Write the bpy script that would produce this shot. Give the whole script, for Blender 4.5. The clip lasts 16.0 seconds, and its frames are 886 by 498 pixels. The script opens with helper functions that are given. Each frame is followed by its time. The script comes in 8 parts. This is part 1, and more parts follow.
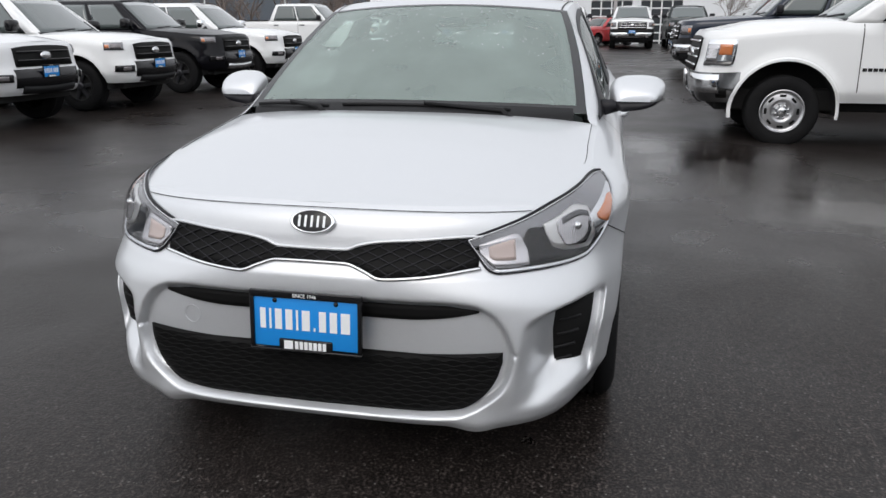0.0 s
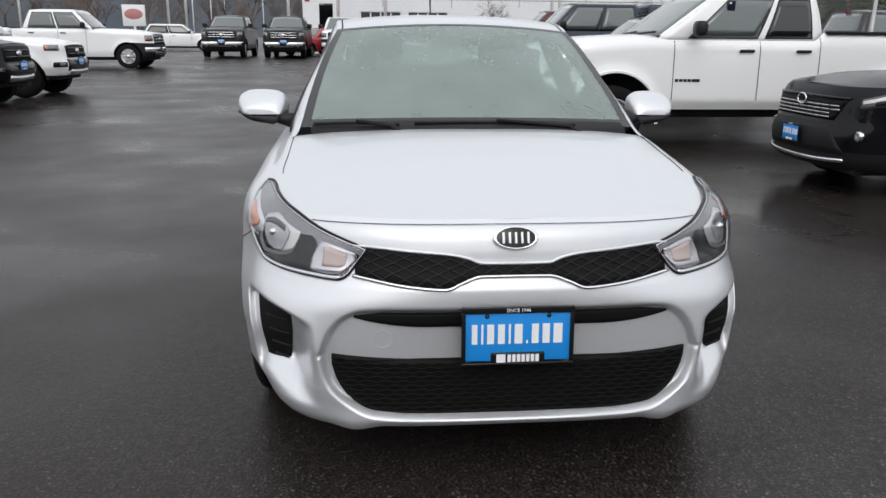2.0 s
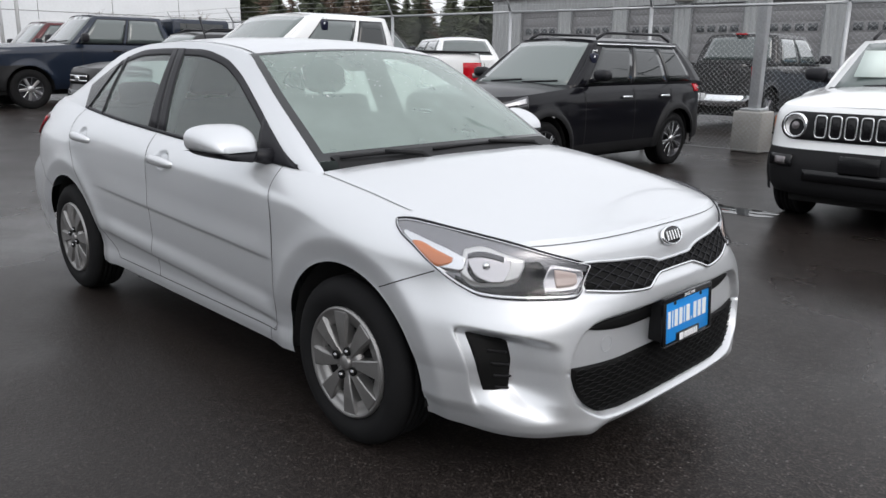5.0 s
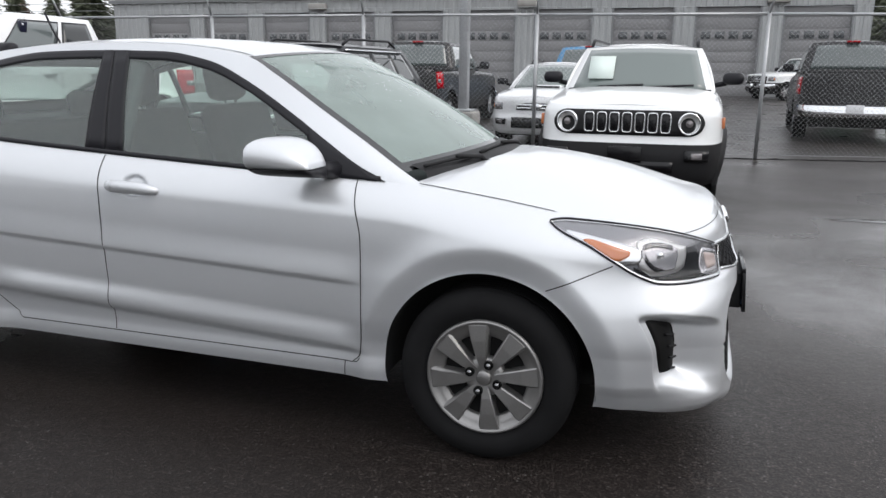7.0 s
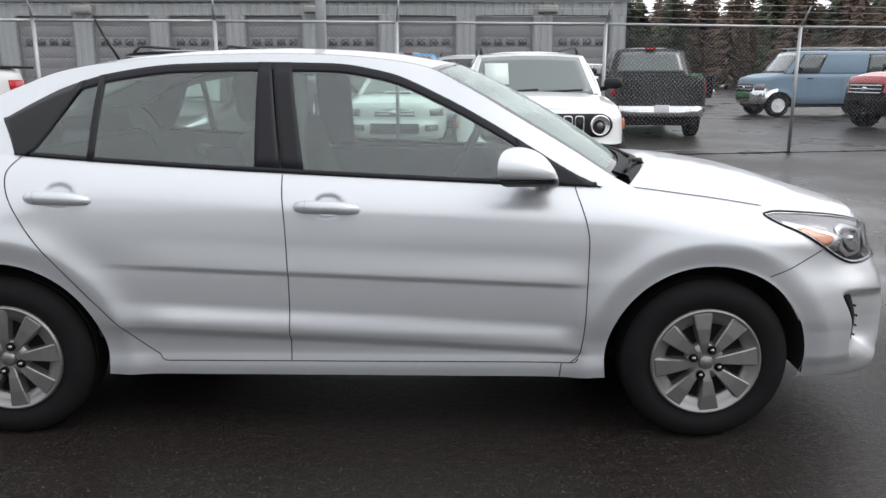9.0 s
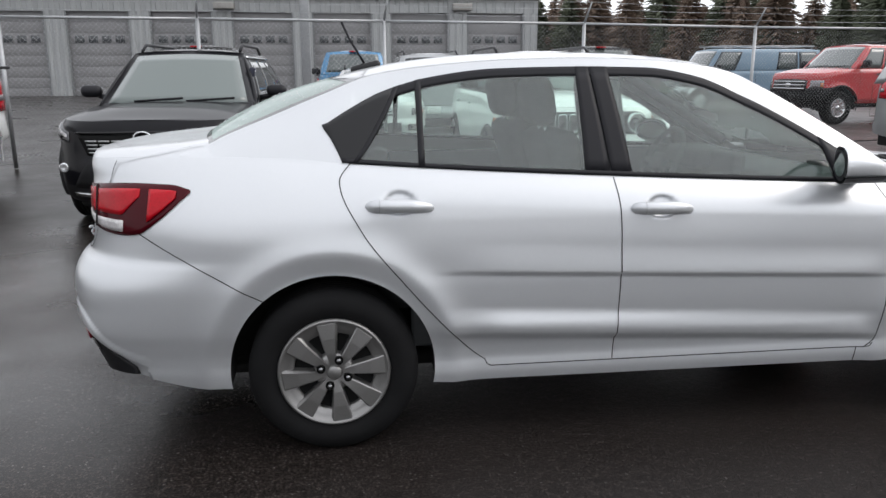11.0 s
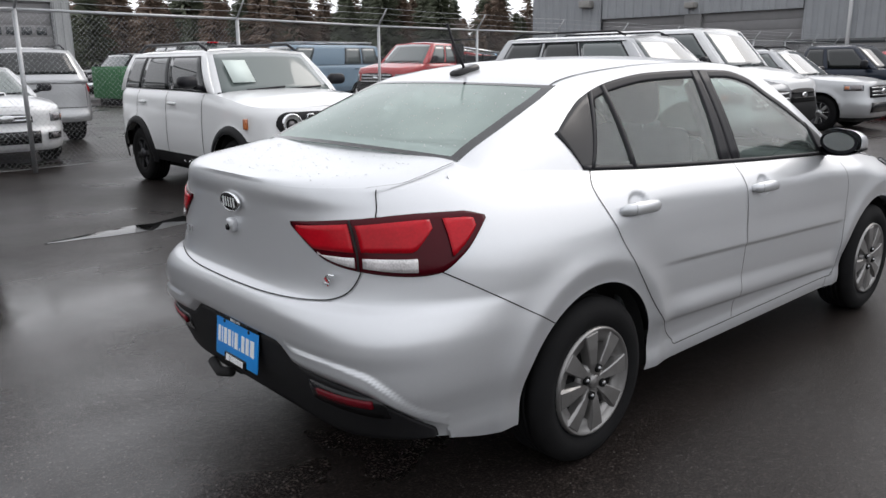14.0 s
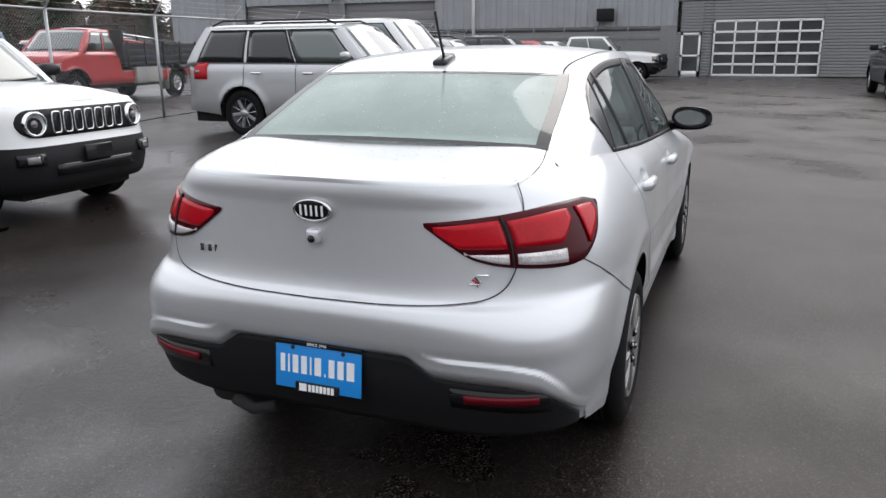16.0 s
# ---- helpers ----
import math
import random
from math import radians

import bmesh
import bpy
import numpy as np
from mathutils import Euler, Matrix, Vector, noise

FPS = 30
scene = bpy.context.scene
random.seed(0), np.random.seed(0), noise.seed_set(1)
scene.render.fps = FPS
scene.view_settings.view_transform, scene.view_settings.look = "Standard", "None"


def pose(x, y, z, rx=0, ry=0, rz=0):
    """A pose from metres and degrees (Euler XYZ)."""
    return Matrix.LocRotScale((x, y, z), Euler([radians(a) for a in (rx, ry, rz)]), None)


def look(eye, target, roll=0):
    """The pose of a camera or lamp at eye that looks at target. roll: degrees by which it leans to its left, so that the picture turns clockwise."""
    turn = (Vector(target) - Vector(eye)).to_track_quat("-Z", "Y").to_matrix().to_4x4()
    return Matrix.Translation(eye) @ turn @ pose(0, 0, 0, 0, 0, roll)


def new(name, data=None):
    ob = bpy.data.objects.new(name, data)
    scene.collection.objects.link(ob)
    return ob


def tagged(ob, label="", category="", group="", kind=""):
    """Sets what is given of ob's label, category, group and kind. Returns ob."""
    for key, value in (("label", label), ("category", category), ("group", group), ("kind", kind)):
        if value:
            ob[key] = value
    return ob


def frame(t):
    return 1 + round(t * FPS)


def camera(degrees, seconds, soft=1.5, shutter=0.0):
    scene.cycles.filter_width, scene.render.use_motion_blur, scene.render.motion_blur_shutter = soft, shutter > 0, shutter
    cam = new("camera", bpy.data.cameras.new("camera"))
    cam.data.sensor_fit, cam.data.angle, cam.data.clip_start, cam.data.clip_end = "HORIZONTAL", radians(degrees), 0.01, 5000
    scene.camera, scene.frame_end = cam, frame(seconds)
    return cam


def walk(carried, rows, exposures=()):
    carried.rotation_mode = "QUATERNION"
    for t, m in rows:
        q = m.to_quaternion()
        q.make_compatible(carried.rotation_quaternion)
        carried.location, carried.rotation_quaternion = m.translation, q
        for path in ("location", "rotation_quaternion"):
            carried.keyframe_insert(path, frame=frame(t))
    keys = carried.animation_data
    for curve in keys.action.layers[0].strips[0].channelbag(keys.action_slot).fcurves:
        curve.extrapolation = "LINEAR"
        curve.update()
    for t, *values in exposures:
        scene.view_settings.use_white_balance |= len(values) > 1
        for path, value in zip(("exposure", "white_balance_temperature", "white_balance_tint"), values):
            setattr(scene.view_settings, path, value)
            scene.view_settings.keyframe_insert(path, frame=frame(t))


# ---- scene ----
cam = camera(60.1, 16.0)
PATH = [
    (0, (3.969, 0.790, 1.289), (2.093, 0.379, 0.732), 0.0),
    (0.5, (4.054, 0.508, 1.300), (2.147, 0.259, 0.749), 0.1),
    (1, (4.108, 0.214, 1.299), (2.187, 0.100, 0.753), 0.3),
    (1.5, (4.144, -0.092, 1.305), (2.218, -0.052, 0.767), 0.4),
    (2, (4.144, -0.412, 1.326), (2.225, -0.227, 0.794), 0.6),
    (2.5, (4.117, -0.744, 1.334), (2.222, -0.376, 0.812), 0.8),
    (3, (4.051, -1.082, 1.345), (2.199, -0.524, 0.834), 1.0),
    (3.5, (3.931, -1.420, 1.348), (2.141, -0.679, 0.848), 0.8),
    (4, (3.773, -1.742, 1.347), (2.082, -0.794, 0.853), 0.7),
    (4.5, (3.570, -2.067, 1.351), (2.028, -0.891, 0.863), 0.7),
    (5, (3.319, -2.377, 1.359), (1.942, -1.010, 0.872), 0.8),
    (7.5, (1.499, -3.301, 1.318), (1.095, -1.395, 0.865), 0.4),
    (8, (1.115, -3.396, 1.318), (0.877, -1.461, 0.869), 0.3),
    (8.5, (0.745, -3.462, 1.328), (0.623, -1.516, 0.882), 0.0),
    (9, (0.362, -3.502, 1.335), (0.335, -1.552, 0.892), -0.0),
    (9.5, (-0.032, -3.521, 1.332), (0.003, -1.571, 0.889), -0.1),
    (10, (-0.435, -3.515, 1.335), (-0.346, -1.568, 0.89), 0.0),
    (12.5, (-2.375, -3.130, 1.400), (-1.703, -1.304, 0.945), -0.7),
    (13, (-2.745, -2.913, 1.392), (-1.874, -1.171, 0.937), -0.6),
    (13.5, (-3.091, -2.654, 1.407), (-2.008, -1.039, 0.940), -0.5),
    (14, (-3.394, -2.381, 1.420), (-2.096, -0.935, 0.948), -0.5),
    (14.5, (-3.638, -2.080, 1.422), (-2.171, -0.807, 0.945), -0.6),
    (15, (-3.844, -1.770, 1.422), (-2.230, -0.693, 0.934), -0.55),
    (15.5, (-4.021, -1.470, 1.425), (-2.297, -0.590, 0.925), -0.6),
    (16, (-4.159, -1.175, 1.435), (-2.358, -0.470, 0.927), -0.45),
]
walk(cam, [(t, look(e, g, r)) for t, e, g, r in PATH], ((0, -0.06, 6500, 11), (3, -0.05, 6500, 11), (5, 0.09, 6500, 11), (8, 0.20, 6500, 11), (10, 0.18, 6500, 11), (12.5, 0.02, 6550, 12), (14.5, 0.06, 6550, 12), (16, 0.25, 6500, 12)))

# ---------------------------------------------------------------- daylight
world = bpy.data.worlds.new("overcast_sky")
scene.world = world
world.use_nodes = True
wn, wl = world.node_tree.nodes, world.node_tree.links
wn.clear()
w_out = wn.new("ShaderNodeOutputWorld")
w_bg = wn.new("ShaderNodeBackground")
w_sky = wn.new("ShaderNodeTexSky")
w_sky.sky_type, w_sky.sun_disc = "NISHITA", False
w_sky.sun_elevation, w_sky.sun_rotation = radians(42), radians(97)
w_sky.air_density, w_sky.dust_density, w_sky.ozone_density = 1.0, 6.0, 1.0
# an even cloud deck, a little brighter overhead than at the horizon
w_co, w_sep, w_up, w_deck, w_mix = (wn.new(k) for k in ("ShaderNodeTexCoord", "ShaderNodeSeparateXYZ", "ShaderNodeMapRange", "ShaderNodeMixRGB", "ShaderNodeMixRGB"))
w_up.inputs[1].default_value, w_up.inputs[2].default_value = 0.0, 1.0
w_deck.inputs[1].default_value = (10.3, 10.6, 11.0, 1)
w_deck.inputs[2].default_value = (10.6, 10.9, 11.4, 1)
w_mix.inputs[0].default_value = 0.88
w_bg.inputs[1].default_value = 0.12
wl.new(w_co.outputs["Generated"], w_sep.inputs[0])
wl.new(w_sep.outputs[2], w_up.inputs[0])
wl.new(w_up.outputs[0], w_deck.inputs[0])
# the cloud is thinner, so brighter, on the sun's side
w_side, w_dot, w_scale = wn.new("ShaderNodeMapRange"), wn.new("ShaderNodeVectorMath"), wn.new("ShaderNodeVectorMath")
w_dot.operation, w_scale.operation = "DOT_PRODUCT", "SCALE"
w_dot.inputs[1].default_value = (0.92, -0.10, 0.38)
w_side.inputs[1].default_value, w_side.inputs[2].default_value = -1.0, 1.0
w_side.inputs[3].default_value, w_side.inputs[4].default_value = 0.74, 1.24
wl.new(w_co.outputs["Generated"], w_dot.inputs[0])
wl.new(w_dot.outputs["Value"], w_side.inputs[0])
wl.new(w_deck.outputs[0], w_scale.inputs[0])
wl.new(w_side.outputs[0], w_scale.inputs["Scale"])
wl.new(w_sky.outputs[0], w_mix.inputs[1])
wl.new(w_scale.outputs[0], w_mix.inputs[2])
wl.new(w_mix.outputs[0], w_bg.inputs[0])
wl.new(w_bg.outputs[0], w_out.inputs[0])
sun_data = bpy.data.lights.new("sun", "SUN")
sun_data.energy, sun_data.angle, sun_data.color = 0.6, radians(30), (1.0, 0.97, 0.93)
sun = new("sun", sun_data)
sun.matrix_world = look((24, -3, 22), (0, 0, 0))

# ---------------------------------------------------------------- materials


def principled(name, color, rough=0.5, metal=0.0, coat=0.0, coat_rough=0.05, spec=0.5):
    m = bpy.data.materials.new(name)
    m.use_nodes = True
    b = m.node_tree.nodes["Principled BSDF"]
    b.inputs["Base Color"].default_value = (*color, 1)
    b.inputs["Roughness"].default_value = rough
    b.inputs["Metallic"].default_value = metal
    b.inputs["Coat Weight"].default_value = coat
    b.inputs["Coat Roughness"].default_value = coat_rough
    b.inputs["Specular IOR Level"].default_value = spec
    return m


def grain(m, scale, amount, bump=0.0, detail=4.0, rough=0.0, big=0.0, bump_dist=0.01):
    """Two scales of variation on the base colour, with fine relief and uneven gloss."""
    n, l = m.node_tree.nodes, m.node_tree.links
    b = n["Principled BSDF"]
    co = n.new("ShaderNodeTexCoord")
    fine, wide = n.new("ShaderNodeTexNoise"), n.new("ShaderNodeTexNoise")
    fine.inputs["Scale"].default_value, fine.inputs["Detail"].default_value = scale, detail
    wide.inputs["Scale"].default_value, wide.inputs["Detail"].default_value = big or scale / 12, 5
    for t in (fine, wide):
        l.new(co.outputs["Object"], t.inputs["Vector"])
    add = n.new("ShaderNodeMath")
    add.operation = "ADD"
    l.new(fine.outputs[0], add.inputs[0])
    l.new(wide.outputs[0], add.inputs[1])
    rng = n.new("ShaderNodeMapRange")
    rng.inputs[1].default_value, rng.inputs[2].default_value = 0.6, 1.4
    rng.inputs[3].default_value, rng.inputs[4].default_value = 1 - amount, 1 + amount
    l.new(add.outputs[0], rng.inputs[0])
    hsv = n.new("ShaderNodeHueSaturation")
    hsv.inputs["Color"].default_value = b.inputs["Base Color"].default_value
    l.new(rng.outputs[0], hsv.inputs["Value"])
    l.new(hsv.outputs[0], b.inputs["Base Color"])
    if rough:
        rr = n.new("ShaderNodeMapRange")
        base = b.inputs["Roughness"].default_value
        rr.inputs[1].default_value, rr.inputs[2].default_value = 0.3, 0.7
        rr.inputs[3].default_value, rr.inputs[4].default_value = base - rough, base + rough
        l.new(wide.outputs[0], rr.inputs[0])
        l.new(rr.outputs[0], b.inputs["Roughness"])
    if bump:
        bp = n.new("ShaderNodeBump")
        bp.inputs["Strength"].default_value, bp.inputs["Distance"].default_value = bump, bump_dist
        l.new(fine.outputs[0], bp.inputs["Height"])
        l.new(bp.outputs[0], b.inputs["Normal"])
    return m


def car_paint(name, color, metal=0.0, rough=0.4, coat=1.0, spec=0.5):
    m = principled(name, color, rough, metal, coat, 0.04, spec)
    n, l = m.node_tree.nodes, m.node_tree.links
    b = n["Principled BSDF"]
    co = n.new("ShaderNodeTexCoord")
    dust, film = n.new("ShaderNodeTexNoise"), n.new("ShaderNodeTexNoise")
    dust.inputs["Scale"].default_value, dust.inputs["Detail"].default_value = 900, 2
    film.inputs["Scale"].default_value, film.inputs["Detail"].default_value = 2.2, 6
    for t in (dust, film):
        l.new(co.outputs["Object"], t.inputs["Vector"])
    rng = n.new("ShaderNodeMapRange")
    rng.inputs[1].default_value, rng.inputs[2].default_value = 0.3, 0.7
    rng.inputs[3].default_value, rng.inputs[4].default_value = 0.93, 1.07
    l.new(dust.outputs[0], rng.inputs[0])
    hsv = n.new("ShaderNodeHueSaturation")
    hsv.inputs["Color"].default_value = (*color, 1)
    l.new(rng.outputs[0], hsv.inputs["Value"])
    l.new(hsv.outputs[0], b.inputs["Base Color"])
    cr = n.new("ShaderNodeMapRange")
    cr.inputs[1].default_value, cr.inputs[2].default_value = 0.35, 0.75
    cr.inputs[3].default_value, cr.inputs[4].default_value = 0.02, 0.16
    l.new(film.outputs[0], cr.inputs[0])
    l.new(cr.outputs[0], b.inputs["Coat Roughness"])
    return m


def clear_glass(name, tint, ior=1.5, rough=0.0, sky_veil=0.0):
    """Thin pane: light passes tinted, the rest mirrors by Fresnel. A pale diffuse layer can be painted over it for
    reflected sky.
    """
    m = bpy.data.materials.new(name)
    m.use_nodes = True
    n, l = m.node_tree.nodes, m.node_tree.links
    n.clear()
    out, mix = n.new("ShaderNodeOutputMaterial"), n.new("ShaderNodeMixShader")
    tr, gl, lw = n.new("ShaderNodeBsdfTransparent"), n.new("ShaderNodeBsdfGlossy"), n.new("ShaderNodeLayerWeight")
    tr.inputs[0].default_value = (*tint, 1)
    gl.inputs["Roughness"].default_value = rough
    lw.inputs[0].default_value = 0.5
    f0 = ((ior - 1) / (ior + 1)) ** 2
    up, fr = n.new("ShaderNodeMath"), n.new("ShaderNodeMath")
    up.operation, fr.operation = "POWER", "MULTIPLY_ADD"
    up.inputs[1].default_value = 5
    fr.inputs[1].default_value, fr.inputs[2].default_value = 1 - f0, f0
    l.new(lw.outputs["Facing"], up.inputs[0])
    l.new(up.outputs[0], fr.inputs[0])
    l.new(fr.outputs[0], mix.inputs[0])
    l.new(tr.outputs[0], mix.inputs[1])
    l.new(gl.outputs[0], mix.inputs[2])
    last = mix
    if sky_veil:
        # pale green diffuse colour, mixed in as a painted reflection of the sky
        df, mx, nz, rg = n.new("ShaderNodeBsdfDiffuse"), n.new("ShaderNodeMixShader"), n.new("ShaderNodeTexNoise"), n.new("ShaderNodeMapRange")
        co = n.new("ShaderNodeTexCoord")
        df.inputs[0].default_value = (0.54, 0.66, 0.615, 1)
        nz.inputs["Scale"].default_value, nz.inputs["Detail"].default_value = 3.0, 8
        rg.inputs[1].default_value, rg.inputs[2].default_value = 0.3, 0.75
        rg.inputs[3].default_value, rg.inputs[4].default_value = sky_veil * 0.85, sky_veil * 1.15
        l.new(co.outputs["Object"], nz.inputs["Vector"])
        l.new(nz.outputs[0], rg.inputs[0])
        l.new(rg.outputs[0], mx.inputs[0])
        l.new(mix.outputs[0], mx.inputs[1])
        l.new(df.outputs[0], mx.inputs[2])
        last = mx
    l.new(last.outputs[0], out.inputs[0])
    return m


SILVER = car_paint("silver_metallic_paint", (0.635, 0.65, 0.668), 0.58, 0.38, coat=0.7, spec=0.4)
WHITE = car_paint("white_paint", (0.78, 0.79, 0.79), 0.0, 0.45)
OFFWHITE = car_paint("pearl_white_paint", (0.70, 0.71, 0.72), 0.1, 0.45)
BLACK_PAINT = car_paint("black_paint", (0.004, 0.004, 0.006), 0.0, 0.3, coat=0.42, spec=0.03)
NAVY = car_paint("navy_paint", (0.012, 0.018, 0.032), 0.3, 0.35, coat=0.8, spec=0.06)
CHARCOAL = car_paint("charcoal_paint", (0.035, 0.035, 0.036), 0.3, 0.4, coat=0.4, spec=0.06)
DARKGREEN = car_paint("dark_green_grey_paint", (0.02, 0.026, 0.026), 0.3, 0.4, coat=0.4, spec=0.06)
MAROON = car_paint("maroon_paint", (0.07, 0.008, 0.010), 0.3, 0.4, coat=0.8, spec=0.06)
RED = car_paint("red_paint", (0.42, 0.012, 0.016), 0.0, 0.4)
VANBLUE = car_paint("faded_blue_paint", (0.17, 0.26, 0.34), 0.0, 0.5, 0.3)
BRIGHTBLUE = car_paint("bright_blue_paint", (0.05, 0.22, 0.42), 0.2, 0.4)
GREYSILVER = car_paint("grey_silver_paint", (0.42, 0.43, 0.44), 0.6, 0.36)
PLASTIC = grain(principled("black_textured_plastic", (0.011, 0.011, 0.012), 0.6, spec=0.22), 600, 0.2, 0.15, bump_dist=0.001)
GRILLEBLACK = principled("grille_black", (0.005, 0.005, 0.005), 0.6, spec=0.15)
GLOSSBLACK = principled("gloss_black_plastic", (0.007, 0.007, 0.008), 0.2, coat=0.12, spec=0.3)
TRIMBLACK = principled("satin_black_trim", (0.013, 0.013, 0.016), 0.45, spec=0.25)
GAP = principled("panel_gap", (0.01, 0.01, 0.01), 0.9)
UNDER = grain(principled("underbody_black", (0.012, 0.012, 0.012), 0.9), 40, 0.3)
RUBBER = grain(principled("tyre_rubber", (0.009, 0.009, 0.0095), 0.8, spec=0.15), 300, 0.35, 0.2, big=9, bump_dist=0.001)
HUBCAP = grain(principled("hubcap_grey_silver", (0.27, 0.265, 0.26), 0.34, 0.75), 200, 0.08)
HUBLIGHT = principled("hubcap_bright_silver", (0.62, 0.62, 0.61), 0.28, 0.8)
CHROME = principled("chrome", (0.80, 0.81, 0.82), 0.07, 1.0)
SATINCHROME = principled("satin_chrome", (0.72, 0.73, 0.74), 0.22, 1.0)
DARKCHROME = principled("dull_chrome", (0.24, 0.245, 0.25), 0.2, 1.0)
ALLOY = principled("alloy_silver", (0.50, 0.50, 0.51), 0.3, 0.9)
DARKALLOY = principled("dark_alloy", (0.05, 0.05, 0.055), 0.35, 0.7)
AMBER = principled("amber_lens", (0.52, 0.16, 0.05), 0.15, coat=1.0)
REDLENS = grain(principled("red_lens", (0.42, 0.004, 0.012), 0.2, coat=0.12, spec=0.2), 120, 0.2)
DIMRED = grain(principled("dull_red_reflector", (0.13, 0.004, 0.010), 0.25, coat=0.1, spec=0.2), 300, 0.3)
DARKRED = principled("dark_red_lens", (0.055, 0.0015, 0.005), 0.12, coat=0.05, spec=0.15)
TAILCLEAR = grain(principled("clear_tail_lens", (0.62, 0.60, 0.60), 0.3, 0.3, coat=0.3), 180, 0.45, 0.3, bump_dist=0.003)
REFLECTOR = principled("lamp_reflector", (0.78, 0.78, 0.78), 0.42, 0.55)
CLEARLENS = grain(principled("frosted_clear_lens", (0.19, 0.175, 0.18), 0.15, 0.35, coat=0.5), 260, 0.35, 0.3, bump_dist=0.003)
HOUSING = principled("lamp_housing_grey", (0.25, 0.25, 0.26), 0.22, 0.7)
SMOKED = principled("smoky_reflector", (0.11, 0.11, 0.115), 0.25, 0.6)
PALEAMBER = principled("pale_amber_lens", (0.52, 0.42, 0.38), 0.3, coat=0.6)
FLUTED = principled("fluted_chrome", (0.52, 0.51, 0.52), 0.16, 0.85, coat=0.4)
f_n, f_l = FLUTED.node_tree.nodes, FLUTED.node_tree.links
f_co, f_wave, f_bump = (f_n.new(k) for k in ("ShaderNodeTexCoord", "ShaderNodeTexWave", "ShaderNodeBump"))
f_wave.bands_direction = "Y"
f_wave.inputs["Scale"].default_value, f_wave.inputs["Distortion"].default_value = 55, 1.2
f_bump.inputs["Strength"].default_value, f_bump.inputs["Distance"].default_value = 0.22, 0.004
f_l.new(f_co.outputs["Object"], f_wave.inputs["Vector"])
f_l.new(f_wave.outputs["Fac"], f_bump.inputs["Height"])
f_l.new(f_bump.outputs[0], f_n["Principled BSDF"].inputs["Normal"])
# the sedan's panes carry painted sky reflection, strongest on the rear window
GLASS = clear_glass("car_glass", (0.84, 0.97, 0.91), 2.0, sky_veil=0.06)
SCREEN = clear_glass("windscreen_glass", (0.70, 0.78, 0.75), 1.8, sky_veil=0.31)
BACKGLASS = clear_glass("rear_window_glass", (0.74, 0.80, 0.78), 1.8, sky_veil=0.42)
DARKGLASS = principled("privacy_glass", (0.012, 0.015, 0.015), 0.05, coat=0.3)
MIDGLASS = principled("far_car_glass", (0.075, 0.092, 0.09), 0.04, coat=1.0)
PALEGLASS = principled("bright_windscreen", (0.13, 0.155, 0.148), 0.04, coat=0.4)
FRIT = principled("printed_glass_border", (0.018, 0.019, 0.02), 0.06, spec=0.5)
WATER = principled("standing_water", (0.006, 0.006, 0.006), 0.015, spec=0.5)
DROP = principled("rain_drop", (0.55, 0.56, 0.57), 0.03, coat=1.0)
LENS = clear_glass("lamp_cover", (0.93, 0.93, 0.94), 1.45)
CLOTH = grain(principled("grey_seat_cloth", (0.040, 0.041, 0.043), 0.95, spec=0.1), 30, 0.2)
INTERIOR = grain(principled("interior_grey_plastic", (0.055, 0.058, 0.06), 0.7, spec=0.2), 25, 0.15)
HEADLINER = principled("pale_headliner", (0.45, 0.46, 0.45), 0.9)
PLATEBLUE = principled("plate_blue", (0.012, 0.26, 0.72), 0.35)
LETTER = principled("white_lettering", (0.85, 0.86, 0.87), 0.4)
TAGBLUE = principled("dark_navy_plastic", (0.008, 0.010, 0.03), 0.4)
PAPER = principled("pale_paper", (0.62, 0.70, 0.66), 0.7)


# ---------------------------------------------------------------- mesh helpers
def curve(xs, ys):
    """A smooth line through a few key values that never overshoots them."""
    xs, ys = np.array(xs, float), np.array(ys, float)
    if xs[0] > xs[-1]:
        xs, ys = xs[::-1], ys[::-1]
    h = np.diff(xs)
    d = np.diff(ys) / h
    m = np.zeros(len(xs))
    if len(xs) > 2:
        ok = d[:-1] * d[1:] > 0
        w1, w2 = 2 * h[1:] + h[:-1], h[1:] + 2 * h[:-1]
        with np.errstate(divide="ignore", invalid="ignore"):
            hm = (w1 + w2) / (w1 / d[:-1] + w2 / d[1:])
        m[1:-1] = np.where(ok, hm, 0)
    m[0], m[-1] = d[0], d[-1]

    def f(x):
        x = np.clip(np.asarray(x, float), xs[0], xs[-1])
        i = np.clip(np.searchsorted(xs, x, side="right") - 1, 0, len(xs) - 2)
        t = (x - xs[i]) / h[i]
        return ((1 + 2 * t) * (1 - t) ** 2 * ys[i] + t * (1 - t) ** 2 * h[i] * m[i]
                + t * t * (3 - 2 * t) * ys[i + 1] + t * t * (t - 1) * h[i] * m[i + 1])
    return f


def step(a, b, x):
    t = np.clip((np.asarray(x, float) - a) / (b - a), 0, 1)
    return t * t * (3 - 2 * t)


def mesh_of(name, verts, faces, material, smooth=True):
    me = bpy.data.meshes.new(name)
    me.from_pydata([tuple(map(float, v)) for v in verts], [], [tuple(map(int, f)) for f in faces])
    if material:
        me.materials.append(material)
    if smooth:
        me.shade_smooth()
    me.update()
    return me


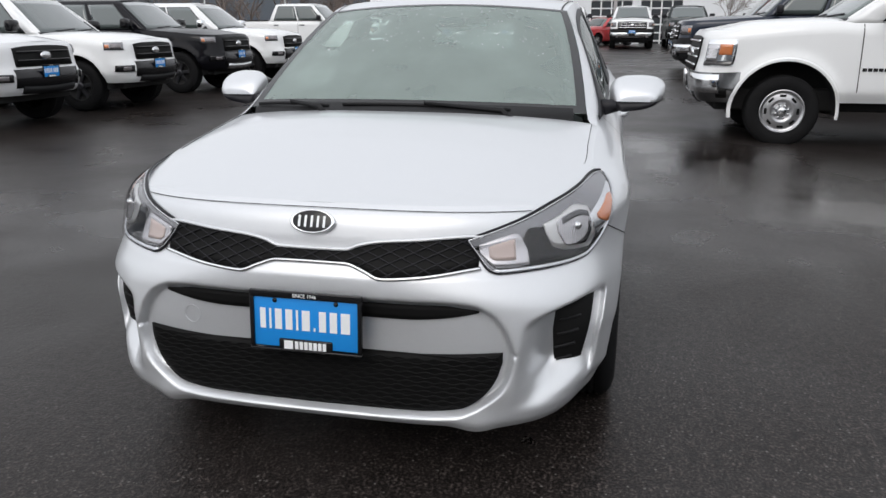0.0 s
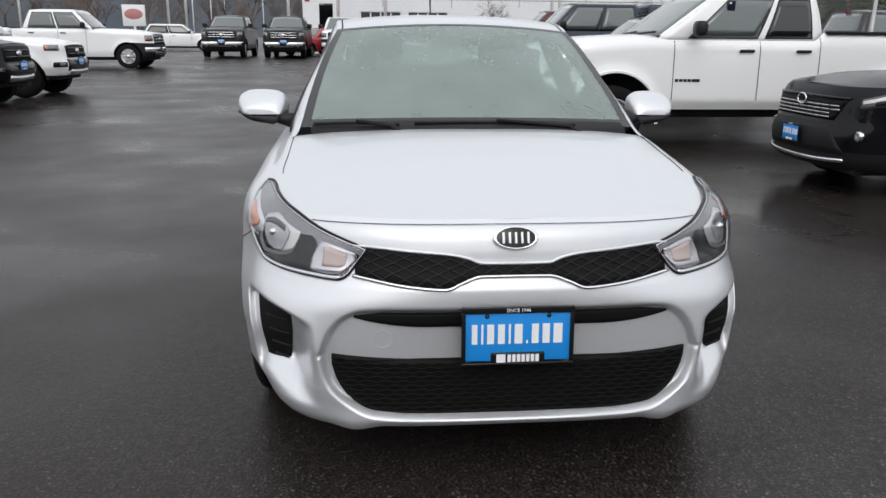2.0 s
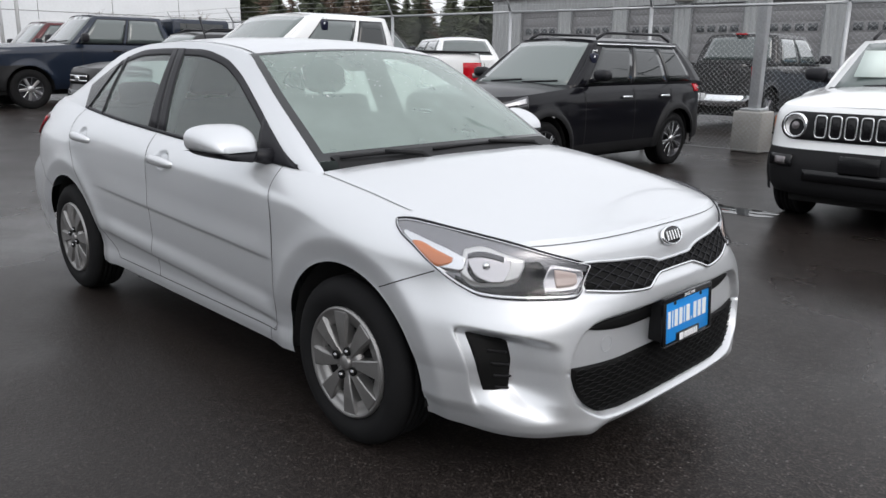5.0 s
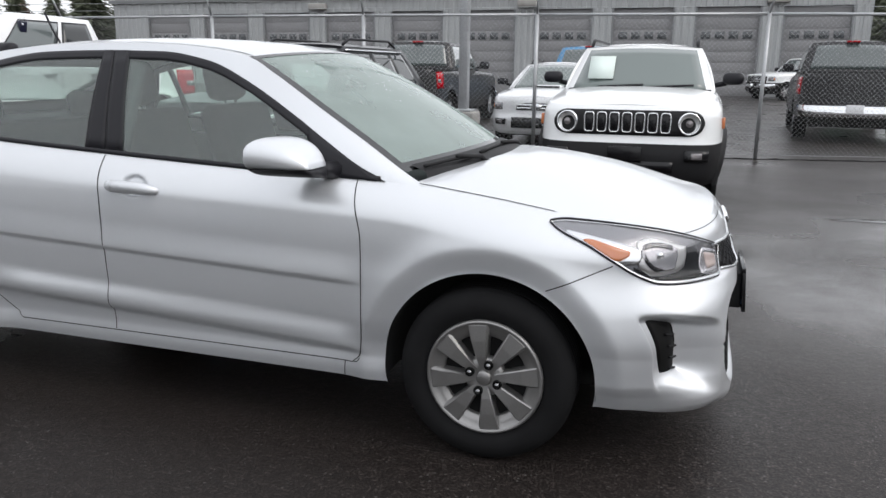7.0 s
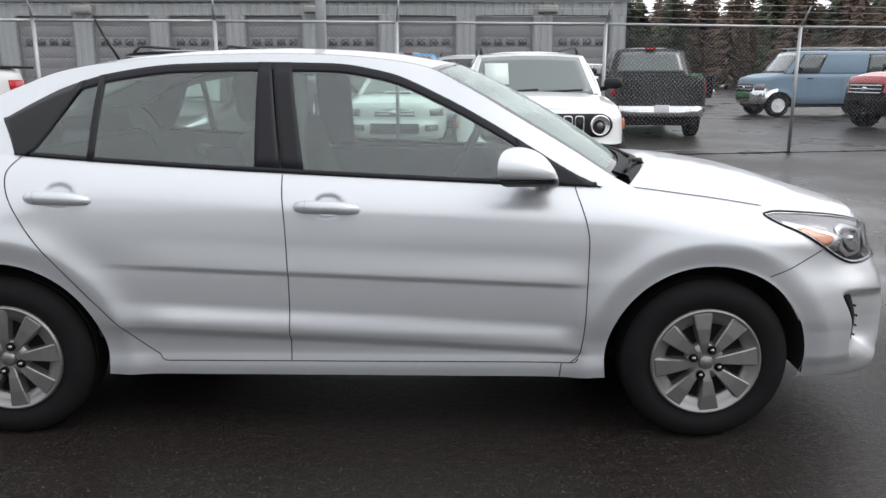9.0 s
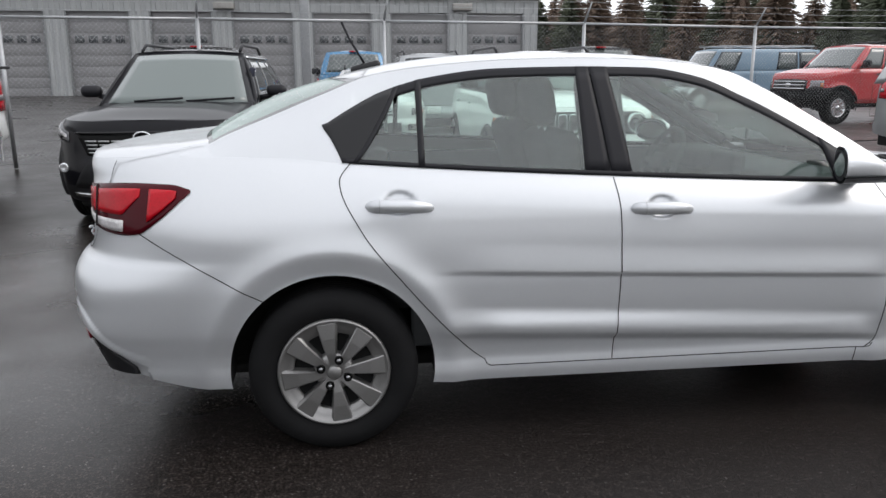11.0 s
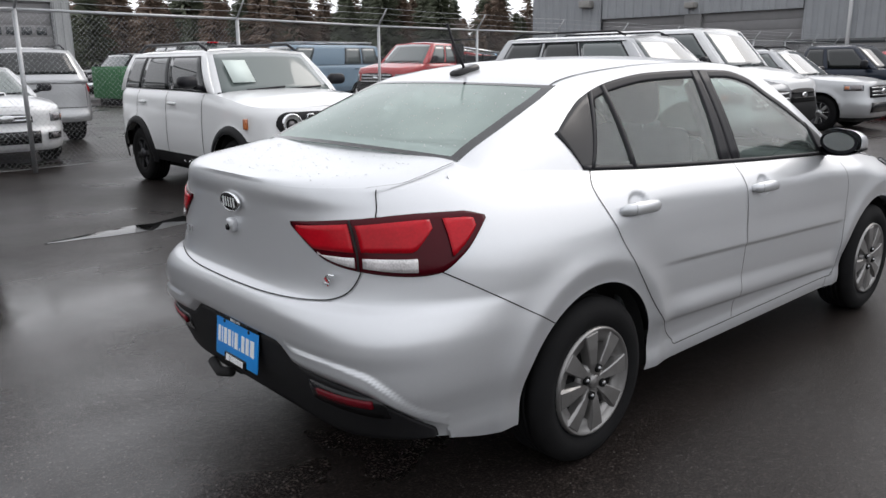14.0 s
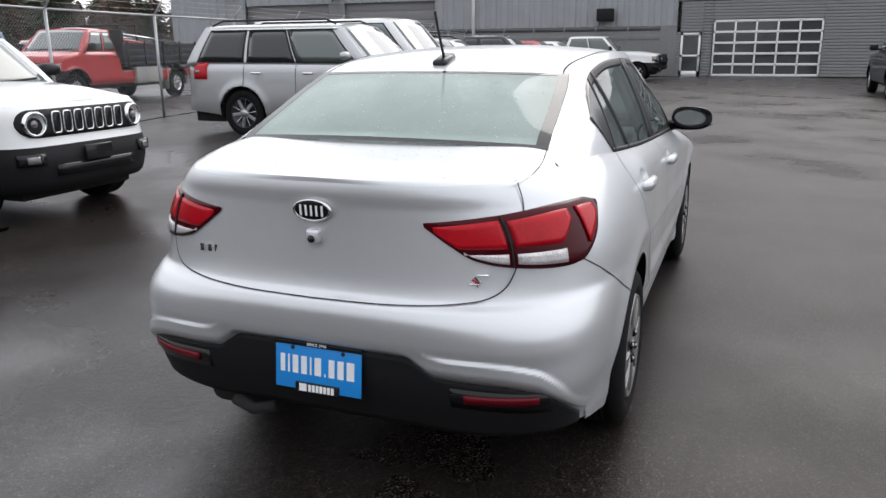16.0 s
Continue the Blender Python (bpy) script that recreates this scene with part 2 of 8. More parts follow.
def part(name, geo, material, parent=None, label="", smooth=True):
    """Links (vertices, faces), a bmesh or a mesh as one object under a thing or a part."""
    if isinstance(geo, bmesh.types.BMesh):
        me = bpy.data.meshes.new(name)
        geo.to_mesh(me)
        geo.free()
        me.materials.append(material)
        if smooth:
            me.shade_smooth()
    elif isinstance(geo, bpy.types.Mesh):
        me = geo
    else:
        me = mesh_of(name, geo[0], geo[1], material, smooth)
    ob = new(name, me)
    if parent:
        ob.parent = parent
    return tagged(ob, label)


def thing(name, label, category, group="", kind=""):
    return tagged(new(name), label, category, group, kind)


def grid_faces(nr, nc, closed=False):
    f = []
    for i in range(nr - 1):
        for j in range(nc - 1 if not closed else nc):
            k = (j + 1) % nc
            f.append((i * nc + j, i * nc + k, (i + 1) * nc + k, (i + 1) * nc + j))
    return f


def join(*geos):
    vs, fs = [], []
    for v, f in geos:
        o = len(vs)
        vs.extend([tuple(p) for p in v])
        fs.extend([tuple(i + o for i in q) for q in f])
    return vs, fs


def moved(geo, m):
    return [tuple(m @ Vector(p)) for p in geo[0]], geo[1]


def flip_y(geo):
    return [(p[0], -p[1], p[2]) for p in geo[0]], [tuple(reversed(f)) for f in geo[1]]


def box(x0, x1, y0, y1, z0, z1, bevel=0.0):
    """A box with chamfered edges all round."""
    b = min(bevel, (x1 - x0) / 2.01, (y1 - y0) / 2.01, (z1 - z0) / 2.01)
    if b <= 0:
        v = [(x, y, z) for x in (x0, x1) for y in (y0, y1) for z in (z0, z1)]
        return v, [(0, 1, 3, 2), (4, 6, 7, 5), (0, 4, 5, 1), (2, 3, 7, 6), (0, 2, 6, 4), (1, 5, 7, 3)]
    bm = bmesh.new()
    bmesh.ops.create_cube(bm, size=1, matrix=Matrix.Translation(((x0 + x1) / 2, (y0 + y1) / 2, (z0 + z1) / 2)) @ Matrix.Diagonal((x1 - x0, y1 - y0, z1 - z0, 1)))
    bmesh.ops.bevel(bm, geom=bm.edges[:], offset=b, segments=2, profile=0.5, affect="EDGES")
    bm.verts.index_update()
    out = [tuple(v.co) for v in bm.verts], [tuple(v.index for v in f.verts) for f in bm.faces]
    bm.free()
    return out


def lathe(profile, n=32, axis="y", a0=0.0, a1=math.tau):
    """Turns (radius, offset) pairs round an axis."""
    full = a1 - a0 > math.tau - 1e-4
    k = n if full else n + 1
    v = []
    for r, o in profile:
        for j in range(k):
            a = a0 + (a1 - a0) * j / n
            c, s = r * math.cos(a), r * math.sin(a)
            v.append({"y": (c, o, s), "z": (c, s, o), "x": (o, c, s)}[axis])
    return v, grid_faces(len(profile), k, full)


def tube(points, radius, n=8, cap=True):
    """A round bar along a line of points."""
    pts = [Vector(p) for p in points]
    rad = radius if isinstance(radius, (list, tuple)) else [radius] * len(pts)
    v, f = [], []
    up = Vector((0.13, 0.21, 0.97))
    for i, p in enumerate(pts):
        d = (pts[min(i + 1, len(pts) - 1)] - pts[max(i - 1, 0)]).normalized()
        a = d.cross(up if abs(d.dot(up)) < 0.9 else Vector((1, 0, 0))).normalized()
        b = d.cross(a)
        v += [tuple(p + rad[i] * (math.cos(math.tau * j / n) * a + math.sin(math.tau * j / n) * b)) for j in range(n)]
    f = grid_faces(len(pts), n, True)
    if cap:
        f += [tuple(range(n - 1, -1, -1)), tuple(range((len(pts) - 1) * n, len(pts) * n))]
    return v, f


def slab(fn, a0, a1, lo, hi, na, nb, off, thick):
    """A plate with edges that lies on a curved skin: fn(a, z, off) gives its points, lo and hi its lower and upper bound along a."""
    A = np.linspace(a0, a1, na)
    L, H = lo(A), hi(A)
    v = []
    for o in (off, off - thick):
        for j in range(nb):
            t = j / (nb - 1)
            z = L + (H - L) * t
            x, y, zz = fn(A, z, o)
            v += list(zip(np.broadcast_to(x, A.shape), np.broadcast_to(y, A.shape), np.broadcast_to(zz, A.shape)))
    n = na * nb
    f = grid_faces(nb, na)
    if not thick:
        return v[:n], f
    f += [tuple(i + n for i in reversed(q)) for q in grid_faces(nb, na)]
    for j in range(na - 1):
        f.append((j, j + n, j + 1 + n, j + 1))
        k = (nb - 1) * na + j
        f.append((k, k + 1, k + 1 + n, k + n))
    for i in range(nb - 1):
        a, b = i * na, (i + 1) * na
        f.append((a, b, b + n, a + n))
        a, b = i * na + na - 1, (i + 1) * na + na - 1
        f.append((a, a + n, b + n, b))
    return v, f


def ribbon(points, normals, width, lift=0.001):
    """A narrow flat strip along a line on a skin, for shut lines."""
    P, N = [Vector(p) for p in points], [Vector(q) for q in normals]
    v = []
    for i, p in enumerate(P):
        d = (P[min(i + 1, len(P) - 1)] - P[max(i - 1, 0)]).normalized()
        s = d.cross(N[i]).normalized() * width / 2
        v += [tuple(p + N[i] * lift - s), tuple(p + N[i] * lift + s)]
    return v, [(2 * i, 2 * i + 1, 2 * i + 3, 2 * i + 2) for i in range(len(P) - 1)]


def lettering(name, text, size, material, parent, m, label="", extrude=0.001, squeeze=1.0, bold=0.0):
    """Raised letters in the built-in face, centred on m, upright in its x and y."""
    cu = bpy.data.curves.new(name, "FONT")
    cu.body, cu.size, cu.extrude, cu.align_x, cu.align_y, cu.offset = text, size, extrude, "CENTER", "CENTER", bold
    cu.resolution_u = 3
    tmp = bpy.data.objects.new(name, cu)
    scene.collection.objects.link(tmp)
    me = bpy.data.meshes.new_from_object(tmp.evaluated_get(bpy.context.evaluated_depsgraph_get()))
    bpy.data.objects.remove(tmp)
    bpy.data.curves.remove(cu)
    me.name = name
    me.transform(m @ Matrix.Diagonal((squeeze, 1, 1, 1)))
    me.materials.clear()
    me.materials.append(material)
    return part(name, me, material, parent, label)


# ---------------------------------------------------------------- car bodies
class Shell:
    """The skin of a car below its windows: a nose, two flanks and a tail, as one wrap from the nose's middle to the tail's middle.
    nose(z), tail(z): how far they reach; width(z): half width; spread(x): a factor on it; top(x), sill(x): its bounds; tuck(x): how far the upper edge rolls in."""

    def __init__(self, nose, tail, width, spread, top, sill, tuck, axles, arch, fore=1.29, aft=-1.29, nf=2.8, nr=3.3, roll=0.12, flare=0.012, wheel_z=0.305):
        self.nose, self.tail, self.width, self.spread, self.top, self.sill, self.tuck = nose, tail, width, spread, top, sill, tuck
        self.axles, self.arch, self.fore, self.aft, self.flare, self.wheel_z = axles, arch, fore, aft, flare, wheel_z
        self.nf = nf if callable(nf) else (lambda z: nf)
        self.nr = nr if callable(nr) else (lambda z: nr)
        self.roll = roll if callable(roll) else (lambda x: roll)
        self.dent = self.crease = None
        self.lip = 0.0

    def half(self, x, z):
        d = np.clip(self.top(x) - z, 0, None)
        w = self.width(z) * self.spread(x) - self.tuck(x) * np.clip(1 - d / self.roll(x), 0, 1) ** 2
        if self.crease:
            w = w + self.crease(x, z)
        for ax in self.axles:
            r = np.hypot(x - ax, z - self.wheel_z)
            w = w + self.flare * np.exp(-(np.maximum(np.abs(r - self.arch) - self.lip * 5, 0) / 0.07) ** 2)
            w = w - self.lip * np.clip((self.arch + 0.085 - r) / 0.075, 0, 1)
        return w

    def side(self, x, z, off=0.0):
        """A point of the flank (y negative), at x and z."""
        x, z = np.broadcast_arrays(np.asarray(x, float), np.asarray(z, float))
        u = np.where(x > self.fore, (x - self.fore) / (self.nose(z) - self.fore), np.where(x < self.aft, (x - self.aft) / (self.tail(z) - self.aft), 0))
        n = np.where(x > 0, self.nf(z), self.nr(z))
        y = self.half(x, z) * np.clip(1 - np.clip(u, 0, 1) ** n, 0, 1) ** (1 / n)
        return x, -(y + off), z

    def front(self, y, z, off=0.0):
        """A point of the nose, at y and z."""
        y, z = np.broadcast_arrays(np.asarray(y, float), np.asarray(z, float))
        w = self.half(self.fore + 0.3, z)
        n = self.nf(z)
        u = np.clip(1 - np.clip(np.abs(y) / w, 0, 1) ** n, 0, 1) ** (1 / n)
        return self.fore + (self.nose(z) - self.fore) * u + off, y, z

    def rear(self, y, z, off=0.0):
        y, z = np.broadcast_arrays(np.asarray(y, float), np.asarray(z, float))
        w = self.half(self.aft - 0.3, z)
        n = self.nr(z)
        u = np.clip(1 - np.clip(np.abs(y) / w, 0, 1) ** n, 0, 1) ** (1 / n)
        return self.aft + (self.tail(z) - self.aft) * u - off, y, z

    def turn_front(self, phi, z, off=0.0):
        """A point of the nose's corner; phi from 0 at the middle to 90 at the flank."""
        p = np.radians(phi)
        c, s = np.cos(p) ** (2 / self.nf(z)), np.sin(p) ** (2 / self.nf(z))
        x = self.fore + (self.nose(z) - self.fore) * c
        y = self.half(x, z) * s
        return x + off * np.cos(p), -(y + off * np.sin(p)), np.broadcast_to(z, np.shape(x))

    def turn_rear(self, phi, z, off=0.0):
        p = np.radians(phi)
        c, s = np.cos(p) ** (2 / self.nr(z)), np.sin(p) ** (2 / self.nr(z))
        x = self.aft + (self.tail(z) - self.aft) * c
        y = self.half(x, z) * s
        return x - off * np.cos(p), -(y + off * np.sin(p)), np.broadcast_to(z, np.shape(x))

    def even(self, turn, n):
        """Angles from 0 to 90 that stand evenly apart along a rounded end."""
        u = np.linspace(0, 1, 1500) ** 5 * 45
        phi = np.concatenate([u, (90 - u)[::-1][1:]])
        x, y, _ = turn(phi, np.full(len(phi), 0.7))
        s = np.concatenate([[0], np.cumsum(np.hypot(np.diff(x), np.diff(y)))])
        return np.interp(np.linspace(0, s[-1], n + 1), s, phi)

    def build(self, nfront, nside, nrear, rows):
        """The right-hand half as a grid of points (rows, columns, 3), and which points lie inside a wheel arch."""
        k = np.linspace(0, 1, rows)[:, None]
        cols = []
        for phi in self.even(self.turn_front, nfront)[:-1]:
            x0 = self.turn_front(np.array([phi]), np.array([0.7]))[0]
            z = self.sill(x0) + (self.top(x0) - self.sill(x0)) * k[:, 0]
            cols.append(np.stack(self.turn_front(np.full(rows, phi), z), 1))
        for x0 in np.linspace(self.fore, self.aft, nside + 1)[:-1]:
            z = self.sill(x0) + (self.top(x0) - self.sill(x0)) * k[:, 0]
            cols.append(np.stack(self.side(np.full(rows, x0), z), 1))
        for phi in self.even(self.turn_rear, nrear)[::-1]:
            x0 = self.turn_rear(np.array([phi]), np.array([0.7]))[0]
            z = self.sill(x0) + (self.top(x0) - self.sill(x0)) * k[:, 0]
            cols.append(np.stack(self.turn_rear(np.full(rows, phi), z), 1))
        g = np.stack(cols, 1)
        if self.dent is not None:
            g = self.dent(g)
        hole = np.zeros(g.shape[:2], bool)
        for ax in self.axles:
            dx, dz = g[..., 0] - ax, g[..., 2] - self.wheel_z
            r = np.hypot(dx, dz)
            inside = r < self.arch
            near = np.zeros_like(inside)
            for s in ((1, 0), (-1, 0), (0, 1), (0, -1), (1, 1), (1, -1), (-1, 1), (-1, -1)):
                pad = np.pad(~inside, 1)
                near |= pad[1 + s[0]:pad.shape[0] - 1 + s[0], 1 + s[1]:pad.shape[1] - 1 + s[1]]
            rim = inside & near
            f = np.where(rim, self.arch / np.maximum(r, 1e-6), 1)
            g[..., 0] = ax + dx * f
            g[..., 2] = self.wheel_z + dz * f
            hole |= inside & ~rim
        return g, hole


def skin_normals(g):
    du = np.gradient(g, axis=1)
    dv = np.gradient(g, axis=0)
    n = np.cross(dv, du)
    return n / np.maximum(np.linalg.norm(n, axis=2, keepdims=True), 1e-9)


def skin_parts(g, hole, sort, parent, materials, joined):
    """Splits the wrap into panels, on both sides, with the normals of the whole skin. sort(x, y, z) names each quad's panel."""
    nr, nc = hole.shape
    N = skin_normals(g)
    if N[nr // 2, nc // 2, 1] > 0:
        N = -N
    panels = {}
    for i in range(nr - 1):
        for j in range(nc - 1):
            q = ((i, j), (i, j + 1), (i + 1, j + 1), (i + 1, j))
            if any(hole[a] for a in q):
                continue
            c = sum(g[a] for a in q) / 4
            panels.setdefault(sort(*c), []).append(q)
    made = {}
    for name, quads in panels.items():
        for sgn in ((0,) if name in joined else (1, -1)):
            ids, vs, ns, fs = {}, [], [], []

            def vid(a, m):
                if (a, m) not in ids:
                    ids[a, m] = len(vs)
                    p, n = g[a], N[a]
                    vs.append((p[0], p[1] * m, p[2]))
                    ns.append((n[0], n[1] * m, n[2]))
                return ids[a, m]
            for q in quads:
                for m in ((1, -1) if sgn == 0 else (sgn,)):
                    f = [vid(a, m) for a in q]
                    fs.append(f[::-1] if m == 1 else f)
            me = mesh_of(name, vs, fs, materials.get(name, materials[""]))
            me.normals_split_custom_set_from_vertices([tuple(map(float, n)) for n in ns])
            made.setdefault(name, []).append(part(name, me, None, parent))
    return made


def lid(g, cols, zc, power, rows=24, bow=None):
    """A hood or deck: the sheet between the two upper edges of the wrap over some of its columns, crowned to zc(x) on the middle line."""
    E = g[-1, cols]
    v = []
    for e in E:
        x, y, z = e
        for t in np.linspace(-1, 1, rows):
            h = z + (max(zc(x), z) - z) * (1 - abs(t) ** power)
            v.append((x + (bow(x) * (1 - t * t) if bow else 0), y * -t, h))
    return v, grid_faces(len(E), rows)


# ---------------------------------------------------------------- ground
def asphalt():
    m = principled("wet_asphalt", (0.022, 0.021, 0.021), 0.5)
    n, l = m.node_tree.nodes, m.node_tree.links
    b = n["Principled BSDF"]
    b.inputs["Specular IOR Level"].default_value = 0.30
    co = n.new("ShaderNodeTexCoord")

    def noise_tex(scale, detail, rough=0.55):
        t = n.new("ShaderNodeTexNoise")
        t.inputs["Scale"].default_value, t.inputs["Detail"].default_value, t.inputs["Roughness"].default_value = scale, detail, rough
        l.new(co.outputs["Object"], t.inputs["Vector"])
        return t

    def ramp(src, stops):
        r = n.new("ShaderNodeValToRGB")
        r.color_ramp.elements[0].position, r.color_ramp.elements[0].color = stops[0][0], (*stops[0][1], 1)
        r.color_ramp.elements[1].position, r.color_ramp.elements[1].color = stops[-1][0], (*stops[-1][1], 1)
        for p, c in stops[1:-1]:
            r.color_ramp.elements.new(p).color = (*c, 1)
        l.new(src, r.inputs[0])
        return r
    fine, mid, wide, vast = noise_tex(95, 4, 0.65), noise_tex(26, 5), noise_tex(0.55, 6), noise_tex(0.11, 5)
    base = ramp(fine.outputs[0], [(0.34, (0.003, 0.0024, 0.0022)), (0.5, (0.010, 0.0082, 0.0074)), (0.64, (0.062, 0.051, 0.047))])
    lumps, chips = ramp(mid.outputs[0], [(0.34, (0.45, 0.45, 0.45)), (0.66, (1.7, 1.7, 1.7))]), n.new("ShaderNodeMixRGB")
    chips.blend_type, chips.inputs[0].default_value = "MULTIPLY", 1.0
    l.new(base.outputs[0], chips.inputs[1])
    l.new(lumps.outputs[0], chips.inputs[2])
    stone = n.new("ShaderNodeTexVoronoi")
    stone.inputs["Scale"].default_value = 55
    l.new(co.outputs["Object"], stone.inputs["Vector"])
    sel = n.new("ShaderNodeMath")
    sel.operation = "LESS_THAN"
    sel.inputs[1].default_value = 0.22
    l.new(stone.outputs["Distance"], sel.inputs[0])
    pick = n.new("ShaderNodeSeparateColor")
    l.new(stone.outputs["Color"], pick.inputs[0])
    few = n.new("ShaderNodeMath")
    few.operation = "GREATER_THAN"
    few.inputs[1].default_value = 0.85
    l.new(pick.outputs[0], few.inputs[0])
    both_ = n.new("ShaderNodeMath")
    both_.operation = "MULTIPLY"
    l.new(sel.outputs[0], both_.inputs[0])
    l.new(few.outputs[0], both_.inputs[1])
    mixs = n.new("ShaderNodeMixRGB")
    mixs.inputs[2].default_value = (0.13, 0.122, 0.116, 1)
    l.new(both_.outputs[0], mixs.inputs[0])
    l.new(chips.outputs[0], mixs.inputs[1])
    dry = ramp(vast.outputs[0], [(0.45, (0, 0, 0)), (0.72, (1, 1, 1))])
    mixd = n.new("ShaderNodeMixRGB")
    mixd.inputs[2].default_value = (0.021, 0.0178, 0.0163, 1)
    l.new(dry.outputs[0], mixd.inputs[0])
    l.new(mixs.outputs[0], mixd.inputs[1])
    # the base colour turns unevenly paler towards the east side of the lot
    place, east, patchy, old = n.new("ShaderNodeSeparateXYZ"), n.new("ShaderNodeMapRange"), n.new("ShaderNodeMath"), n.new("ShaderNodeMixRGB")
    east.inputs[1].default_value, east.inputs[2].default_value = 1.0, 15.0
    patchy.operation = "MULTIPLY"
    mottled = ramp(wide.outputs[0], [(0.30, (0.55, 0.55, 0.55)), (0.65, (1, 1, 1))])
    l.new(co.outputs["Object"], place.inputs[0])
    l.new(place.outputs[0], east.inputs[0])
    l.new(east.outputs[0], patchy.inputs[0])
    l.new(mottled.outputs[0], patchy.inputs[1])
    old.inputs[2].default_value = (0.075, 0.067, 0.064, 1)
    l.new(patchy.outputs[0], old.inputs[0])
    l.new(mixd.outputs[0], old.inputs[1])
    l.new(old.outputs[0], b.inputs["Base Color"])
    ro = ramp(wide.outputs[0], [(0.34, (0.24, 0.24, 0.24)), (0.48, (0.32, 0.32, 0.32)), (0.7, (0.42, 0.42, 0.42))])
    # films of water that lie beside and behind the car
    near, film = n.new("ShaderNodeMath"), n.new("ShaderNodeMath")
    near.operation, film.operation = "MAXIMUM", "MULTIPLY"
    for k, (centre, outer, inner) in enumerate((((-3.4, 1.7, 0), 3.0, 1.0), ((4.6, 2.6, 0), 3.2, 1.2))):
        dist, fade = n.new("ShaderNodeVectorMath"), n.new("ShaderNodeMapRange")
        dist.operation = "DISTANCE"
        dist.inputs[1].default_value = centre
        fade.inputs[1].default_value, fade.inputs[2].default_value = outer, inner
        l.new(co.outputs["Object"], dist.inputs[0])
        l.new(dist.outputs["Value"], fade.inputs[0])
        l.new(fade.outputs[0], near.inputs[k])
    blot = ramp(wide.outputs[0], [(0.38, (1, 1, 1)), (0.62, (0.35, 0.35, 0.35))])
    l.new(near.outputs[0], film.inputs[0])
    l.new(blot.outputs[0], film.inputs[1])
    gloss, smooth_ = n.new("ShaderNodeMapRange"), n.new("ShaderNodeMixRGB")
    gloss.inputs[3].default_value, gloss.inputs[4].default_value = 0.14, 0.85
    smooth_.inputs[2].default_value = (0.10, 0.10, 0.10, 1)
    l.new(film.outputs[0], gloss.inputs[0])
    l.new(gloss.outputs[0], b.inputs["Specular IOR Level"])
    l.new(film.outputs[0], smooth_.inputs[0])
    l.new(ro.outputs[0], smooth_.inputs[1])
    l.new(smooth_.outputs[0], b.inputs["Roughness"])
    add = n.new("ShaderNodeMath")
    add.operation = "ADD"
    l.new(fine.outputs[0], add.inputs[0])
    l.new(mid.outputs[0], add.inputs[1])
    bp = n.new("ShaderNodeBump")
    bp.inputs["Distance"].default_value = 0.003
    bs = ramp(wide.outputs[0], [(0.38, (0.10, 0.10, 0.10)), (0.55, (0.75, 0.75, 0.75))])
    l.new(bs.outputs[0], bp.inputs["Strength"])
    l.new(add.outputs[0], bp.inputs["Height"])
    l.new(bp.outputs[0], b.inputs["Normal"])
    return m


gx = np.concatenate([np.linspace(-900, -60, 8), np.linspace(-50, 50, 41), np.linspace(60, 900, 8)])
gy = np.concatenate([np.linspace(-900, -60, 8), np.linspace(-50, -15, 8), np.linspace(-14, 11, 101), np.linspace(15, 50, 8), np.linspace(60, 900, 8)])


def level(x, y):
    """Height of the lot: shallow gutters under the parked rows, a gentle rise to the west."""
    gutter = step(2.2, 3.6, y) * (1 - step(8.0, 8.8, y)) + step(-2.8, -5.0, y) * (1 - step(-11.8, -13.5, y))
    return float(-0.05 * gutter * step(-10, -8, x) + max(0.30 * step(-14, -38, x), 0.17 * step(-8.5, -13, x) * step(-2, 2.5, y)))


gv = [(x, y, level(x, y)) for x in gx for y in gy]
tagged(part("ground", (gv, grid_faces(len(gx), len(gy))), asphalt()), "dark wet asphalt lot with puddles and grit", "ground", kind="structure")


PUDDLES = ((6.8, 3.75, 0.9, 0.12, 15), (-0.4, 4.72, 0.85, 0.24, 3), (3.9, 4.85, 0.75, 0.07, 4))


def puddle(x, y, long, wide, turn_, seed):
    """A thin sheet of water with an uneven edge."""
    rnd = random.Random(seed)
    ph = [rnd.uniform(0, math.tau) for _ in range(4)]
    v = [(0, 0, 0.006)]
    for ring in (0.6, 1.0):
        for k in range(48):
            a = math.tau * k / 48
            r = ring * (1 + 0.22 * math.sin(2 * a + ph[0]) + 0.16 * math.sin(3 * a + ph[1]) + 0.10 * math.sin(7 * a + ph[2]) + 0.06 * math.sin(13 * a + ph[3]))
            v.append((long * r * math.cos(a), wide * r * math.sin(a), 0.006 if ring < 1 else 0.0035))
    f = [(0, 1 + k, 1 + (k + 1) % 48) for k in range(48)] + [(1 + k, 49 + k, 49 + (k + 1) % 48, 1 + (k + 1) % 48) for k in range(48)]
    p = thing("puddle", "shallow rain puddle on the asphalt", "puddle", "puddles on the lot", "")
    sheet_ = part("water", (v, f), WATER, p)
    p.matrix_basis = pose(x, y, level(x, y), 0, 0, turn_)


for k, spot in enumerate(PUDDLES):
    puddle(*spot, 20 + k)

# the open joint where the lot's paving meets the strip under the fence
rnd = random.Random(31)
jx = np.linspace(2.15, 11.84, 70)
JOINT = [(x, 9.50 + 0.1820 * (x - 2.75) + 0.03 * rnd.uniform(-1, 1), level(x, 9.50) + 0.004) for x in jx]
joint = part("paving_joint", tube(JOINT, [0.012 * rnd.uniform(0.5, 1.6) for _ in JOINT], 6), principled("joint_tar", (0.006, 0.006, 0.006), 0.7, spec=0.2))
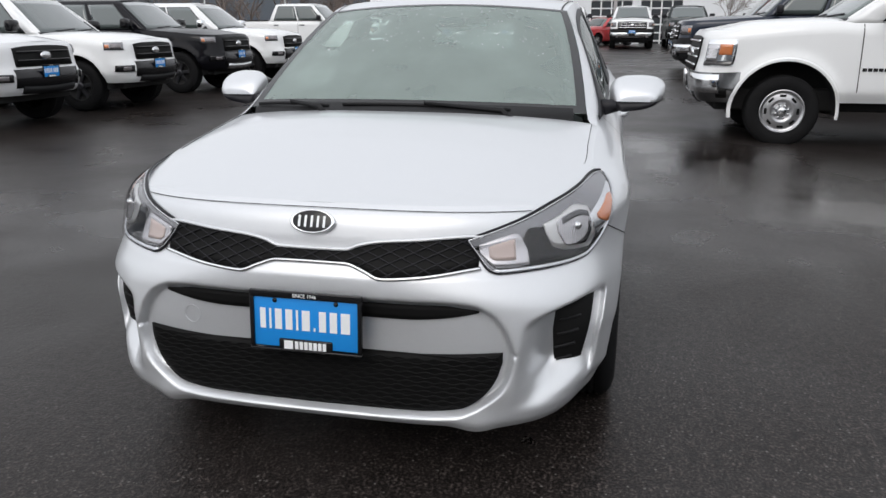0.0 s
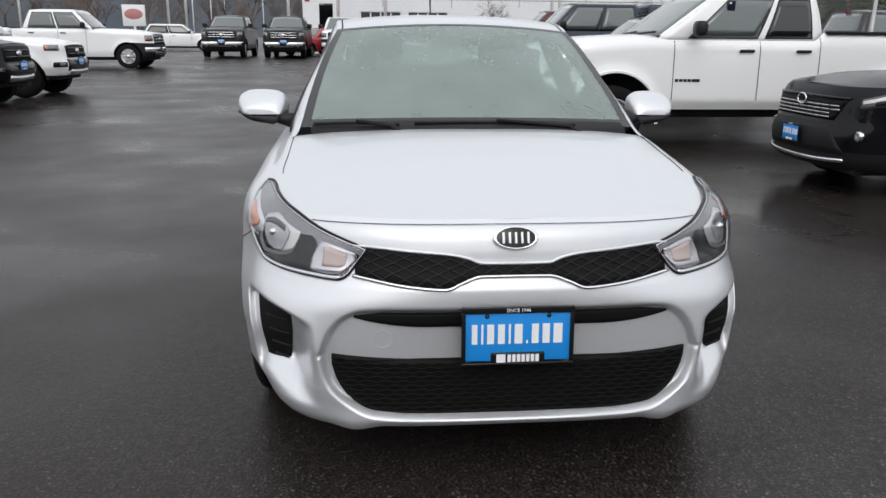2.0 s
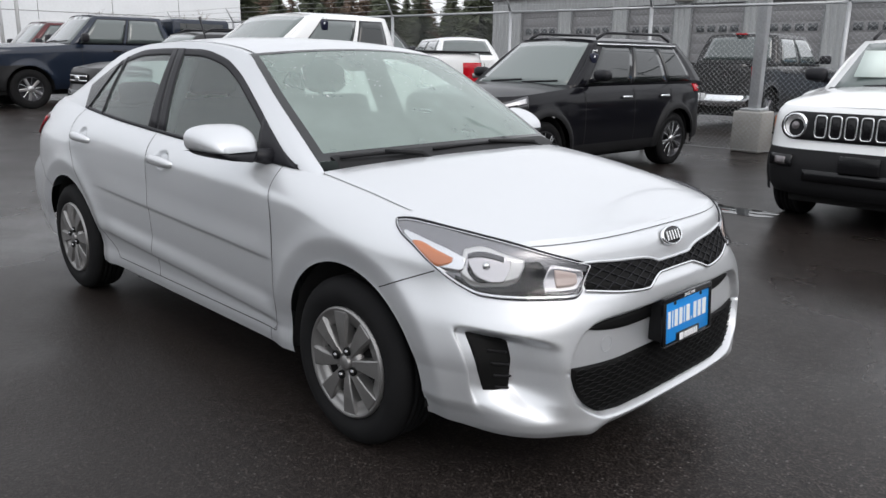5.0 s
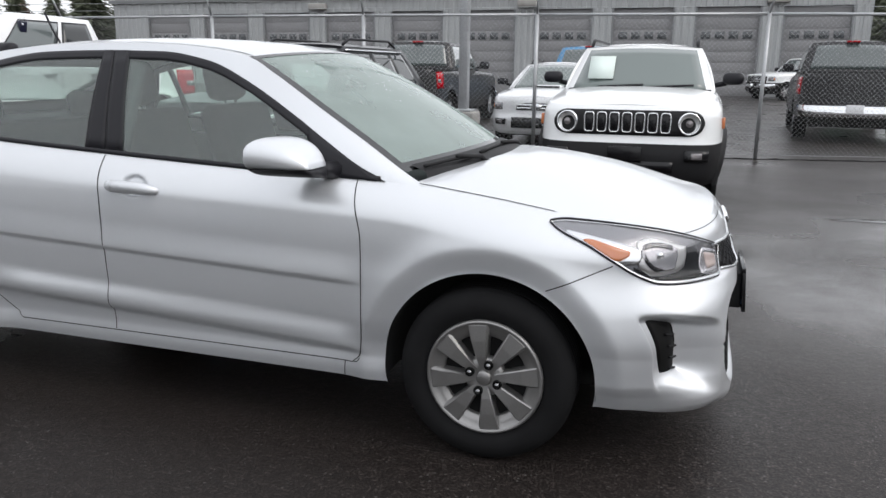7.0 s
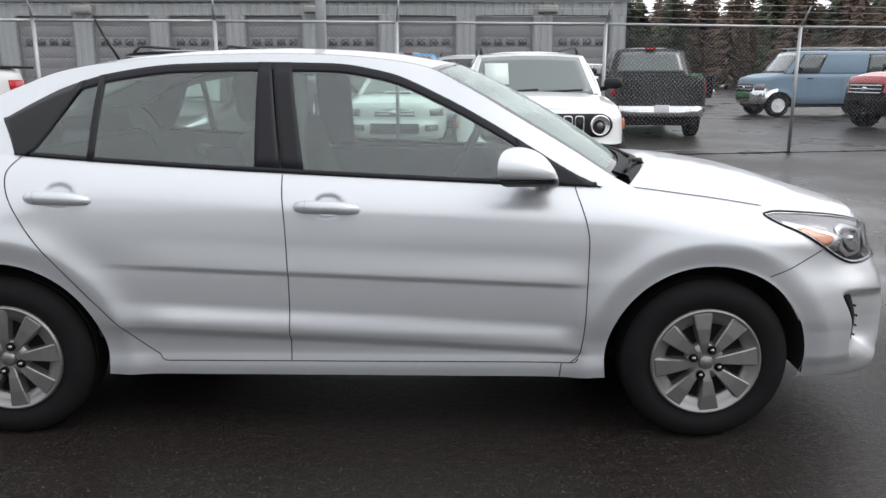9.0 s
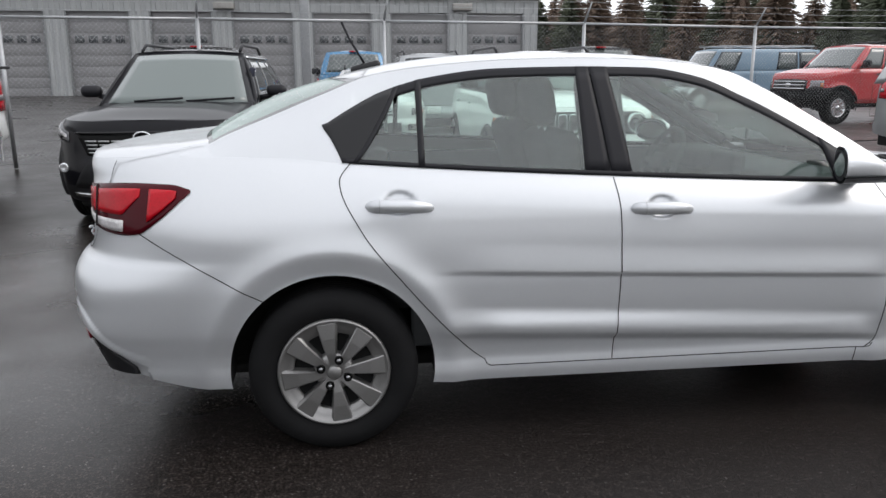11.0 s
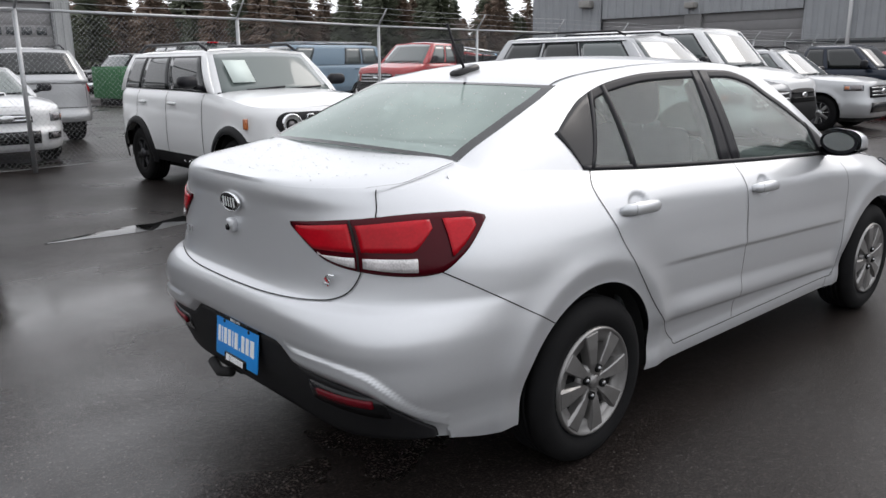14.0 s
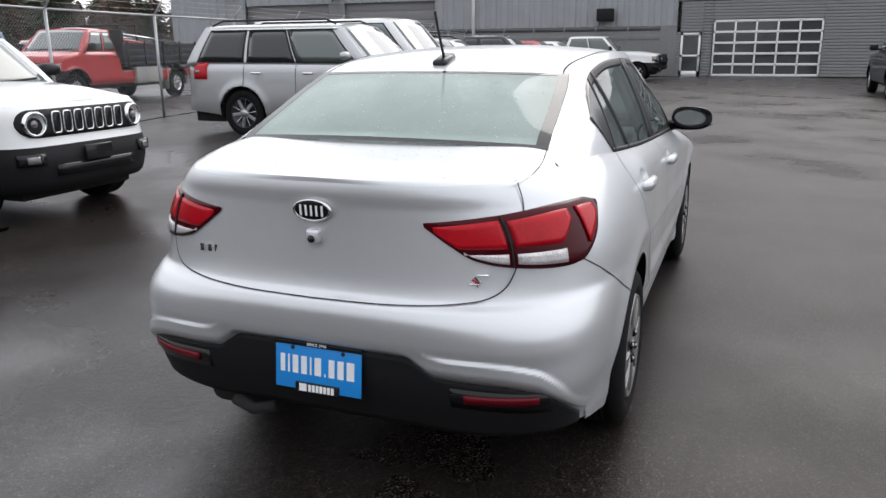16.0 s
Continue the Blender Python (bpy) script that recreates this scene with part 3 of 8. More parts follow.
tagged(joint, "ragged dark joint between two lays of asphalt", "joint", kind="structure")

# ---------------------------------------------------------------- chain-link fence
GALV = grain(principled("galvanised_steel", (0.42, 0.43, 0.44), 0.45, 0.6), 60, 0.2)
CONCRETE = grain(principled("cast_concrete", (0.32, 0.31, 0.29), 0.85), 40, 0.2, 0.3, big=3)
FENCE = curve([-26, -6, -0.5, 3, 6.4, 9.6, 16, 44], [7.9, 8.55, 9.15, 9.6, 10.4, 10.75, 11.2, 13.5])
fence = tagged(new("chain_link_fence"), "galvanised chain-link fence with barbed-wire arms", "fence", kind="structure")
fence_posts = [-24.2, -21.2, -18.2, -15.1, -12.1, -9.1, -6.05, -3.35, -0.55, 2.85, 6.38, 9.5, 12.6, 15.7, 18.8, 22.0, 25.2, 28.4, 31.6, 34.6]
FH = 2.15
pole_me = mesh_of("post", *tube([(0, 0, 0), (0, 0, FH + 0.03)], 0.03, 10), GALV)
arm_me = mesh_of("barb_arm", *tube([(0, 0, FH), (0.05, -0.22, FH + 0.33)], [0.022, 0.012], 6), GALV)
for x in fence_posts:
    p = part("post", pole_me, None, fence)
    p.matrix_basis = pose(x, float(FENCE(x)), 0)
    a = part("barb_arm", arm_me, None, fence)
    a.matrix_basis = pose(x, float(FENCE(x)), 0)
for a, b in zip(fence_posts, fence_posts[1:]):
    A, B = Vector((a, float(FENCE(a)), FH)), Vector((b, float(FENCE(b)), FH))
    part("top_rail", tube([A, B], 0.022, 8), GALV, fence)
    sag = Vector((0, 0, -2.09))
    part("bottom_wire", tube([A + sag, B + sag], 0.004, 4), GALV, fence)
    for k in (0.35, 0.7, 1.0):
        o = Vector((0.05 * k, -0.22 * k, 0.33 * k))
        part("barbed_wire", tube([A + o, (A + B) / 2 + o + Vector((0, 0, -0.02)), B + o], 0.0035, 4), GALV, fence)
wv, wf = [], []
for a, b in zip(fence_posts, fence_posts[1:]):
    A, B = Vector((a, float(FENCE(a)), 0)), Vector((b, float(FENCE(b)), 0))
    d = B - A
    L = d.length
    d.normalize()
    side = Vector((d.y, -d.x, 0)) * 0.0016
    n_ = int((L + 2.1) / 0.075)
    for k in range(n_):
        for up in (1, -1):
            s0 = -2.05 + k * 0.075 if up > 0 else k * 0.075
            u0, u1 = max(0, s0), min(L, s0 + 2.05) if up > 0 else min(L, s0)
            if up > 0:
                z0, z1 = 0.06 + (u0 - s0), 0.06 + (u1 - s0)
            else:
                u0, u1 = max(0, s0 - 2.05), min(L, s0)
                z0, z1 = 0.06 + (s0 - u0), 0.06 + (s0 - u1)
            if u1 - u0 < 0.03:
                continue
            p, q = A + d * u0 + Vector((0, 0, z0)), A + d * u1 + Vector((0, 0, z1))
            o = len(wv)
            t = Vector((0, 0, 0.0018))
            wv += [tuple(p + side), tuple(p - side * 0.5 + t), tuple(p - side * 0.5 - t), tuple(q + side), tuple(q - side * 0.5 + t), tuple(q - side * 0.5 - t)]
            wf += [(o, o + 1, o + 4, o + 3), (o + 1, o + 2, o + 5, o + 4), (o + 2, o, o + 3, o + 5)]
tagged(part("woven_wire", (wv, wf), GALV, fence), "diamond woven wire", kind="stuff")

lamp_post = thing("street_lamp", "grey steel lot lamp on a square concrete base", "street lamp")
lamp_post.matrix_basis = pose(-1.79, 9.36, 0)
part("concrete_base", join(box(-0.23, 0.23, -0.23, 0.23, 0, 0.62, 0.03)), CONCRETE, lamp_post, "concrete footing")
part("pole", box(-0.075, 0.075, -0.075, 0.075, 0.60, 7.6, 0.015), GALV, lamp_post)
part("base_plate", box(-0.16, 0.16, -0.16, 0.16, 0.62, 0.66, 0.01), GALV, lamp_post)
part("lamp_head", box(-0.2, 0.2, -0.75, 0.1, 7.55, 7.7, 0.03), GALV, lamp_post)


# ---------------------------------------------------------------- buildings
SIDING = grain(principled("grey_metal_siding", (0.31, 0.325, 0.34), 0.55), 1.5, 0.08, big=0.3)
SIDING2 = grain(principled("pale_grey_siding", (0.36, 0.37, 0.37), 0.55), 1.5, 0.08, big=0.3)
DOORGREY = grain(principled("grey_door_paint", (0.225, 0.222, 0.225), 0.6), 3, 0.08)
DARKSIDING = grain(principled("dark_horizontal_siding", (0.21, 0.215, 0.22), 0.6), 3, 0.08)
WHITEWALL = grain(principled("white_stucco", (0.74, 0.76, 0.78), 0.85), 8, 0.06, 0.1)
BLOCK = grain(principled("painted_block", (0.20, 0.20, 0.20), 0.85), 6, 0.12)
ROOFEDGE = grain(principled("roof_edge_grey", (0.20, 0.205, 0.21), 0.6), 4, 0.1)
WINDOWDARK = principled("dark_window", (0.045, 0.05, 0.054), 0.06, coat=0.8)
WHITEFRAME = principled("white_frame", (0.75, 0.76, 0.76), 0.5)


def ribs(x0, x1, z0, z1, pitch, depth=0.03):
    """Corrugated sheet in the x-z plane, facing -y."""
    v, f = [], []
    k = 0
    x = x0
    prof = ((0.0, 0.0), (0.18, 0.0), (0.28, -depth), (0.72, -depth), (0.82, 0.0))
    while x < x1 - 1e-6:
        for u, d in prof:
            px = min(x + u * pitch, x1)
            v += [(px, d, z0), (px, d, z1)]
        x += pitch
    v += [(x1, 0, z0), (x1, 0, z1)]
    n = len(v) // 2
    return v, [(2 * i, 2 * i + 2, 2 * i + 3, 2 * i + 1) for i in range(n - 1)]


# long low garage with roll doors, facing the lot
GY, GX0, GX1, GHT = 41.5, -36.0, 10.05, 5.35
garage = tagged(new("garage_building"), "long grey garage with a row of roll-up doors", "building", kind="structure")
door_edges = []
x = GX1 - 0.85
while x - 3.25 > GX0:
    door_edges.append((x - 3.25, x))
    x -= 4.36
part("back_wall", box(GX0, GX1, GY + 0.3, GY + 12, 0, GHT - 0.1), SIDING2, garage, smooth=False)
part("wall_over_doors", moved(ribs(GX0, GX1, 4.62, GHT, 0.55, 0.05), pose(0, GY, 0)), SIDING2, garage, smooth=False)
prev = GX1
for k, (a, b) in enumerate(door_edges + [(GX0, GX0)]):
    if prev - b > 0.05:
        part("pier", moved(ribs(b, prev, 0, 4.62, 0.37, 0.05), pose(0, GY, 0)), SIDING2, garage, smooth=False)
    prev = a
for k, (a, b) in enumerate(door_edges):
    d = part("roll_door", join(*[box(a, b, GY + 0.16, GY + 0.20, 0.58 * i, 0.58 * i + 0.57, 0.008) for i in range(8)]), DOORGREY, garage)
    part("door_jamb", join(box(a - 0.02, a + 0.06, GY - 0.03, GY + 0.2, 0, 4.62), box(b - 0.06, b + 0.02, GY - 0.03, GY + 0.2, 0, 4.62)), ROOFEDGE, d, smooth=False)
    for j in range(4):
        c = a + (b - a) * (0.18 + 0.215 * j)
        part("door_window", box(c - 0.24, c + 0.24, GY + 0.13, GY + 0.17, 2.98, 3.36, 0.01), WINDOWDARK, d)
part("eave", box(GX0 - 0.2, GX1 + 0.2, GY - 0.25, GY + 0.3, GHT, GHT + 0.26, 0.02), ROOFEDGE, garage)
part("roof", ([(GX0 - 0.2, GY - 0.2, GHT + 0.26), (GX1 + 0.2, GY - 0.2, GHT + 0.26), (GX1 + 0.2, GY + 12, GHT + 0.9), (GX0 - 0.2, GY + 12, GHT + 0.9)], [(0, 1, 2, 3)]), ROOFEDGE, garage)
for x in (5.6, -7.5, -20.6):
    part("wall_lamp", box(x - 0.55, x + 0.55, GY - 0.5, GY - 0.05, 4.75, 5.12, 0.05), CONCRETE, garage, "pale box-shaped wall lamp")

# tall metal building on the far side of the lot
hall = tagged(new("metal_building"), "tall grey corrugated metal building with roll doors", "building", kind="structure")
HX = 36.0
turn = pose(HX, 0, 0, 0, 0, -90)


part("back_wall", box(HX + 0.35, HX + 20, -40, 32.5, 0, 8.6), SIDING, hall, smooth=False)
part("corrugated_wall", moved(ribs(-32.5, -27.0, 0.0, 8.6, 0.6, 0.06), turn), SIDING, hall, smooth=False)
part("corrugated_wall", moved(ribs(-14.9, -2.25, 2.4, 8.6, 0.6, 0.06), turn), SIDING, hall, smooth=False)
part("corrugated_wall", moved(ribs(-27.0, -14.9, 3.9, 8.6, 0.6, 0.06), turn), SIDING, hall, smooth=False)
part("corrugated_wall", moved(ribs(-2.25, 40.0, 3.55, 8.6, 0.6, 0.06), turn), SIDING, hall, smooth=False)
part("block_wall", box(HX - 0.02, HX + 0.3, 2.25, 14.9, 0, 2.4, 0.01), BLOCK, hall)
part("block_wall", box(HX - 0.02, HX + 0.3, 20.4, 21.4, 0, 3.9, 0.01), BLOCK, hall)
for y in np.arange(3.0, 14.8, 1.6):
    for z in (2.18, 1.75):
        part("glass_block", box(HX - 0.05, HX, y + 0.03, y + 1.55, z + 0.0, z + 0.20, 0.01), WINDOWDARK if z > 2 else BLOCK, hall)
for a, b in ((14.9, 20.4), (21.4, 27.0)):
    d = part("roll_door", join(*[box(HX + 0.18, HX + 0.22, a, b, 0.49 * i, 0.49 * i + 0.48, 0.008) for i in range(8)]), DOORGREY, hall)
part("wall_lamp", box(HX - 0.5, HX, 20.6, 21.2, 4.2, 4.5, 0.04), CONCRETE, hall)
part("wall_lamp", box(HX - 0.5, HX, 27.6, 28.4, 4.6, 5.0, 0.04), CONCRETE, hall)
part("downpipe", box(HX - 0.14, HX - 0.04, 12.6, 12.75, 0, 8.5), WHITEFRAME, hall)
part("wall_vent", box(HX - 0.5, HX, 5.3, 6.1, 2.65, 3.25, 0.03), PLASTIC, hall, "black wall air unit")
front_bits = []
for z in np.arange(0.0, 3.5, 0.14):
    front_bits.append(box(HX - 0.03, HX + 0.02, -22.0, -4.2, z, z + 0.125, 0.012))
    front_bits.append(box(HX - 0.03, HX + 0.02, 0.6, 1.06, z, z + 0.125))
    if z > 2.0:
        front_bits.append(box(HX - 0.03, HX + 0.02, 1.06, 2.25, z, z + 0.125, 0.012))
    if z > 2.62:
        front_bits.append(box(HX - 0.03, HX + 0.02, -4.2, 0.6, z, z + 0.125, 0.012))
    front_bits.append(box(HX - 0.03, HX + 0.02, 2.06, 2.25, z, z + 0.125, 0.012))
tagged(part("siding_boards", join(*front_bits), DARKSIDING, hall), "dark horizontal siding boards", kind="stuff")
gd = part("glass_door", join(*[box(HX - 0.06, HX + 0.02, -4.14 + 4.66 * k / 5 - 0.04, -4.14 + 4.66 * k / 5 + 0.04, 0.05, 2.62, 0.01) for k in range(6)],
                             *[box(HX - 0.06, HX + 0.02, -4.18, 0.56, 0.05 + 2.5 * k / 5 - 0.035, 0.05 + 2.5 * k / 5 + 0.07, 0.01) for k in range(6)]), WHITEFRAME, hall, "overhead door of glass panes in white frames")
for j in range(5):
    for k in range(5):
        part("pane", box(HX - 0.01, HX + 0.01, -4.14 + 4.66 * j / 5 + 0.03, -4.14 + 4.66 * (j + 1) / 5 - 0.03, 0.05 + 0.5 * k + 0.05, 0.05 + 0.5 * (k + 1) - 0.03), WINDOWDARK, gd, smooth=False)
pd = part("side_door", join(box(HX - 0.05, HX + 0.02, 1.12, 1.22, 0, 2.05), box(HX - 0.05, HX + 0.02, 1.94, 2.04, 0, 2.05), box(HX - 0.05, HX + 0.02, 1.12, 2.04, 1.93, 2.05), box(HX - 0.05, HX + 0.02, 1.12, 2.04, 0.0, 0.25), box(HX - 0.05, HX + 0.02, 1.12, 2.04, 0.92, 1.02)), WHITEFRAME, hall, "white door with glass panels")
for z0, z1 in ((0.25, 0.92), (1.02, 1.93)):
    part("pane", box(HX - 0.01, HX + 0.01, 1.22, 1.94, z0, z1), WINDOWDARK, pd, smooth=False)

# white showroom building behind the far row
show = tagged(new("showroom_building"), "large white showroom building with glass overhead doors", "building", kind="structure")
SX = -46.0
for w_ in ((SX - 20, SX, -4.45, -4.2, 0, 9), (SX - 0.3, SX, -4.2, -3.45, 0, 9), (SX - 0.3, SX, -3.45, -2.6, 3.3, 9), (SX - 0.3, SX, -2.6, -0.9, 0, 9), (SX - 0.3, SX, -0.9, 26.3, 2.85, 9), (SX - 0.3, SX, 1.62, 2.06, 0, 2.85), (SX - 0.3, SX, 4.56, 26.3, 0, 2.85), (SX - 20, SX, 26.3, 26.5, 0, 9)):
    part("wall", box(*w_), WHITEWALL, show, smooth=False)
part("roof", box(SX - 20, SX + 0.1, -4.5, 26.55, 9, 9.2, 0.02), ROOFEDGE, show)
part("inner_wall", box(SX - 6, SX - 5.8, -4.2, 26, 0, 3.4), DARKSIDING, show)
part("inner_floor", box(SX - 6, SX - 0.3, -4.2, 26, 0.305, 0.32), CONCRETE, show)
for y in np.arange(0.5, 26, 4.3):
    part("panel_joint", box(SX - 0.02, SX + 0.006, y - 0.015, y + 0.015, 3.15, 9), ROOFEDGE, show)
part("panel_joint", box(SX - 0.02, SX + 0.006, -4.4, 26.4, 3.6, 3.64), ROOFEDGE, show)
for a, b in ((-0.9, 1.62), (2.06, 4.56)):
    d = part("glass_door", join(*[box(SX - 0.12, SX - 0.04, a + (b - a) * k / 4 - 0.04, a + (b - a) * k / 4 + 0.04, 0, 2.85, 0.01) for k in range(5)], *[box(SX - 0.12, SX - 0.04, a, b, 2.85 * k / 6 - 0.04, 2.85 * k / 6 + 0.04, 0.01) for k in range(7)]), WHITEFRAME, show, "glass overhead door with white bars")
    for j in range(4):
        for k in range(6):
            part("pane", box(SX - 0.09, SX - 0.07, a + (b - a) * j / 4 + 0.03, a + (b - a) * (j + 1) / 4 - 0.03, 2.85 * k / 6 + 0.03, 2.85 * (k + 1) / 6 - 0.03), WINDOWDARK, d, smooth=False)
part("red_wall_sign", box(SX, SX + 0.08, -4.3, -4.0, 3.4, 3.9, 0.02), RED, show)

# ---------------------------------------------------------------- trees, poles, distance
BARK = grain(principled("bark", (0.07, 0.055, 0.045), 0.9), 30, 0.35, 0.5)
TWIG = grain(principled("bare_twigs", (0.15, 0.12, 0.105), 0.9), 3, 0.3)
NEEDLE = grain(principled("conifer_needles", (0.085, 0.098, 0.062), 0.8), 2.0, 0.5, big=0.4)
LARCH = grain(principled("brown_twigs", (0.165, 0.118, 0.088), 0.85), 2.0, 0.4, big=0.5)


def conifer(seed, height, spread, material, dense=1.0):
    rnd = random.Random(seed)
    tv, tf = tube([(0, 0, 0), (rnd.uniform(-0.1, 0.1), 0, height * 0.5), (0, 0, height)], [height * 0.018, height * 0.011, 0.01], 7)
    v, f = [], []
    z = height * 0.10
    while z < height * 0.985:
        k = (z / height)
        reach = spread * (1 - k) ** 0.62 * rnd.uniform(0.6, 1.15) + 0.15
        for i in range(int((14 if k < 0.7 else 9) * dense)):
            a = rnd.uniform(0, math.tau)
            r = reach * rnd.uniform(0.55, 1.1)
            d = Vector((math.cos(a), math.sin(a), rnd.uniform(-0.42, -0.02)))
            base = Vector((0, 0, z + rnd.uniform(-0.1, 0.1)))
            side = Vector((-d.y, d.x, 0))
            for j in range(5):
                t0 = (j + rnd.uniform(0.0, 0.6)) / 5
                p = base + d * r * t0 + Vector((0, 0, 0.10 * r * t0 * t0))
                wdt = (0.07 + 0.14 * (1 - t0)) * (0.55 + 0.35 * reach / spread) * rnd.uniform(0.6, 1.4)
                ln = r * 0.34 * rnd.uniform(0.7, 1.3)
                tip = p + d * ln + side * rnd.uniform(-0.3, 0.3) * ln + Vector((0, 0, rnd.uniform(-0.25, 0.05) * ln))
                o = len(v)
                v += [tuple(p + side * wdt), tuple(p - side * wdt + Vector((0, 0, 0.08))), tuple(tip), tuple((p + tip) / 2 + Vector((0, 0, -wdt * 1.3)))]
                f += [(o, o + 1, o + 2), (o, o + 3, o + 2)]
        z += height * 0.028 * rnd.uniform(0.7, 1.3) / dense ** 0.5
    return (tv, tf), (v, f)


def bare_tree(seed, height):
    rnd = random.Random(seed)
    bits = []

    def grow(p, d, ln, r, depth):
        q = p + d * ln
        mid = (p + q) / 2 + Vector((rnd.uniform(-1, 1), rnd.uniform(-1, 1), 0)) * ln * 0.06
        bits.append(tube([p, mid, q], [r, r * 0.85, r * 0.65], 4 if depth > 1 else 6, False))
        if depth >= 6:
            return
        for _ in range(3 if depth < 5 else 2):
            a = rnd.uniform(0, math.tau)
            dd = (d + Vector((math.cos(a), math.sin(a), rnd.uniform(-0.1, 0.35))) * rnd.uniform(0.45, 0.85)).normalized()
            grow(p + (q - p) * rnd.uniform(0.6, 1.0), dd, ln * rnd.uniform(0.55, 0.8), max(r * 0.52, 0.007), depth + 1)
    grow(Vector((0, 0, 0)), Vector((0, 0, 1)), height * 0.32, height * 0.018, 0)
    return bits[0], join(*bits[1:])


kinds = []
for k, (hh, spd, mat, dn) in enumerate(((10.5, 3.1, NEEDLE, 2.2), (9.0, 2.6, NEEDLE, 2.0), (12.0, 3.4, NEEDLE, 2.2), (9.5, 2.6, LARCH, 1.5), (11.0, 2.9, LARCH, 1.4))):
    tr, cr = conifer(40 + k, hh, spd, mat, dn)
    kinds.append((mesh_of("trunk", *tr, BARK), mesh_of("crown", *cr, mat, False)))
rnd = random.Random(7)
spots = []
for i in range(74):
    x = 11 + i * 1.15 + rnd.uniform(-1.5, 1.5)
    spots.append((x, 70 + rnd.uniform(-6, 14) - 0.12 * max(0, x - 45), rnd.choice((0, 1, 2, 3, 3, 3, 4, 4)), rnd.uniform(0.62, 1.18)))
for i in range(46):
    spots.append((-8 - i * 1.0, 70 + rnd.uniform(-6, 6), rnd.choice((0, 1, 2, 3, 4, 4)), rnd.uniform(0.7, 1.0)))
for i in range(44):
    spots.append((-52 - rnd.uniform(0, 22), 31 + i * 1.05 + rnd.uniform(-1, 1), rnd.choice((0, 1, 2, 3, 4, 4)), rnd.uniform(0.6, 0.95)))
for i in range(40):
    spots.append((2 + i * 1.6 + rnd.uniform(-1, 1), 88 + rnd.uniform(-3, 6), rnd.choice((3, 4)), rnd.uniform(0.8, 1.1)))
for x, y, k, sc in spots:
    t = thing("conifer_tree", "dark green conifer behind the lot" if k < 3 else "brown leafless larch behind the lot", "tree", "trees behind the lot")
    part("trunk", kinds[k][0], None, t)
    part("crown", kinds[k][1], None, t)
    t.matrix_basis = pose(x, y, 0, 0, 0, rnd.uniform(0, 360)) @ Matrix.Diagonal((sc, sc, sc, 1))
bare = []
for k, hh in enumerate((7.5, 6.0, 9.0)):
    a, b = bare_tree(90 + k, hh)
    bare.append((mesh_of("trunk", *a, BARK), mesh_of("crown", *b, TWIG, False)))
WOODS = [(-84 - rnd.uniform(0, 30), -64 + 1.15 * i + rnd.uniform(-0.8, 0.8), rnd.choice((0, 1, 2)), rnd.uniform(0.75, 1.25)) for i in range(56)]
for x, y, k, sc in ((-43.5, 6.4, 1, 0.72), (-43.0, 15.0, 0, 0.6), (-41, 20.5, 1, 0.75), (-70, -20, 2, 0.8), (-75, -14, 0, 1), (-78, -8, 2, 0.9), (-74, -26, 2, 0.9), (-80, -30, 0, 1.1), (-85, -5, 2, 1.0), (-72, -36, 2, 0.9), (-66, -44, 0, 1.1),
                     (-14, 62, 2, 0.9), (-20, 60, 0, 1.0), (-27, 58, 2, 0.9), (55, 58, 2, 0.9), (60, 50, 0, 1.0), (66, 55, 2, 1.0), (-62, -52, 2, 1.0), (-60, -60, 0, 1.0), (-33, 55, 2, 1.0), *WOODS):
    t = thing("bare_tree", "bare leafless street tree", "tree", "bare trees")
    part("trunk", bare[k][0], None, t)
    part("crown", bare[k][1], None, t)
    t.matrix_basis = pose(x, y, 0, 0, 0, x * 37 % 360) @ Matrix.Diagonal((sc, sc, sc, 1))
POLEWHITE = principled("white_pole_paint", (0.62, 0.63, 0.63), 0.5)
pole_m = mesh_of("pole", *tube([(0, 0, 0), (0, 0, 8.2)], [0.085, 0.065], 8), POLEWHITE)
head_m = mesh_of("lamp_head", *join(box(-0.2, 0.2, -1.1, -0.2, 8.15, 8.35, 0.03), box(-0.2, 0.2, 0.2, 1.1, 8.15, 8.35, 0.03), tube([(0, -0.4, 8.2), (0, 0.4, 8.2)], 0.04, 6)), GALV)
for x, y, sc in ((-62, -16.4, 1.3), (-62, -15.0, 1.3), (-88, -20.0, 0.75), (-88, -18.0, 0.72), (-88, -16.5, 0.7), (-90, -12.5, 0.72), (-90, -9.5, 0.74), (-44, -2.2, 1.2), (-43.5, 0.6, 1.2), (-42.5, 10.4, 1.2), (-60, -27, 1.2), (-70, -40, 1.0), (-58, -6.5, 1.3), (-36, 9.3, 1.1)):
    t = thing("street_lamp", "white lot light pole", "street lamp", "lot light poles")
    part("pole", pole_m, None, t)
    part("lamp_head", head_m, None, t)
    t.matrix_basis = pose(x, y, 0) @ Matrix.Diagonal((sc, sc, sc, 1))
sign = thing("sign_panel", "white panel with a plain red oval", "sign")
sign.matrix_basis = pose(-60, -18.54, 0.25)
part("panel", box(-0.1, 0.1, -0.85, 0.85, 1.7, 3.3, 0.02), WHITEFRAME, sign)
part("post", tube([(0, 0, 0), (0, 0, 1.75)], 0.1, 8), POLEWHITE, sign)
ov = lathe([(1, 0.10), (0.9, 0.12), (0.001, 0.12)], 24, "x")
part("oval", ([(p[0], p[1] * 0.7, 2.6 + p[2] * 0.4) for p in ov[0]], ov[1]), grain(principled("faded_red", (0.45, 0.18, 0.18), 0.6), 4, 0.1), sign)
HILL = grain(principled("wooded_hill", (0.050, 0.060, 0.072), 0.95), 0.02, 0.5, big=0.004)
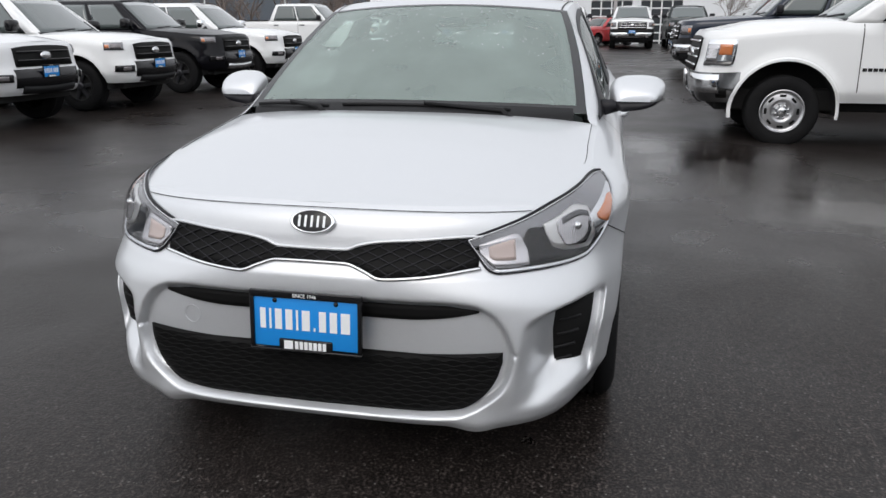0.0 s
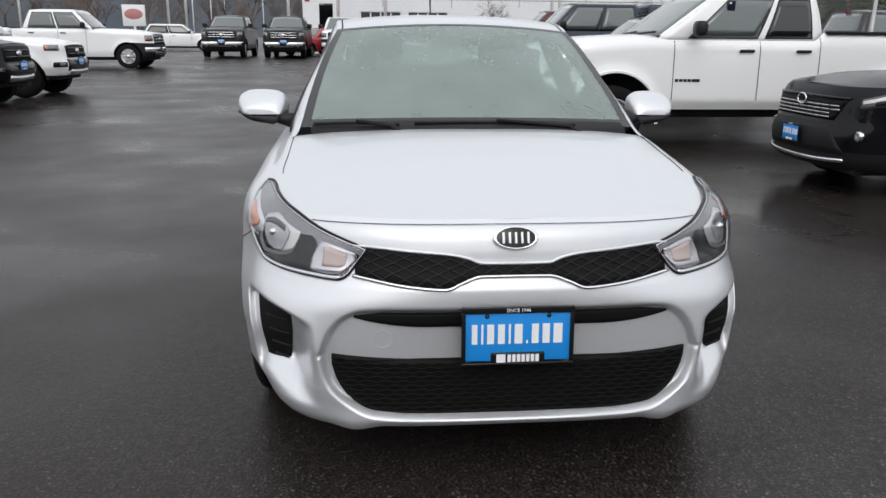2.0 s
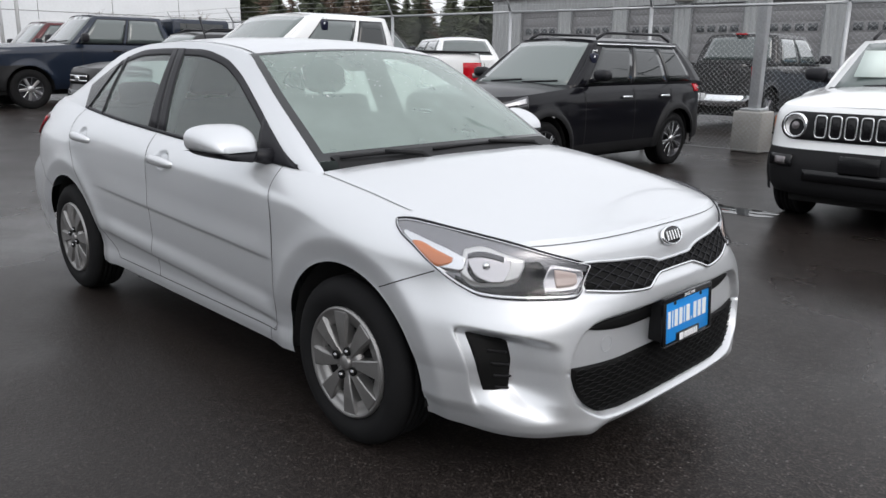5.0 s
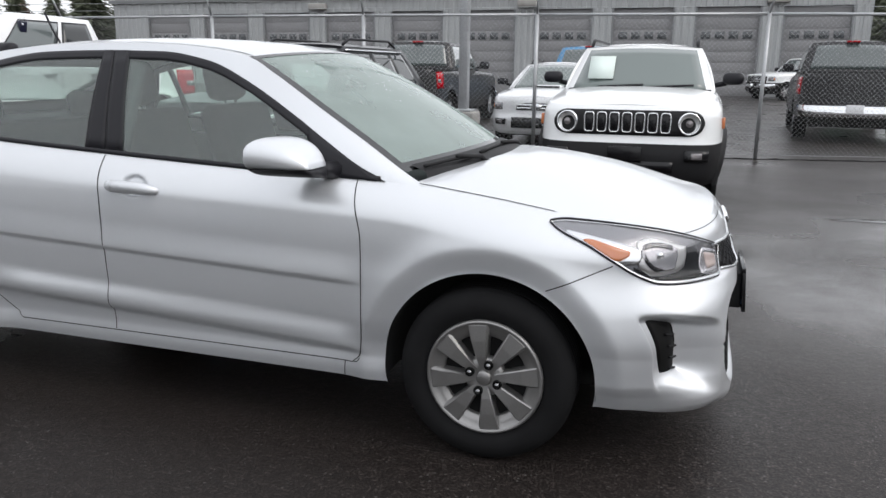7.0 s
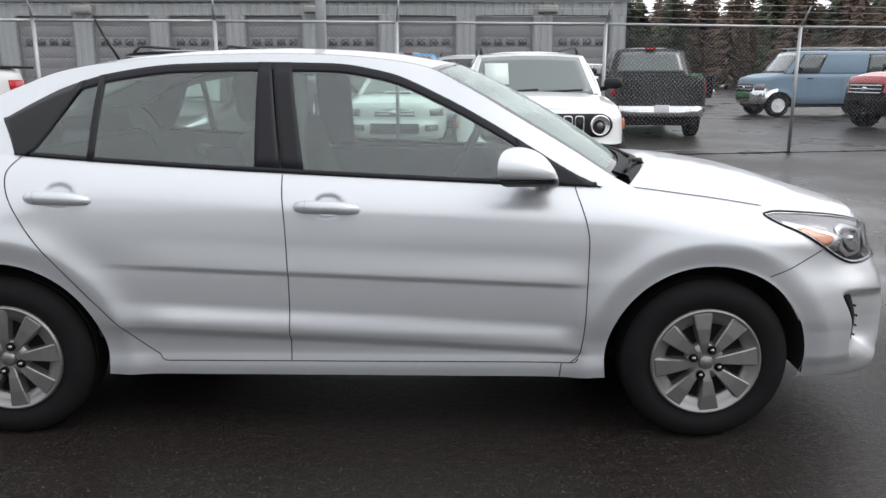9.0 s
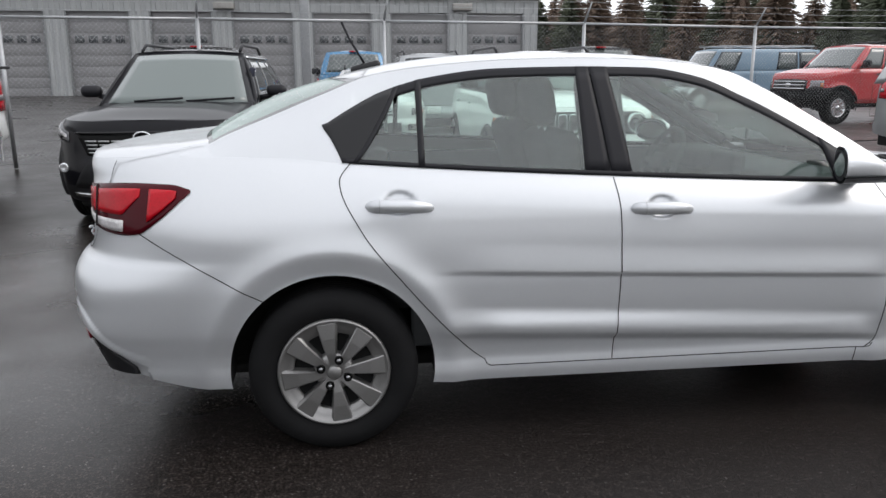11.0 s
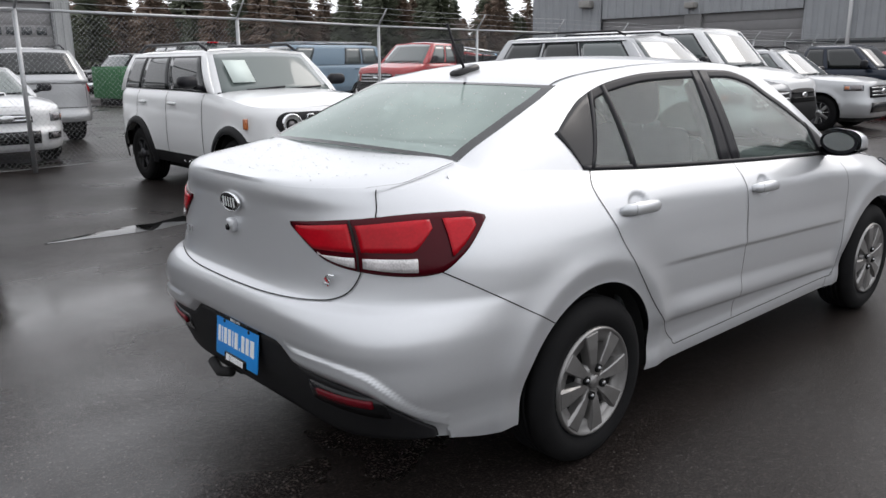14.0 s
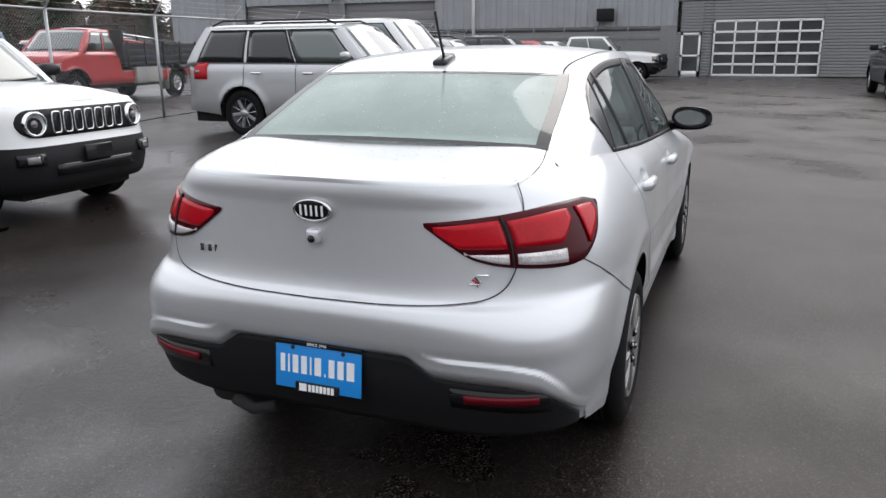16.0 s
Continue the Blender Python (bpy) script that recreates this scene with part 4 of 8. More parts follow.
hv = []
hn = 90
for i in range(hn):
    a = radians(120 + 150 * i / (hn - 1))
    hgt = 46 + 16 * math.sin(i * 0.23) + 9 * math.sin(i * 0.71 + 1) + 4 * math.sin(i * 1.9)
    hgt = (hgt + 22) * min(1, max(0.15, (i - 14) / 26))
    for r, q in ((700, 0), (760, 0.55), (850, 1.0), (890, 0.9)):
        hv.append((r * math.cos(a), r * math.sin(a), hgt * q * 1.1))
tagged(part("backdrop_hill", (hv, grid_faces(hn, 4)), HILL), "distant dark wooded hillside", "hill", kind="structure")
GREENBIN = grain(principled("green_steel", (0.03, 0.14, 0.05), 0.6), 6, 0.2)
bin_ = thing("waste_skip", "green steel skip inside the fenced lot", "container")
bin_.matrix_basis = pose(8.2, 27.5, 0, 0, 0, 12)
part("tub", join(box(-1.6, 1.6, -0.9, 0.9, 0.25, 1.35, 0.03)), GREENBIN, bin_)
part("rib", join(*[box(x - 0.05, x + 0.05, -0.96, 0.96, 0.25, 1.4, 0.01) for x in (-1.5, -0.75, 0, 0.75, 1.5)]), GREENBIN, bin_)
part("skid", box(-1.6, 1.6, -0.5, 0.5, 0, 0.26), PLASTIC, bin_)


def wheel(parent, x, y, z, tyre_r, rim_r, width, style, group_label=""):
    """A wheel under its car: tyre, rim and what covers it. y gives the outer face; its sign the side."""
    s = 1 if y > 0 else -1
    w = part("wheel", lathe([(rim_r * 0.99, -width), (rim_r * 0.99, -0.02)], 28), UNDER, parent, group_label)
    w.matrix_basis = pose(x, y, z, 0, 0, 0 if s > 0 else 180)
    b = 0.02
    prof = [(rim_r, -0.012), (rim_r + 0.012, 0.0), (rim_r + (tyre_r - rim_r) * 0.45, 0.012), (tyre_r - 0.03, 0.004), (tyre_r - 0.008, -0.012), (tyre_r, -0.03)]
    for k in range(1, 5):
        o = -0.03 - (width - 0.06) * k / 5
        prof += [(tyre_r, o + 0.004), (tyre_r - 0.007, o + 0.003), (tyre_r - 0.007, o - 0.003), (tyre_r, o - 0.004)]
    prof += [(tyre_r, -width + 0.03), (tyre_r - 0.01, -width + 0.01), (tyre_r - 0.04, -width), (rim_r, -width + 0.01)]
    part("tyre", lathe(prof, 56), RUBBER, w)
    if style == "hubcap":
        part("hubcap", lathe([(rim_r + 0.004, -0.005), (rim_r, 0.007), (rim_r - 0.006, 0.008), (rim_r - 0.013, 0.001), (rim_r - 0.030, -0.006), (rim_r - 0.052, -0.010), (rim_r - 0.056, -0.03)], 64), HUBCAP, w, "grey silver plastic hubcap with eight wide blades")
        part("hubcap_backing", lathe([(rim_r - 0.017, -0.028), (0.06, -0.030), (0.001, -0.030)], 40), GRILLEBLACK, w)
        part("hubcap_middle", lathe([(0.074, -0.03), (0.070, -0.010), (0.060, -0.003), (0.034, 0.000), (0.027, -0.003), (0.001, -0.003)], 40), HUBCAP, w)
        v = []
        for r, lo_w, hi_w, ch, o in ((0.030, -0.011, 0.009, 0.002, -0.001), (0.075, -0.020, 0.014, 0.004, 0.006), (0.130, -0.029, 0.021, 0.007, 0.008), (rim_r - 0.016, -0.037, 0.030, 0.010, 0.005), (rim_r - 0.007, -0.036, 0.031, 0.010, -0.004)):
            v += [(r, -0.03, lo_w - 0.003), (r, o - 0.003, lo_w), (r, o, lo_w + 0.004), (r, o + 0.001, hi_w), (r, o - 0.002, hi_w + 0.0015), (r, o - 0.010, hi_w + ch), (r, -0.03, hi_w + ch + 0.003)]
        me = mesh_of("blade", v, grid_faces(5, 7), HUBCAP, False)
        for k in range(8):
            p = part("blade", me, None, w)
            p.matrix_basis = pose(0, 0, 0, 0, 45 * k + 7, 0)
        part("centre_cap", lathe([(0.028, -0.004), (0.026, 0.006), (0.022, 0.009), (0.001, 0.010)], 28), HUBCAP, w)
        well = mesh_of("nut_well", *moved(lathe([(0.0165, 0.001), (0.0155, 0.0115), (0.0135, 0.0115), (0.012, 0.004), (0.001, 0.003)], 16), pose(0.051, 0, 0)), GRILLEBLACK)
        nut = mesh_of("lug_nut", *moved(lathe([(0.0105, 0.000), (0.010, 0.012), (0.006, 0.017), (0.001, 0.018)], 12), pose(0.051, 0, 0)), DARKCHROME)
        for k in range(4):
            p = part("nut_well", well, None, w)
            p.matrix_basis = pose(0, 0, 0, 0, 90 * k + 70, 0)
            part("lug_nut", nut, None, w).matrix_basis = p.matrix_basis
    elif style == "disc":
        part("rim", lathe([(rim_r + 0.004, -0.004), (rim_r - 0.004, 0.006), (rim_r - 0.014, 0.002), (rim_r - 0.022, -0.035), (rim_r * 0.80, -0.03), (rim_r * 0.58, -0.012), (0.10, -0.014), (0.092, -0.03), (0.001, -0.03)], 44), ALLOY, w, "silver steel disc wheel")
        slot = mesh_of("slot", *moved(box(-0.014, 0.014, -0.004, 0.004, -0.034, 0.034, 0.0139), pose(rim_r * 0.72, -0.018, 0)), GRILLEBLACK)
        nut = mesh_of("lug_nut", *moved(lathe([(0.013, -0.02), (0.012, 0.012), (0.001, 0.016)], 8), pose(0.07, -0.01, 0)), SATINCHROME)
        for k in range(8):
            part("slot", slot, None, w).matrix_basis = pose(0, 0, 0, 0, 45 * k, 0)
            part("lug_nut", nut, None, w).matrix_basis = pose(0, 0, 0, 0, 45 * k + 20, 0)
        part("hub", lathe([(0.052, -0.03), (0.05, 0.012), (0.04, 0.018), (0.001, 0.019)], 20), SATINCHROME, w)
    elif style == "split":
        part("rim", lathe([(rim_r + 0.003, -0.006), (rim_r, 0.005), (rim_r - 0.010, 0.002), (rim_r - 0.018, -0.06), (0.06, -0.07), (0.001, -0.07)], 40), DARKALLOY, w)
        for dx in (-1, 1):
            sp = mesh_of("spoke", *moved(box(0.04, rim_r - 0.004, -0.04, -0.002, -0.012, 0.012, 0.004), pose(0, 0, 0, 0, dx * 9, 0) @ pose(0, 0, dx * 0.014)), SATINCHROME, False)
            for k in range(5):
                part("spoke", sp, None, w).matrix_basis = pose(0, 0, 0, 0, 72 * k + 10, 0)
        thin = mesh_of("spoke", *box(0.04, rim_r - 0.006, -0.045, -0.006, -0.013, 0.013, 0.004), SATINCHROME, False)
        for k in range(5):
            part("spoke", thin, None, w).matrix_basis = pose(0, 0, 0, 0, 72 * k + 46, 0)
        part("hub", lathe([(0.06, -0.04), (0.055, -0.002), (0.03, 0.006), (0.001, 0.006)], 20), SATINCHROME, w)
    else:
        metal = {"alloy": ALLOY, "dark": DARKALLOY, "steel": SATINCHROME, "white": LETTER}[style]
        part("rim", lathe([(rim_r + 0.003, -0.006), (rim_r, 0.004), (rim_r - 0.012, 0.0), (rim_r - 0.02, -0.05), (0.05, -0.06), (0.001, -0.06)], 32), UNDER if style == "dark" else DARKALLOY if style == "alloy" else metal, w)
        n = {"alloy": 5, "dark": 6, "steel": 8, "white": 8}[style]
        wd = {"alloy": 0.028, "dark": 0.03, "steel": 0.045, "white": 0.05}[style]
        sp = mesh_of("spoke", *box(0.03, rim_r - 0.006, -0.05, -0.008, -wd, wd, 0.008), metal, False)
        for k in range(n):
            p = part("spoke", sp, None, w)
            p.matrix_basis = pose(0, 0, 0, 0, 360 / n * k + 8, 0)
        if style == "alloy":
            thin = mesh_of("spoke", *box(0.03, rim_r - 0.006, -0.045, -0.014, -0.008, 0.008, 0.004), CHROME, False)
            for k in range(n):
                p = part("spoke", thin, None, w)
                p.matrix_basis = pose(0, 0, 0, 0, 360 / n * k + 44, 0)
        part("hub", lathe([(0.075, -0.04), (0.07, 0.0), (0.045, 0.012), (0.001, 0.014)], 20), metal, w)
    return w


def promo_plate(parent, m, framed=True):
    """A blue dealer's plate with white bars for its wording, 305 x 152 mm, in m's x and y."""
    p = part("plate", moved(box(-0.1525, 0.1525, -0.076, 0.076, -0.003, 0.003, 0.003), m), PLATEBLUE, parent, "blue promotional plate with white wording")
    if framed:
        bars = [box(-0.163, 0.163, 0.066, 0.086, -0.006, 0.009, 0.003), box(-0.163, 0.163, -0.086, -0.079, -0.006, 0.009, 0.003),
                box(-0.163, -0.151, -0.08, 0.07, -0.006, 0.009, 0.003), box(0.151, 0.163, -0.08, 0.07, -0.006, 0.009, 0.003)]
        part("plate_frame", moved(join(*bars), m), GLOSSBLACK, p, "black plastic plate frame")
    else:
        part("plate_frame", moved(box(-0.155, 0.155, 0.066, 0.082, -0.005, 0.007, 0.003), m), GLOSSBLACK, p, "black plastic plate frame")
    part("plate_holder", moved(join(box(-0.078, 0.078, -0.083, -0.05, -0.004, 0.008, 0.003)), m), GLOSSBLACK, p)
    widths = (0.020, 0.010, 0.024, 0.024, 0.010, 0.027, 0.009, 0.024, 0.025, 0.030)
    x = -(sum(widths) + 0.007 * 9) / 2
    for k, w in enumerate(widths):
        hgt = 0.010 if k == 6 else 0.058
        part("white_bar", moved(box(x, x + w - 0.004, -0.021, -0.021 + hgt, 0.003, 0.0045), m @ pose(0, -0.003, 0)), LETTER, p, smooth=False)
        x += w + 0.007
    for k in range(7):
        part("white_bar", moved(box(-0.030 + k * 0.0135, -0.030 + k * 0.0135 + 0.010, -0.077, -0.055, 0.008, 0.0093), m), LETTER, p, smooth=False)
    part("white_emblem", moved(box(-0.062, -0.036, -0.078, -0.054, 0.008, 0.0093), m), LETTER, p, smooth=False)
    lettering("small_lettering", "SINCE 1946", 0.014, LETTER, p, m @ pose(0, 0.0755, 0.0095))
    for sx in (-1, 1):
        part("screw", moved(lathe([(0.007, 0.003), (0.006, 0.006), (0.001, 0.007)], 10, "z"), m @ pose(sx * 0.089, 0.058, 0)), GLOSSBLACK, p)
    return p


# lines that shape the sedan
H_TOP = curve([2.2, 1.98, 1.9, 1.8, 1.65, 1.48, 1.2, 0.95, 0.8, 0.54, -0.26, -0.93, -1.28, -1.5, -1.8, -2.05, -2.3],
              [0.818, 0.818, 0.812, 0.818, 0.84, 0.866, 0.905, 0.936, 0.943, 0.953, 0.990, 1.028, 1.052, 1.068, 1.072, 1.064, 1.055])
H_SILL = curve([2.15, 1.95, 1.75, 1.6, 0.9, -0.9, -1.65, -1.9, -2.1, -2.3], [0.208, 0.208, 0.214, 0.228, 0.232, 0.238, 0.258, 0.300, 0.322, 0.325])
H_NOSE = curve([0.15, 0.19, 0.24, 0.30, 0.42, 0.50, 0.58, 0.63, 0.66, 0.70, 0.74, 0.78, 0.815, 0.84],
               [2.045, 2.082, 2.112, 2.108, 2.10, 2.098, 2.098, 2.092, 2.074, 2.056, 2.046, 2.032, 2.0, 1.96])
H_TAIL = curve([0.2, 0.30, 0.38, 0.46, 0.54, 0.60, 0.66, 0.70, 0.725, 0.80, 0.9, 0.98, 1.03, 1.055, 1.075],
               [-2.14, -2.18, -2.215, -2.238, -2.245, -2.262, -2.268, -2.256, -2.224, -2.214, -2.212, -2.214, -2.222, -2.220, -2.19])
H_WIDTH = curve([0.15, 0.2, 0.235, 0.275, 0.30, 0.325, 0.37, 0.42, 0.47, 0.58, 0.63, 0.66, 0.75, 0.85, 0.92, 1.0, 1.1],
                [0.755, 0.796, 0.809, 0.815, 0.814, 0.812, 0.816, 0.828, 0.838, 0.847, 0.849, 0.849, 0.851, 0.846, 0.836, 0.822, 0.80])
H_SPREAD = curve([2.1, 1.29, 0.6, 0.0, -0.6, -1.29, -2.2], [1.0, 1.0, 0.99, 0.99, 0.99, 1.0, 0.985])
H_TUCK = curve([2.1, 1.8, 1.48, 0.95, 0.5, -0.6, -1.15, -1.5, -1.9, -2.2], [0.02, 0.055, 0.108, 0.09, 0.055, 0.055, 0.082, 0.105, 0.12, 0.09])
H_RAIL_Y = curve([1.05, 0.98, 0.8, 0.6, 0.4, 0.27, 0.0, -0.3, -0.7, -1.12, -1.3, -1.5, -1.66, -1.715, -1.76, -1.81],
                 [0.718, 0.700, 0.672, 0.638, 0.592, 0.562, 0.572, 0.575, 0.56, 0.53, 0.555, 0.572, 0.584, 0.590, 0.605, 0.640])
H_RAIL_Z = curve([1.05, 0.98, 0.8, 0.6, 0.4, 0.27, 0.12, -0.1, -0.3, -0.6, -0.9, -1.12, -1.3, -1.5, -1.66, -1.715, -1.76, -1.81],
                 [0.922, 0.955, 1.065, 1.183, 1.298, 1.360, 1.388, 1.407, 1.412, 1.406, 1.384, 1.352, 1.286, 1.205, 1.140, 1.113, 1.098, 1.082])
H_ROOF = curve([0.36, 0.27, 0.12, -0.1, -0.32, -0.54, -0.755, -0.974, -1.12, -1.22, -1.30],
               [1.388, 1.402, 1.425, 1.441, 1.447, 1.443, 1.432, 1.408, 1.382, 1.357, 1.333])
H_DLO = curve([-1.30, -1.2, -1.09, -0.9, -0.66, -0.37, -0.09, 0.114, 0.319, 0.529, 0.658, 0.80, 0.89],
              [1.176, 1.235, 1.29, 1.344, 1.373, 1.379, 1.375, 1.343, 1.258, 1.146, 1.068, 0.985, 0.944])
H_HOOD = curve([0.98, 1.1, 1.3, 1.56, 1.8, 1.9, 1.96, 2.0], [0.984, 0.985, 0.980, 0.945, 0.880, 0.848, 0.829, 0.8185])
H_DECK = curve([-1.5, -1.75, -1.9, -2.1, -2.25], [1.135, 1.121, 1.104, 1.086, 1.066])

sh = Shell(H_NOSE, H_TAIL, H_WIDTH, H_SPREAD, H_TOP, H_SILL, H_TUCK, (1.29, -1.29), 0.368, nf=curve([0.2, 0.42, 0.55, 0.645, 0.73, 0.8], [4.2, 4.2, 3.6, 2.9, 2.75, 2.8]), nr=curve([0.25, 0.45, 0.62, 0.74, 1.0], [6.4, 6.0, 5.0, 3.6, 3.3]), flare=0.017, roll=curve([2.1, -0.9, -1.3, -1.6, -2.2], [0.12, 0.12, 0.24, 0.29, 0.2]))


def sedan_creases(x, z):
    """The two lines pressed into the doors."""
    fade = step(-0.98, -0.62, x) * (1 - step(0.72, 0.88, x))
    zc = 0.634 - 0.041 * x
    z2 = 0.394 - 0.052 * x
    upper = 0.008 * step(zc - 0.014, zc, z) * (1 - step(zc, zc + 0.11, z))
    lower = 0.022 * step(z2 - 0.03, z2, z) * (1 - step(z2 + 0.01, z2 + 0.10, z))
    return fade * (upper + lower)


sh.crease = sedan_creases
sh.lip = 0.012

# recesses in the bumpers
POCKET_HI = curve([0.0, 0.36, 0.45, 0.50, 0.54, 0.568], [0.574, 0.573, 0.566, 0.545, 0.50, 0.43])
POCKET_LO = curve([0.0, 0.30, 0.42, 0.49, 0.54, 0.568], [0.236, 0.240, 0.248, 0.276, 0.335, 0.425])
FOG_HI = curve([0.56, 0.60, 0.64, 0.70, 0.78, 0.80], [0.50, 0.515, 0.528, 0.545, 0.562, 0.562])
FOG_LO = curve([0.56, 0.64, 0.70, 0.78, 0.80], [0.300, 0.292, 0.292, 0.300, 0.305])
VAL_HI = curve([0.0, 0.29, 0.34, 0.385, 0.58, 0.68, 0.74, 0.78, 0.80], [0.558, 0.556, 0.528, 0.502, 0.494, 0.474, 0.425, 0.345, 0.29])


DRAW_IN = curve([0.15, 0.20, 0.235, 0.275, 0.30, 0.325, 0.37, 0.42], [0.95, 0.948, 0.958, 0.973, 0.992, 1.006, 1.008, 1.0])


def sedan_dents(g):
    x, y, z = g[..., 0].copy(), np.abs(g[..., 1]), g[..., 2].copy()
    nose, tail = x > 1.7, x < -1.95
    e = 0.002
    steep = lambda f: np.sqrt(1 + np.clip((f(y + e) - f(y - e)) / (2 * e), -12, 12) ** 2)
    d = np.minimum((POCKET_HI(y) - z) / steep(POCKET_HI), (z - POCKET_LO(y)) / steep(POCKET_LO))
    d = np.where((y < 0.585) & nose, np.minimum(d, 0.574 - y), -1)
    g[..., 0] = x - 0.034 * step(-0.007, 0.015, d)
    # the scoop that leads to the side vent
    yw = y * 0.838 / H_WIDTH(z)
    f = np.minimum(FOG_HI(yw) - z, (z - FOG_LO(yw)) * 0.26)
    along = step(0.580, 0.672, yw) * (0.125 - 0.60 * np.clip(yw - 0.668, 0, 0.12)) * step(0.800, 0.780, yw)
    g[..., 0] -= np.where(nose, along * step(-0.010, 0.022, f), 0)
    # pointed corners of the lip
    k = np.exp(-((y - 0.50) / 0.05) ** 2) * step(0.275, 0.20, z) * nose
    g[..., 0] += 0.010 * k
    g[..., 2] = z - 0.007 * k + 0.006 * nose * step(0.47, 0.40, y) * step(0.25, 0.19, z)
    r = np.where((y < 0.80) & tail, (VAL_HI(y) - z) / steep(VAL_HI), -1)
    g[..., 0] += 0.03 * step(-0.012, 0.020, r)
    # cups behind the door handles
    for hx, hz in ((-0.083, 0.884), (-1.043, 0.920)):
        e2 = ((x - hx) / 0.064) ** 2 + ((z - hz) / 0.043) ** 2
        g[..., 1] += 0.017 * step(1.0, 0.30, e2)
    # the brow over the black valance steps proud of the bumper
    up = VAL_HI(y) - z
    g[..., 0] -= np.where(tail & (y > 0.30), 0.011 * step(-0.070, -0.060, up) * step(-0.006, -0.030, up) * step(0.33, 0.42, y), 0)
    # the bumpers' ends draw in below, without the flare of the sills
    ends = np.maximum(step(1.45, 1.72, x), 0.35 * step(-1.50, -1.78, x))
    g[..., 1] *= 1 + (DRAW_IN(z) - 1) * ends
    return g


sh.dent = sedan_dents
grid, holes = sh.build(130, 170, 110, 104)
REAR_EDGE = curve([0.30, 0.316, 0.445, 0.64, 0.83, 0.99, 1.06], [-0.70, -0.731, -0.868, -1.038, -1.182, -1.25, -1.20])
FRONT_EDGE = curve([0.28, 0.33, 0.50, 0.74, 0.94], [0.78, 0.83, 0.844, 0.846, 0.80])
MID_EDGE = curve([0.28, 0.6, 0.8, 1.0], [-0.241, -0.233, -0.238, -0.255])


def sedan_panel(x, y, z):
    y = abs(y)
    if x > 1.45 + max(0, z - 0.62) * 1.6:
        return "front_bumper"
    if x > FRONT_EDGE(z) and x > 0.5:
        return "front_fender"
    if x > -0.9 and z < 0.292:
        return "sill"
    if x > MID_EDGE(z):
        return "front_door"
    if x > REAR_EDGE(z):
        return "rear_door"
    if x < -2.0 and y < 0.61 and z > 0.71:
        return "trunk_lid"
    if x < -1.45 and z < 0.66 + (-1.5 - x) * 0.33:
        return "rear_bumper"
    return "quarter_panel"


sedan = thing("sedan_car", "silver four-door sedan parked on wet asphalt", "car")
panels = skin_parts(grid, holes, sedan_panel, sedan, {"": SILVER}, ("front_bumper", "rear_bumper", "trunk_lid"))
xt = grid[-1, :, 0]
hood = part("hood", lid(grid, np.where(xt > 0.985)[0], H_HOOD, 2.6, 40, bow=lambda x: 0.18 * float(step(1.40, 0.985, x))), SILVER, sedan, "silver hood")
part("rear_deck", lid(grid, np.where(xt < -1.56)[0], H_DECK, 10.0, 90), SILVER, sedan)


# ---- windows, pillars and roof
def green(x, z, off=0.0):
    """A point of the flank above the belt."""
    x, z = np.broadcast_arrays(np.asarray(x, float), np.asarray(z, float))
    zb, zr = H_TOP(x), H_RAIL_Z(x)
    yb = -sh.side(x, zb)[1]
    q = np.clip((z - zb) / np.maximum(zr - zb, 0.01), 0, 1)
    y = yb + (H_RAIL_Y(x) - yb) * q + 0.014 * np.sin(np.pi * q) * np.clip((zr - zb) / 0.12, 0, 1)
    return x, -(y + off * 0.9), z + off * 0.35


def pane(b0, b1, t0, t1, lo, hi, na, nb, off, thick):
    """A plate on the upper flank between two slanting ends: b0 to b1 along its foot, t0 to t1 along its head."""
    def fn(a, q, o):
        x = (b0 + (b1 - b0) * a) * (1 - q) + (t0 + (t1 - t0) * a) * q
        return green(x, lo(x) + (hi(x) - lo(x)) * q, o)
    return slab(fn, 0, 1, lambda a: np.zeros_like(a), lambda a: np.ones_like(a), na, nb, off, thick)


def outward(geo):
    """Turns a single sheet's faces away from the car's middle line."""
    a, b, c = (Vector(geo[0][i]) for i in geo[1][0][:3])
    return geo if (b - a).cross(c - a).y * a.y > 0 else (geo[0], [tuple(reversed(q)) for q in geo[1]])


def both(name, geo, material, parent, label=""):
    geo = outward(geo) if material is GLASS else geo
    parent = parent if isinstance(parent, (list, tuple)) else (parent, parent)
    return part(name, geo, material, parent[0], label), part(name, flip_y(geo), material, parent[1], label)


RAIL_FOOT = lambda x: np.where((x < -1.20) | (x > 0.888), H_TOP(x), H_DLO(x))
both("roof_rail", outward(slab(green, -1.81, 1.05, RAIL_FOOT, H_RAIL_Z, 150, 12, 0.0, 0)), SILVER, sedan, "silver roof rail running into the rear pillar")
fd, rd = panels["front_door"], panels["rear_door"]
LOW = lambda x: H_TOP(x) + 0.002
SILLZ = lambda x: H_TOP(x) + 0.016
HEAD = lambda x: H_DLO(x) - 0.030
TOPZ = lambda x: H_DLO(x) + 0.002
both("window_frame", slab(green, -1.20, 0.87, HEAD, TOPZ, 70, 4, 0.003, 0.02), TRIMBLACK, sedan, "satin black window surround")
both("window_moulding", slab(green, -1.24, 0.88, LOW, SILLZ, 60, 3, 0.005, 0.02), TRIMBLACK, sedan)
both("quarter_trim", pane(-1.238, -1.20, -1.308, -1.035, LOW, TOPZ, 14, 10, 0.004, 0.02), GLOSSBLACK, sedan, "black quarter trim panel")
both("window_divider", pane(-1.205, -1.185, -1.04, -1.02, LOW, TOPZ, 3, 8, 0.006, 0.02), TRIMBLACK, sedan)
